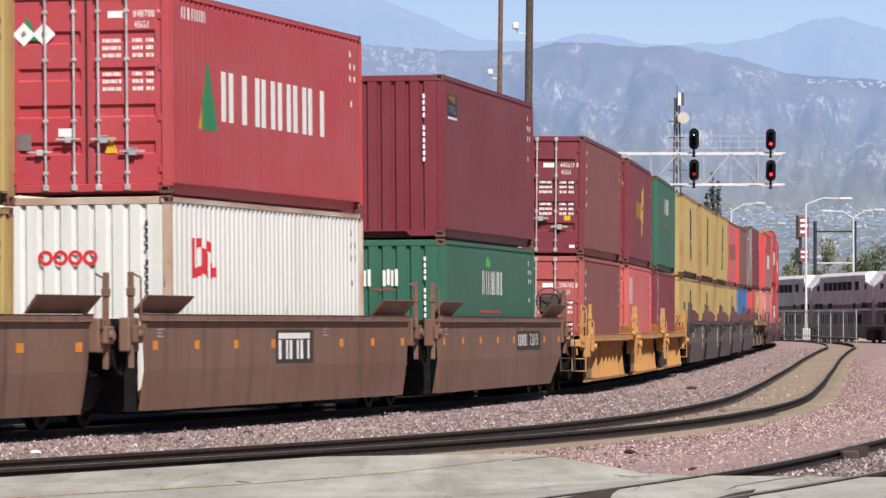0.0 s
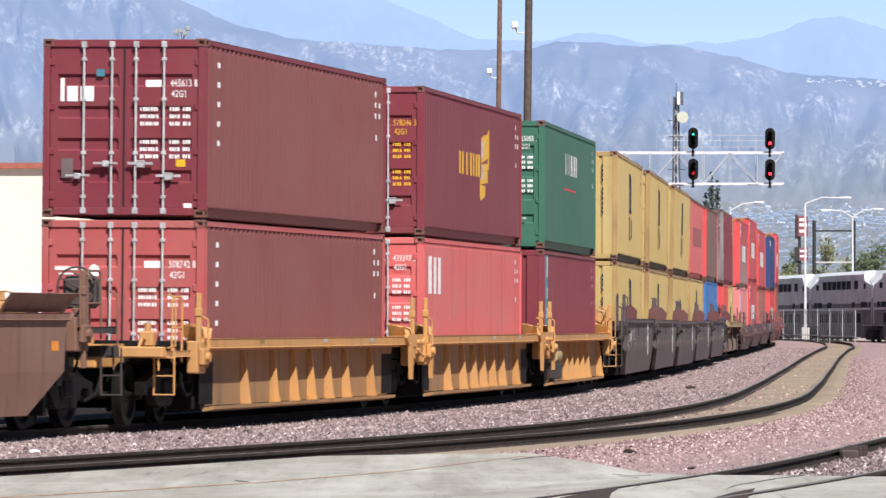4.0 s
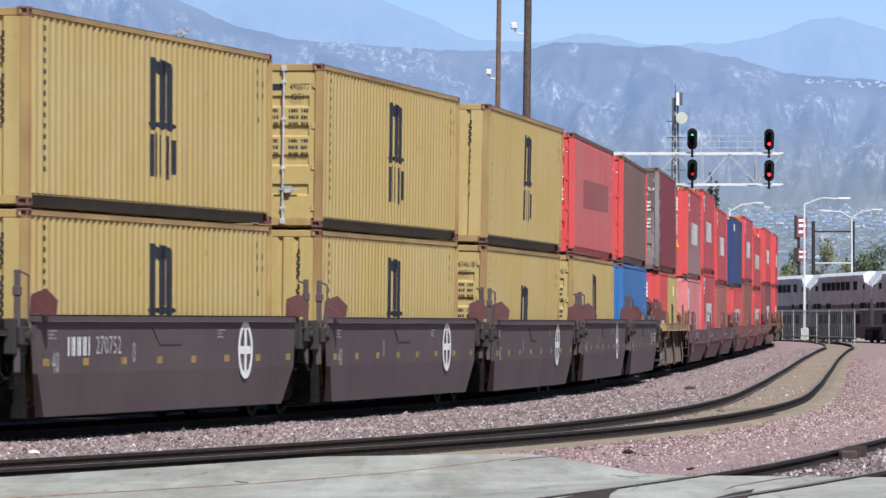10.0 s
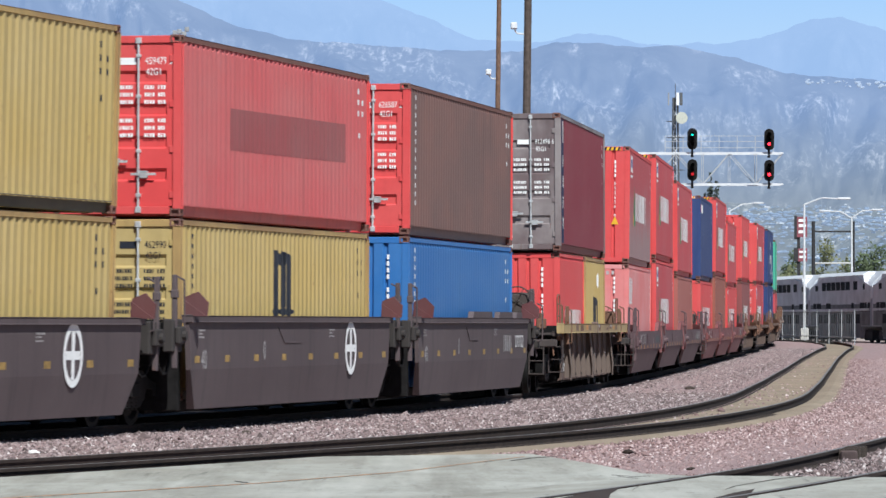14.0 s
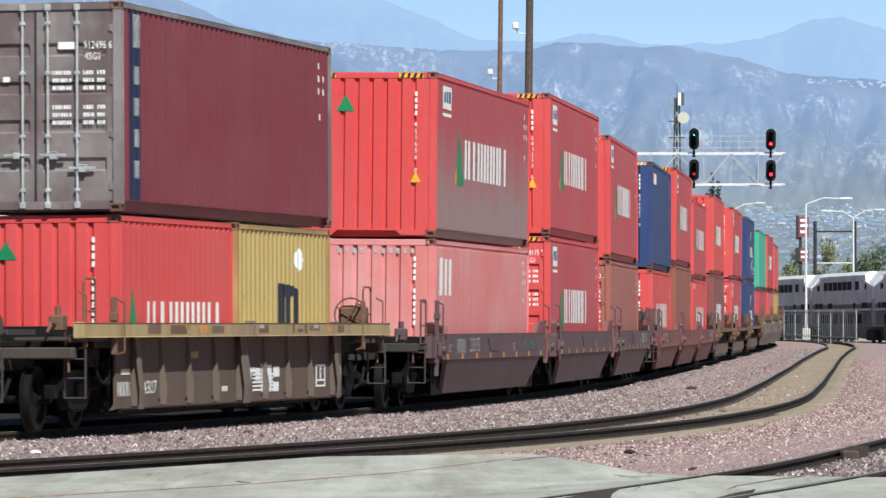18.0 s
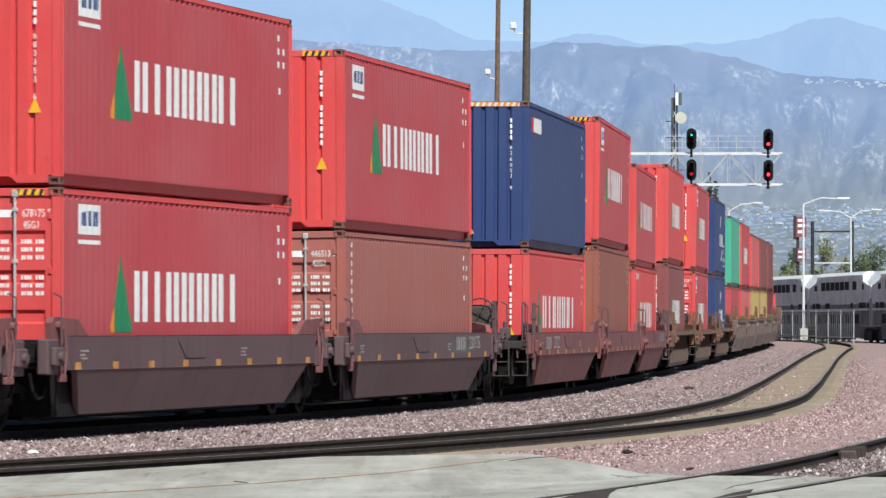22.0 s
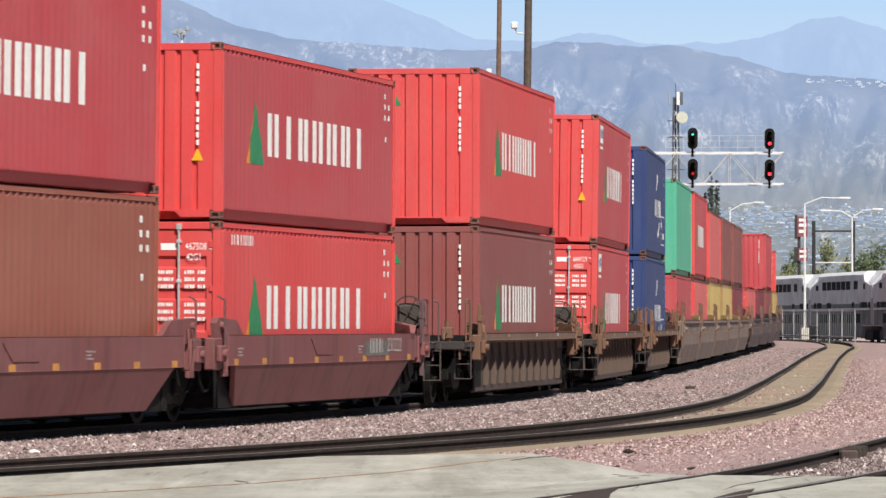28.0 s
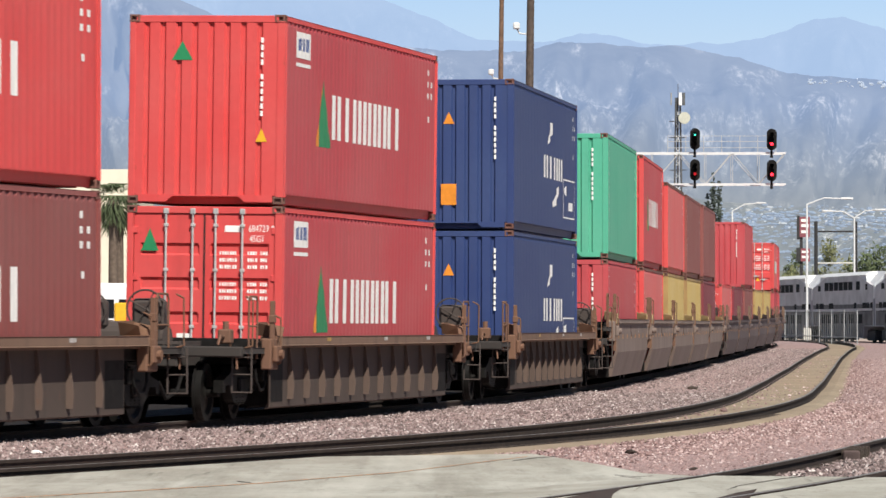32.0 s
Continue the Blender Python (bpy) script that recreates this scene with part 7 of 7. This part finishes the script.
STUCCO = plain("cream_stucco", (0.72, 0.66, 0.54), 0.9, 0, 0.06, 1.0)
ROOF_R = plain("red_tile_roof", (0.32, 0.10, 0.07), 0.8, 0, 0.2, 3.0)
FENCE = plain("dark_grey_fence_steel", (0.10, 0.105, 0.11), 0.6, 0.2, 0.2)
FENCE_L = plain("grey_fence_post_steel", (0.30, 0.31, 0.32), 0.6, 0.1, 0.15)
SIGN_R = plain("red_sign_face", (0.23, 0.07, 0.085), 0.5, 0, 0.08)
CEMENT = plain("pale_cement", (0.55, 0.54, 0.51), 0.9, 0, 0.1, 2.0)


def leaf_cloud(rng, centre, radii, count, size):
    """Many small leaves round a crown's clumps."""
    V, Q = [], []
    clumps = [Vector((rng.gauss(0, 0.45), rng.gauss(0, 0.45), rng.gauss(0, 0.45))) for _ in range(9)]
    for i in range(count):
        c = rng.choice(clumps)
        d = Vector((rng.gauss(0, 1), rng.gauss(0, 1), rng.gauss(0, 1))).normalized() * rng.uniform(0.15, 0.5)
        p = Vector(centre) + Vector((a * b for a, b in zip(c + d, radii)))
        u = Vector((rng.gauss(0, 1), rng.gauss(0, 1), rng.gauss(0, 1))).normalized()
        v = u.orthogonal().normalized()
        k = size * rng.uniform(0.6, 1.4)
        n = len(V)
        V += [p - u * k, p + v * k * 0.5, p + u * k, p - v * k * 0.5]
        Q.append((n, n + 1, n + 2, n + 3))
    me = bpy.data.meshes.new("crown")
    me.from_pydata(V, [], Q)
    return me


def tree(px, y, top_px, base_z, width, mat, seed, label, low=0.25):
    rng = random.Random(seed)
    p = spot(px, top_px, y)
    g = new("tree")
    tagged(g, label, "tree")
    h = p.z - base_z
    bm = bmesh.new()
    rod(bm, (p.x, y, base_z - 0.2), (p.x + 0.1, y, base_z + h * 0.6), 0.05 * h ** 0.7 + 0.05, 8)
    for i in range(5):
        a = rng.uniform(0, 6.3)
        z = base_z + h * rng.uniform(0.3, 0.5)
        rod(bm, (p.x, y, z), (p.x + math.cos(a) * width * 0.3, y + math.sin(a) * width * 0.3, z + h * 0.25), 0.05, 5)
    part("trunk", bm, BARK, g)
    me = leaf_cloud(rng, (p.x, y, base_z + h * (0.5 + low / 2)), (width / 2, width / 2, h * (0.5 - low / 2)), 1500, 0.26 if mat is LEAF_D else 0.16)
    put("crown", me, mat, g, None, "leafy crown")


for px, y, tp, w, mat, sd in ((1530, 420, 428, 3.6, LEAF, 1), (1562, 420, 436, 3.2, LEAF, 2), (1386, 425, 452, 3.4, LEAF_Y, 3), (1404, 430, 462, 2.6, LEAF, 4), (1465, 430, 452, 3.0, LEAF_Y, 5), (1490, 428, 458, 3.4, LEAF_Y, 6)):
    tree(px, y, tp, 0.4, w, mat, sd, "dusty green tree behind the coaches")
for px, tp, w, sd in ((1257, 334, 1.3, 7), (1250, 352, 1.2, 8), (1266, 350, 1.3, 9)):
    tree(px, 520, tp, 0.4, w, LEAF_D, sd, "slim dark conifer behind the train", 0.1)


def street_lamp(px, top_px, y, arms, base_z, label, box_px=None):
    g = new("street_lamp")
    tagged(g, label, "street lamp")
    p = spot(px, top_px, y)
    post_line("post", (p.x, y, base_z), (p.x, y, p.z), 0.10, 0.06, PALE, g)
    for dx, dz in arms:
        q = Vector((p.x + dx * y / F, y, p.z - dz * y / F))
        bm = bmesh.new()
        m = (Vector((p.x, y, p.z)) + q) / 2 + Vector((0, 0, 0.25))
        bent(bm, [(p.x, y, p.z), m, q], 0.045, 6)
        arm = part("arm", bm, PALE, g)
        bm = bmesh.new()
        sg = math.copysign(1, dx)
        box(bm, *sorted((q.x - sg * 0.1, q.x + sg * 0.75)), y - 0.14, y + 0.14, q.z - 0.05, q.z + 0.09, 0.03)
        part("lamp_head", bm, PALE, arm)
    if box_px:
        bm = bmesh.new()
        c = spot(box_px, 590, y)
        box(bm, p.x - 0.27, p.x + 0.27, y - 0.3, y + 0.3, base_z, base_z + 0.8, 0.03)
        part("footing", bm, CEMENT, g, "pale cement footing")


street_lamp(1425, 362, 345, ((62, -10),), 0.42, "white street lamp with a long arm on a cement footing", 1425)
street_lamp(1509, 386, 400, ((-40, -12), (38, -14)), 0.3, "grey street lamp with two arms", None)
street_lamp(1293, 374, 420, ((44, -14),), 0.3, "grey street lamp with one arm", None)


def crossing_sign():
    g = new("roadside_sign")
    tagged(g, "red and white roadside sign on a dark post", "sign")
    Y = 410
    k = Y / F
    p = spot(1415, 385, Y)
    bm = bmesh.new()
    box(bm, p.x - 0.12, p.x + 0.12, Y, Y + 0.2, 0.3, p.z)
    part("post", bm, UNDER, g)
    for name, x0, x1, y0, y1, mat in (("panel", 1412, 1430, 384, 420, SIGN_R), ("side_panel", 1407, 1412, 382, 424, UNDER), ("panel", 1414, 1430, 440, 463, SIGN_R), ("side_panel", 1406, 1414, 439, 463, UNDER)):
        a, b = spot(x0, y0, Y), spot(x1, y1, Y)
        bm = bmesh.new()
        box(bm, a.x, b.x, Y - 0.16, Y - 0.02, b.z, a.z)
        part(name, bm, mat, g)
    for x0, x1, y0, y1 in ((1415, 1427, 388, 393), (1415, 1428, 397, 402), (1415, 1426, 408, 413), (1416, 1428, 444, 448), (1416, 1428, 453, 457)):
        a, b = spot(x0, y0, Y - 0.2), spot(x1, y1, Y - 0.2)
        bm = bmesh.new()
        box(bm, a.x, b.x, Y - 0.18, Y - 0.165, b.z, a.z)
        part("lettering_bar", bm, MARK_W, g)


crossing_sign()


def cantilever():
    g = new("crossing_cantilever")
    tagged(g, "dark crossing signal mast with a long cantilever arm", "crossing signal")
    Y = 405
    a = spot(1441, 392, Y)
    b = spot(1510, 410, Y)
    post_line("mast", (a.x, Y, 0.3), (a.x, Y, a.z), 0.16, 0.14, UNDER, g)
    post_line("mast", (b.x + 0.1, Y, 0.3), (b.x + 0.1, Y, b.z + 0.8), 0.1, 0.1, UNDER, g)
    bm = bmesh.new()
    rod(bm, (a.x, Y, b.z), (b.x, Y, b.z), 0.07, 8)
    part("arm", bm, UNDER, g)
    c = spot(1440, 466, Y)
    d = spot(1508, 466, Y)
    bm = bmesh.new()
    rod(bm, (c.x, Y, c.z), (d.x, Y, d.z), 0.06, 8)
    part("lower_bar", bm, CEMENT, g)


cantilever()


def fence():
    g = new("picket_fence")
    tagged(g, "dark steel picket fence beside the standing train", "fence")
    a, b = spot(1386, 552, 351), spot(1514, 552, 318)
    for i in range(37):
        t = i / 36
        big = i % 6 == 0
        x, y, top = a.x + (b.x - a.x) * t, 351 - 33 * t, a.z + (b.z - a.z) * t
        bm = bmesh.new()
        r = 0.035 if big else 0.016
        box(bm, x - r, x + r, y - r, y + r, 0.1, top + (0.12 if big else 0.0))
        part("post" if big else "picket", bm, FENCE_L if big else FENCE, g)
    for z in (0.0, -1.6):
        bm = bmesh.new()
        rod(bm, (a.x, a.y, a.z + z), (b.x, b.y, b.z + z), 0.028, 6)
        part("rail_bar", bm, FENCE_L, g)


fence()


def radio_mast():
    g = new("radio_mast")
    tagged(g, "grey lattice radio mast with panel antennas and a dish", "radio mast")
    Y = 520
    p = spot(1197, 152, Y)
    k = Y / F
    for dx, dy in ((-0.35, 0), (0.35, 0), (0, 0.6)):
        post_line("leg", (p.x + dx * 1.6, Y + dy * 2, 0.3), (p.x + dx * 0.6, Y + dy, p.z - 1.2), 0.09, 0.10, FENCE, g)
    for i in range(14):
        z = 6 + i * (p.z - 8) / 14
        bm = bmesh.new()
        w = 0.8 - 0.045 * i
        rod(bm, (p.x - w, Y, z), (p.x + w, Y, z + 0.9), 0.03, 5)
        rod(bm, (p.x + w, Y, z), (p.x - w, Y, z + 0.9), 0.03, 5)
        part("lattice", bm, PALE, g)
    post_line("spike", (p.x, Y, p.z - 2), (p.x, Y, p.z + 0.2), 0.05, 0.03, FENCE, g)
    for dx, mat in ((-13, FENCE_L), (3, COACH_W), (9, FENCE)):
        a = spot(1198 + dx, 164, Y - 0.5)
        bm = bmesh.new()
        r = 0.07 if dx < 0 else 0.15
        box(bm, a.x - r, a.x + r, Y - 0.6, Y - 0.4, a.z - 1.3, a.z, 0.03)
        part("antenna_panel", bm, mat, g, "upright antenna panel")
    c = spot(1208, 209, Y - 0.6)
    bm = bmesh.new()
    rod(bm, (c.x, Y - 0.9, c.z), (c.x, Y - 0.5, c.z), 0.6, 24)
    part("dish", bm, plain("cream_dish_cover", (0.48, 0.49, 0.42), 0.8, 0, 0.1), g, "round cream dish cover")
    bm = bmesh.new()
    for z in np.linspace(spot(0, 330, Y).z, spot(0, 215, Y).z, 5):
        ring(bm, (p.x, Y, z), (0, 0, 1), 0.9, 0.03, 8)
    part("platform", bm, FENCE, g)


radio_mast()


def pole_lamps():
    g = new("flood_light_mast")
    tagged(g, "slim mast with a cluster of pale flood lamps", "lamp")
    y = 230
    p = spot(322, 72, y)
    post_line("mast", (p.x, y, 0.0), (p.x, y, p.z), 0.12, 0.07, PALE, g)
    for dx, dz in ((-11, 14), (-3, 16), (5, 12), (10, 20)):
        q = spot(322 + dx, 72 - dz, y)
        bm = bmesh.new()
        box(bm, q.x - 0.1, q.x + 0.1, y - 0.2, y, q.z - 0.1, q.z + 0.1, 0.02)
        rod(bm, (q.x, y, q.z), (p.x, y, p.z - 0.1), 0.02, 5)
        part("lamp_housing", bm, FENCE_L, g)


pole_lamps()


def depot_building():
    g = new("depot_building")
    tagged(g, "long cream stucco building with a red tiled roof edge", "building")
    y = 235
    a, b = spot(-260, 300, y), spot(238, 300, y)
    bm = bmesh.new()
    box(bm, a.x, b.x, y, y + 14, -0.1, a.z)
    part("wall", bm, STUCCO, g)
    bm = bmesh.new()
    prism(bm, [(y - 0.3, a.z), (y - 0.3, a.z + 0.22), (y + 7, a.z + 0.5), (y + 14.3, a.z + 0.22), (y + 14.3, a.z)], "x", a.x - 0.2, spot(140, 0, y).x)
    part("roof", bm, ROOF_R, g)
    for i in range(9):
        x = a.x + 1.0 + i * 1.5
        if x > b.x - 0.6:
            break
        w = bmesh.new()
        box(w, x - 0.45, x + 0.45, y - 0.02, y + 0.02, 1.2, 2.6)
        part("window", w, GLASS, g)


depot_building()


def palm(px, y, top_px, seed):
    rng = random.Random(seed)
    p = spot(px, top_px, y)
    g = new("palm_tree")
    tagged(g, "tall fan palm with drooping dry fronds", "palm tree")
    post_line("trunk", (p.x, y, -0.1), (p.x, y, p.z), 0.22, 0.16, BARK, g)
    bm = bmesh.new()
    for i in range(60):
        a, e = rng.uniform(0, 6.3), rng.uniform(-1.2, 1.1)
        d = Vector((math.cos(a) * math.cos(e), math.sin(a) * math.cos(e), math.sin(e)))
        side = d.cross(Vector((0, 0, 1))).normalized()
        o = Vector((p.x, y, p.z))
        for k in range(6):
            f = (k - 2.5) * 0.16
            tip = o + d * 0.95 + side * f * 1.8 - Vector((0, 0, 0.25 + abs(f) * 0.3))
            bm.faces.new([bm.verts.new(v) for v in (o + d * 0.35, o + d * 0.7 + side * (f - 0.04), tip, o + d * 0.7 + side * (f + 0.04))])
    part("crown", bm, LEAF, g, "fan-shaped fronds")


palm(197, 205, 352, 3)
palm(208, 212, 372, 4)


def parked_bus(px, y, seed):
    g = new("parked_bus")
    tagged(g, "white bus with dark windows parked beyond the tracks", "bus")
    p = spot(px, 500, y)
    bm = bmesh.new()
    box(bm, p.x - 5.5, p.x + 0.6, y, y + 2.4, 0.35, 3.0, 0.15)
    part("body", bm, COACH_W, g)
    for i in range(6):
        bm = bmesh.new()
        x = p.x - 5.0 + i * 0.92
        box(bm, x, x + 0.75, y - 0.02, y + 0.02, 1.7, 2.4, 0.01)
        part("window", bm, GLASS, g)
    for x in (p.x - 4.4, p.x - 0.6):
        bm = bmesh.new()
        rod(bm, (x, y - 0.03, 0.35), (x, y + 0.25, 0.35), 0.45, 16)
        part("wheel", bm, RUBBER, g)


parked_bus(226, 190, 1)
g = new("yellow_barrier")
tagged(g, "bright yellow barrier block beyond the tracks", "barrier")
p = spot(211, 548, 150)
bm = bmesh.new()
box(bm, p.x - 0.2, p.x + 0.2, 150, 150.4, -0.1, p.z + 0.2, 0.04)
part("block", bm, MARK_Y, g)


# ---------------------------------------------------------------- motion of the train
SPEED = ((0, 9.851), (4, 9.788), (6, 9.734), (8, 9.676), (12, 9.637), (16, 9.707), (18, 9.701), (20, 9.659), (24, 9.74), (25, 9.746), (28, 9.672), (32, 9.666))
# how far the wells lean on their springs, in degrees to the right
LEANS = {6.11: -0.53, 25.36: -0.43, 47.01: 0.55, 62.45: 0.17, 78.12: 0.2, 97.28: 0.1, 112.37: 0.64, 127.35: 1.44, 142.73: 0.16, 157.97: 0.34, 178.63: -0.24, 199.04: 0.54, 230.35: -0.25, 250.1: 0.19, 265.3: 0.64, 280.63: 0.27, 322.72: 0.79, 344.16: 0.15}
_t = np.arange(0, 32.001, 1 / 30)
_v = np.interp(_t, [a for a, b in SPEED], [b for a, b in SPEED])
GONE = np.concatenate([[0], np.cumsum((_v[1:] + _v[:-1]) / 60)])


def gone(t):
    return float(np.interp(t, _t, GONE))


def lean_of(s):
    return next((a for k, a in LEANS.items() if abs(k - s) < 4), 0.0)


def motions():
    for ob, s in WAGONS:
        ob.scale = (NEARER,) * 3
        walk(ob, [(t, line_pose(s - gone(t), 0.0, lean_of(s))) for t in range(33)])
    for ob, s, base in CONTAINERS:
        walk(ob, [(t, line_pose(s - gone(t), base, lean_of(s))) for t in range(33)])
    # the wheels roll without slipping; those at one place of their wagon share one action
    rolled = {}
    for w, x in WHEELSETS:
        key = tuple(round(v, 3) for v in w.matrix_basis.translation)
        if key not in rolled:
            rolled[key] = w
            walk(w, [(k / 15, w.matrix_basis @ pose(0, 0, 0, 0, -math.degrees(gone(k / 15) / 0.44) % 360, 0)) for k in range(481)])
        else:
            w.rotation_mode = "QUATERNION"
            w.animation_data_create().action = rolled[key].animation_data.action
            w.animation_data.action_slot = rolled[key].animation_data.action_slot


motions()
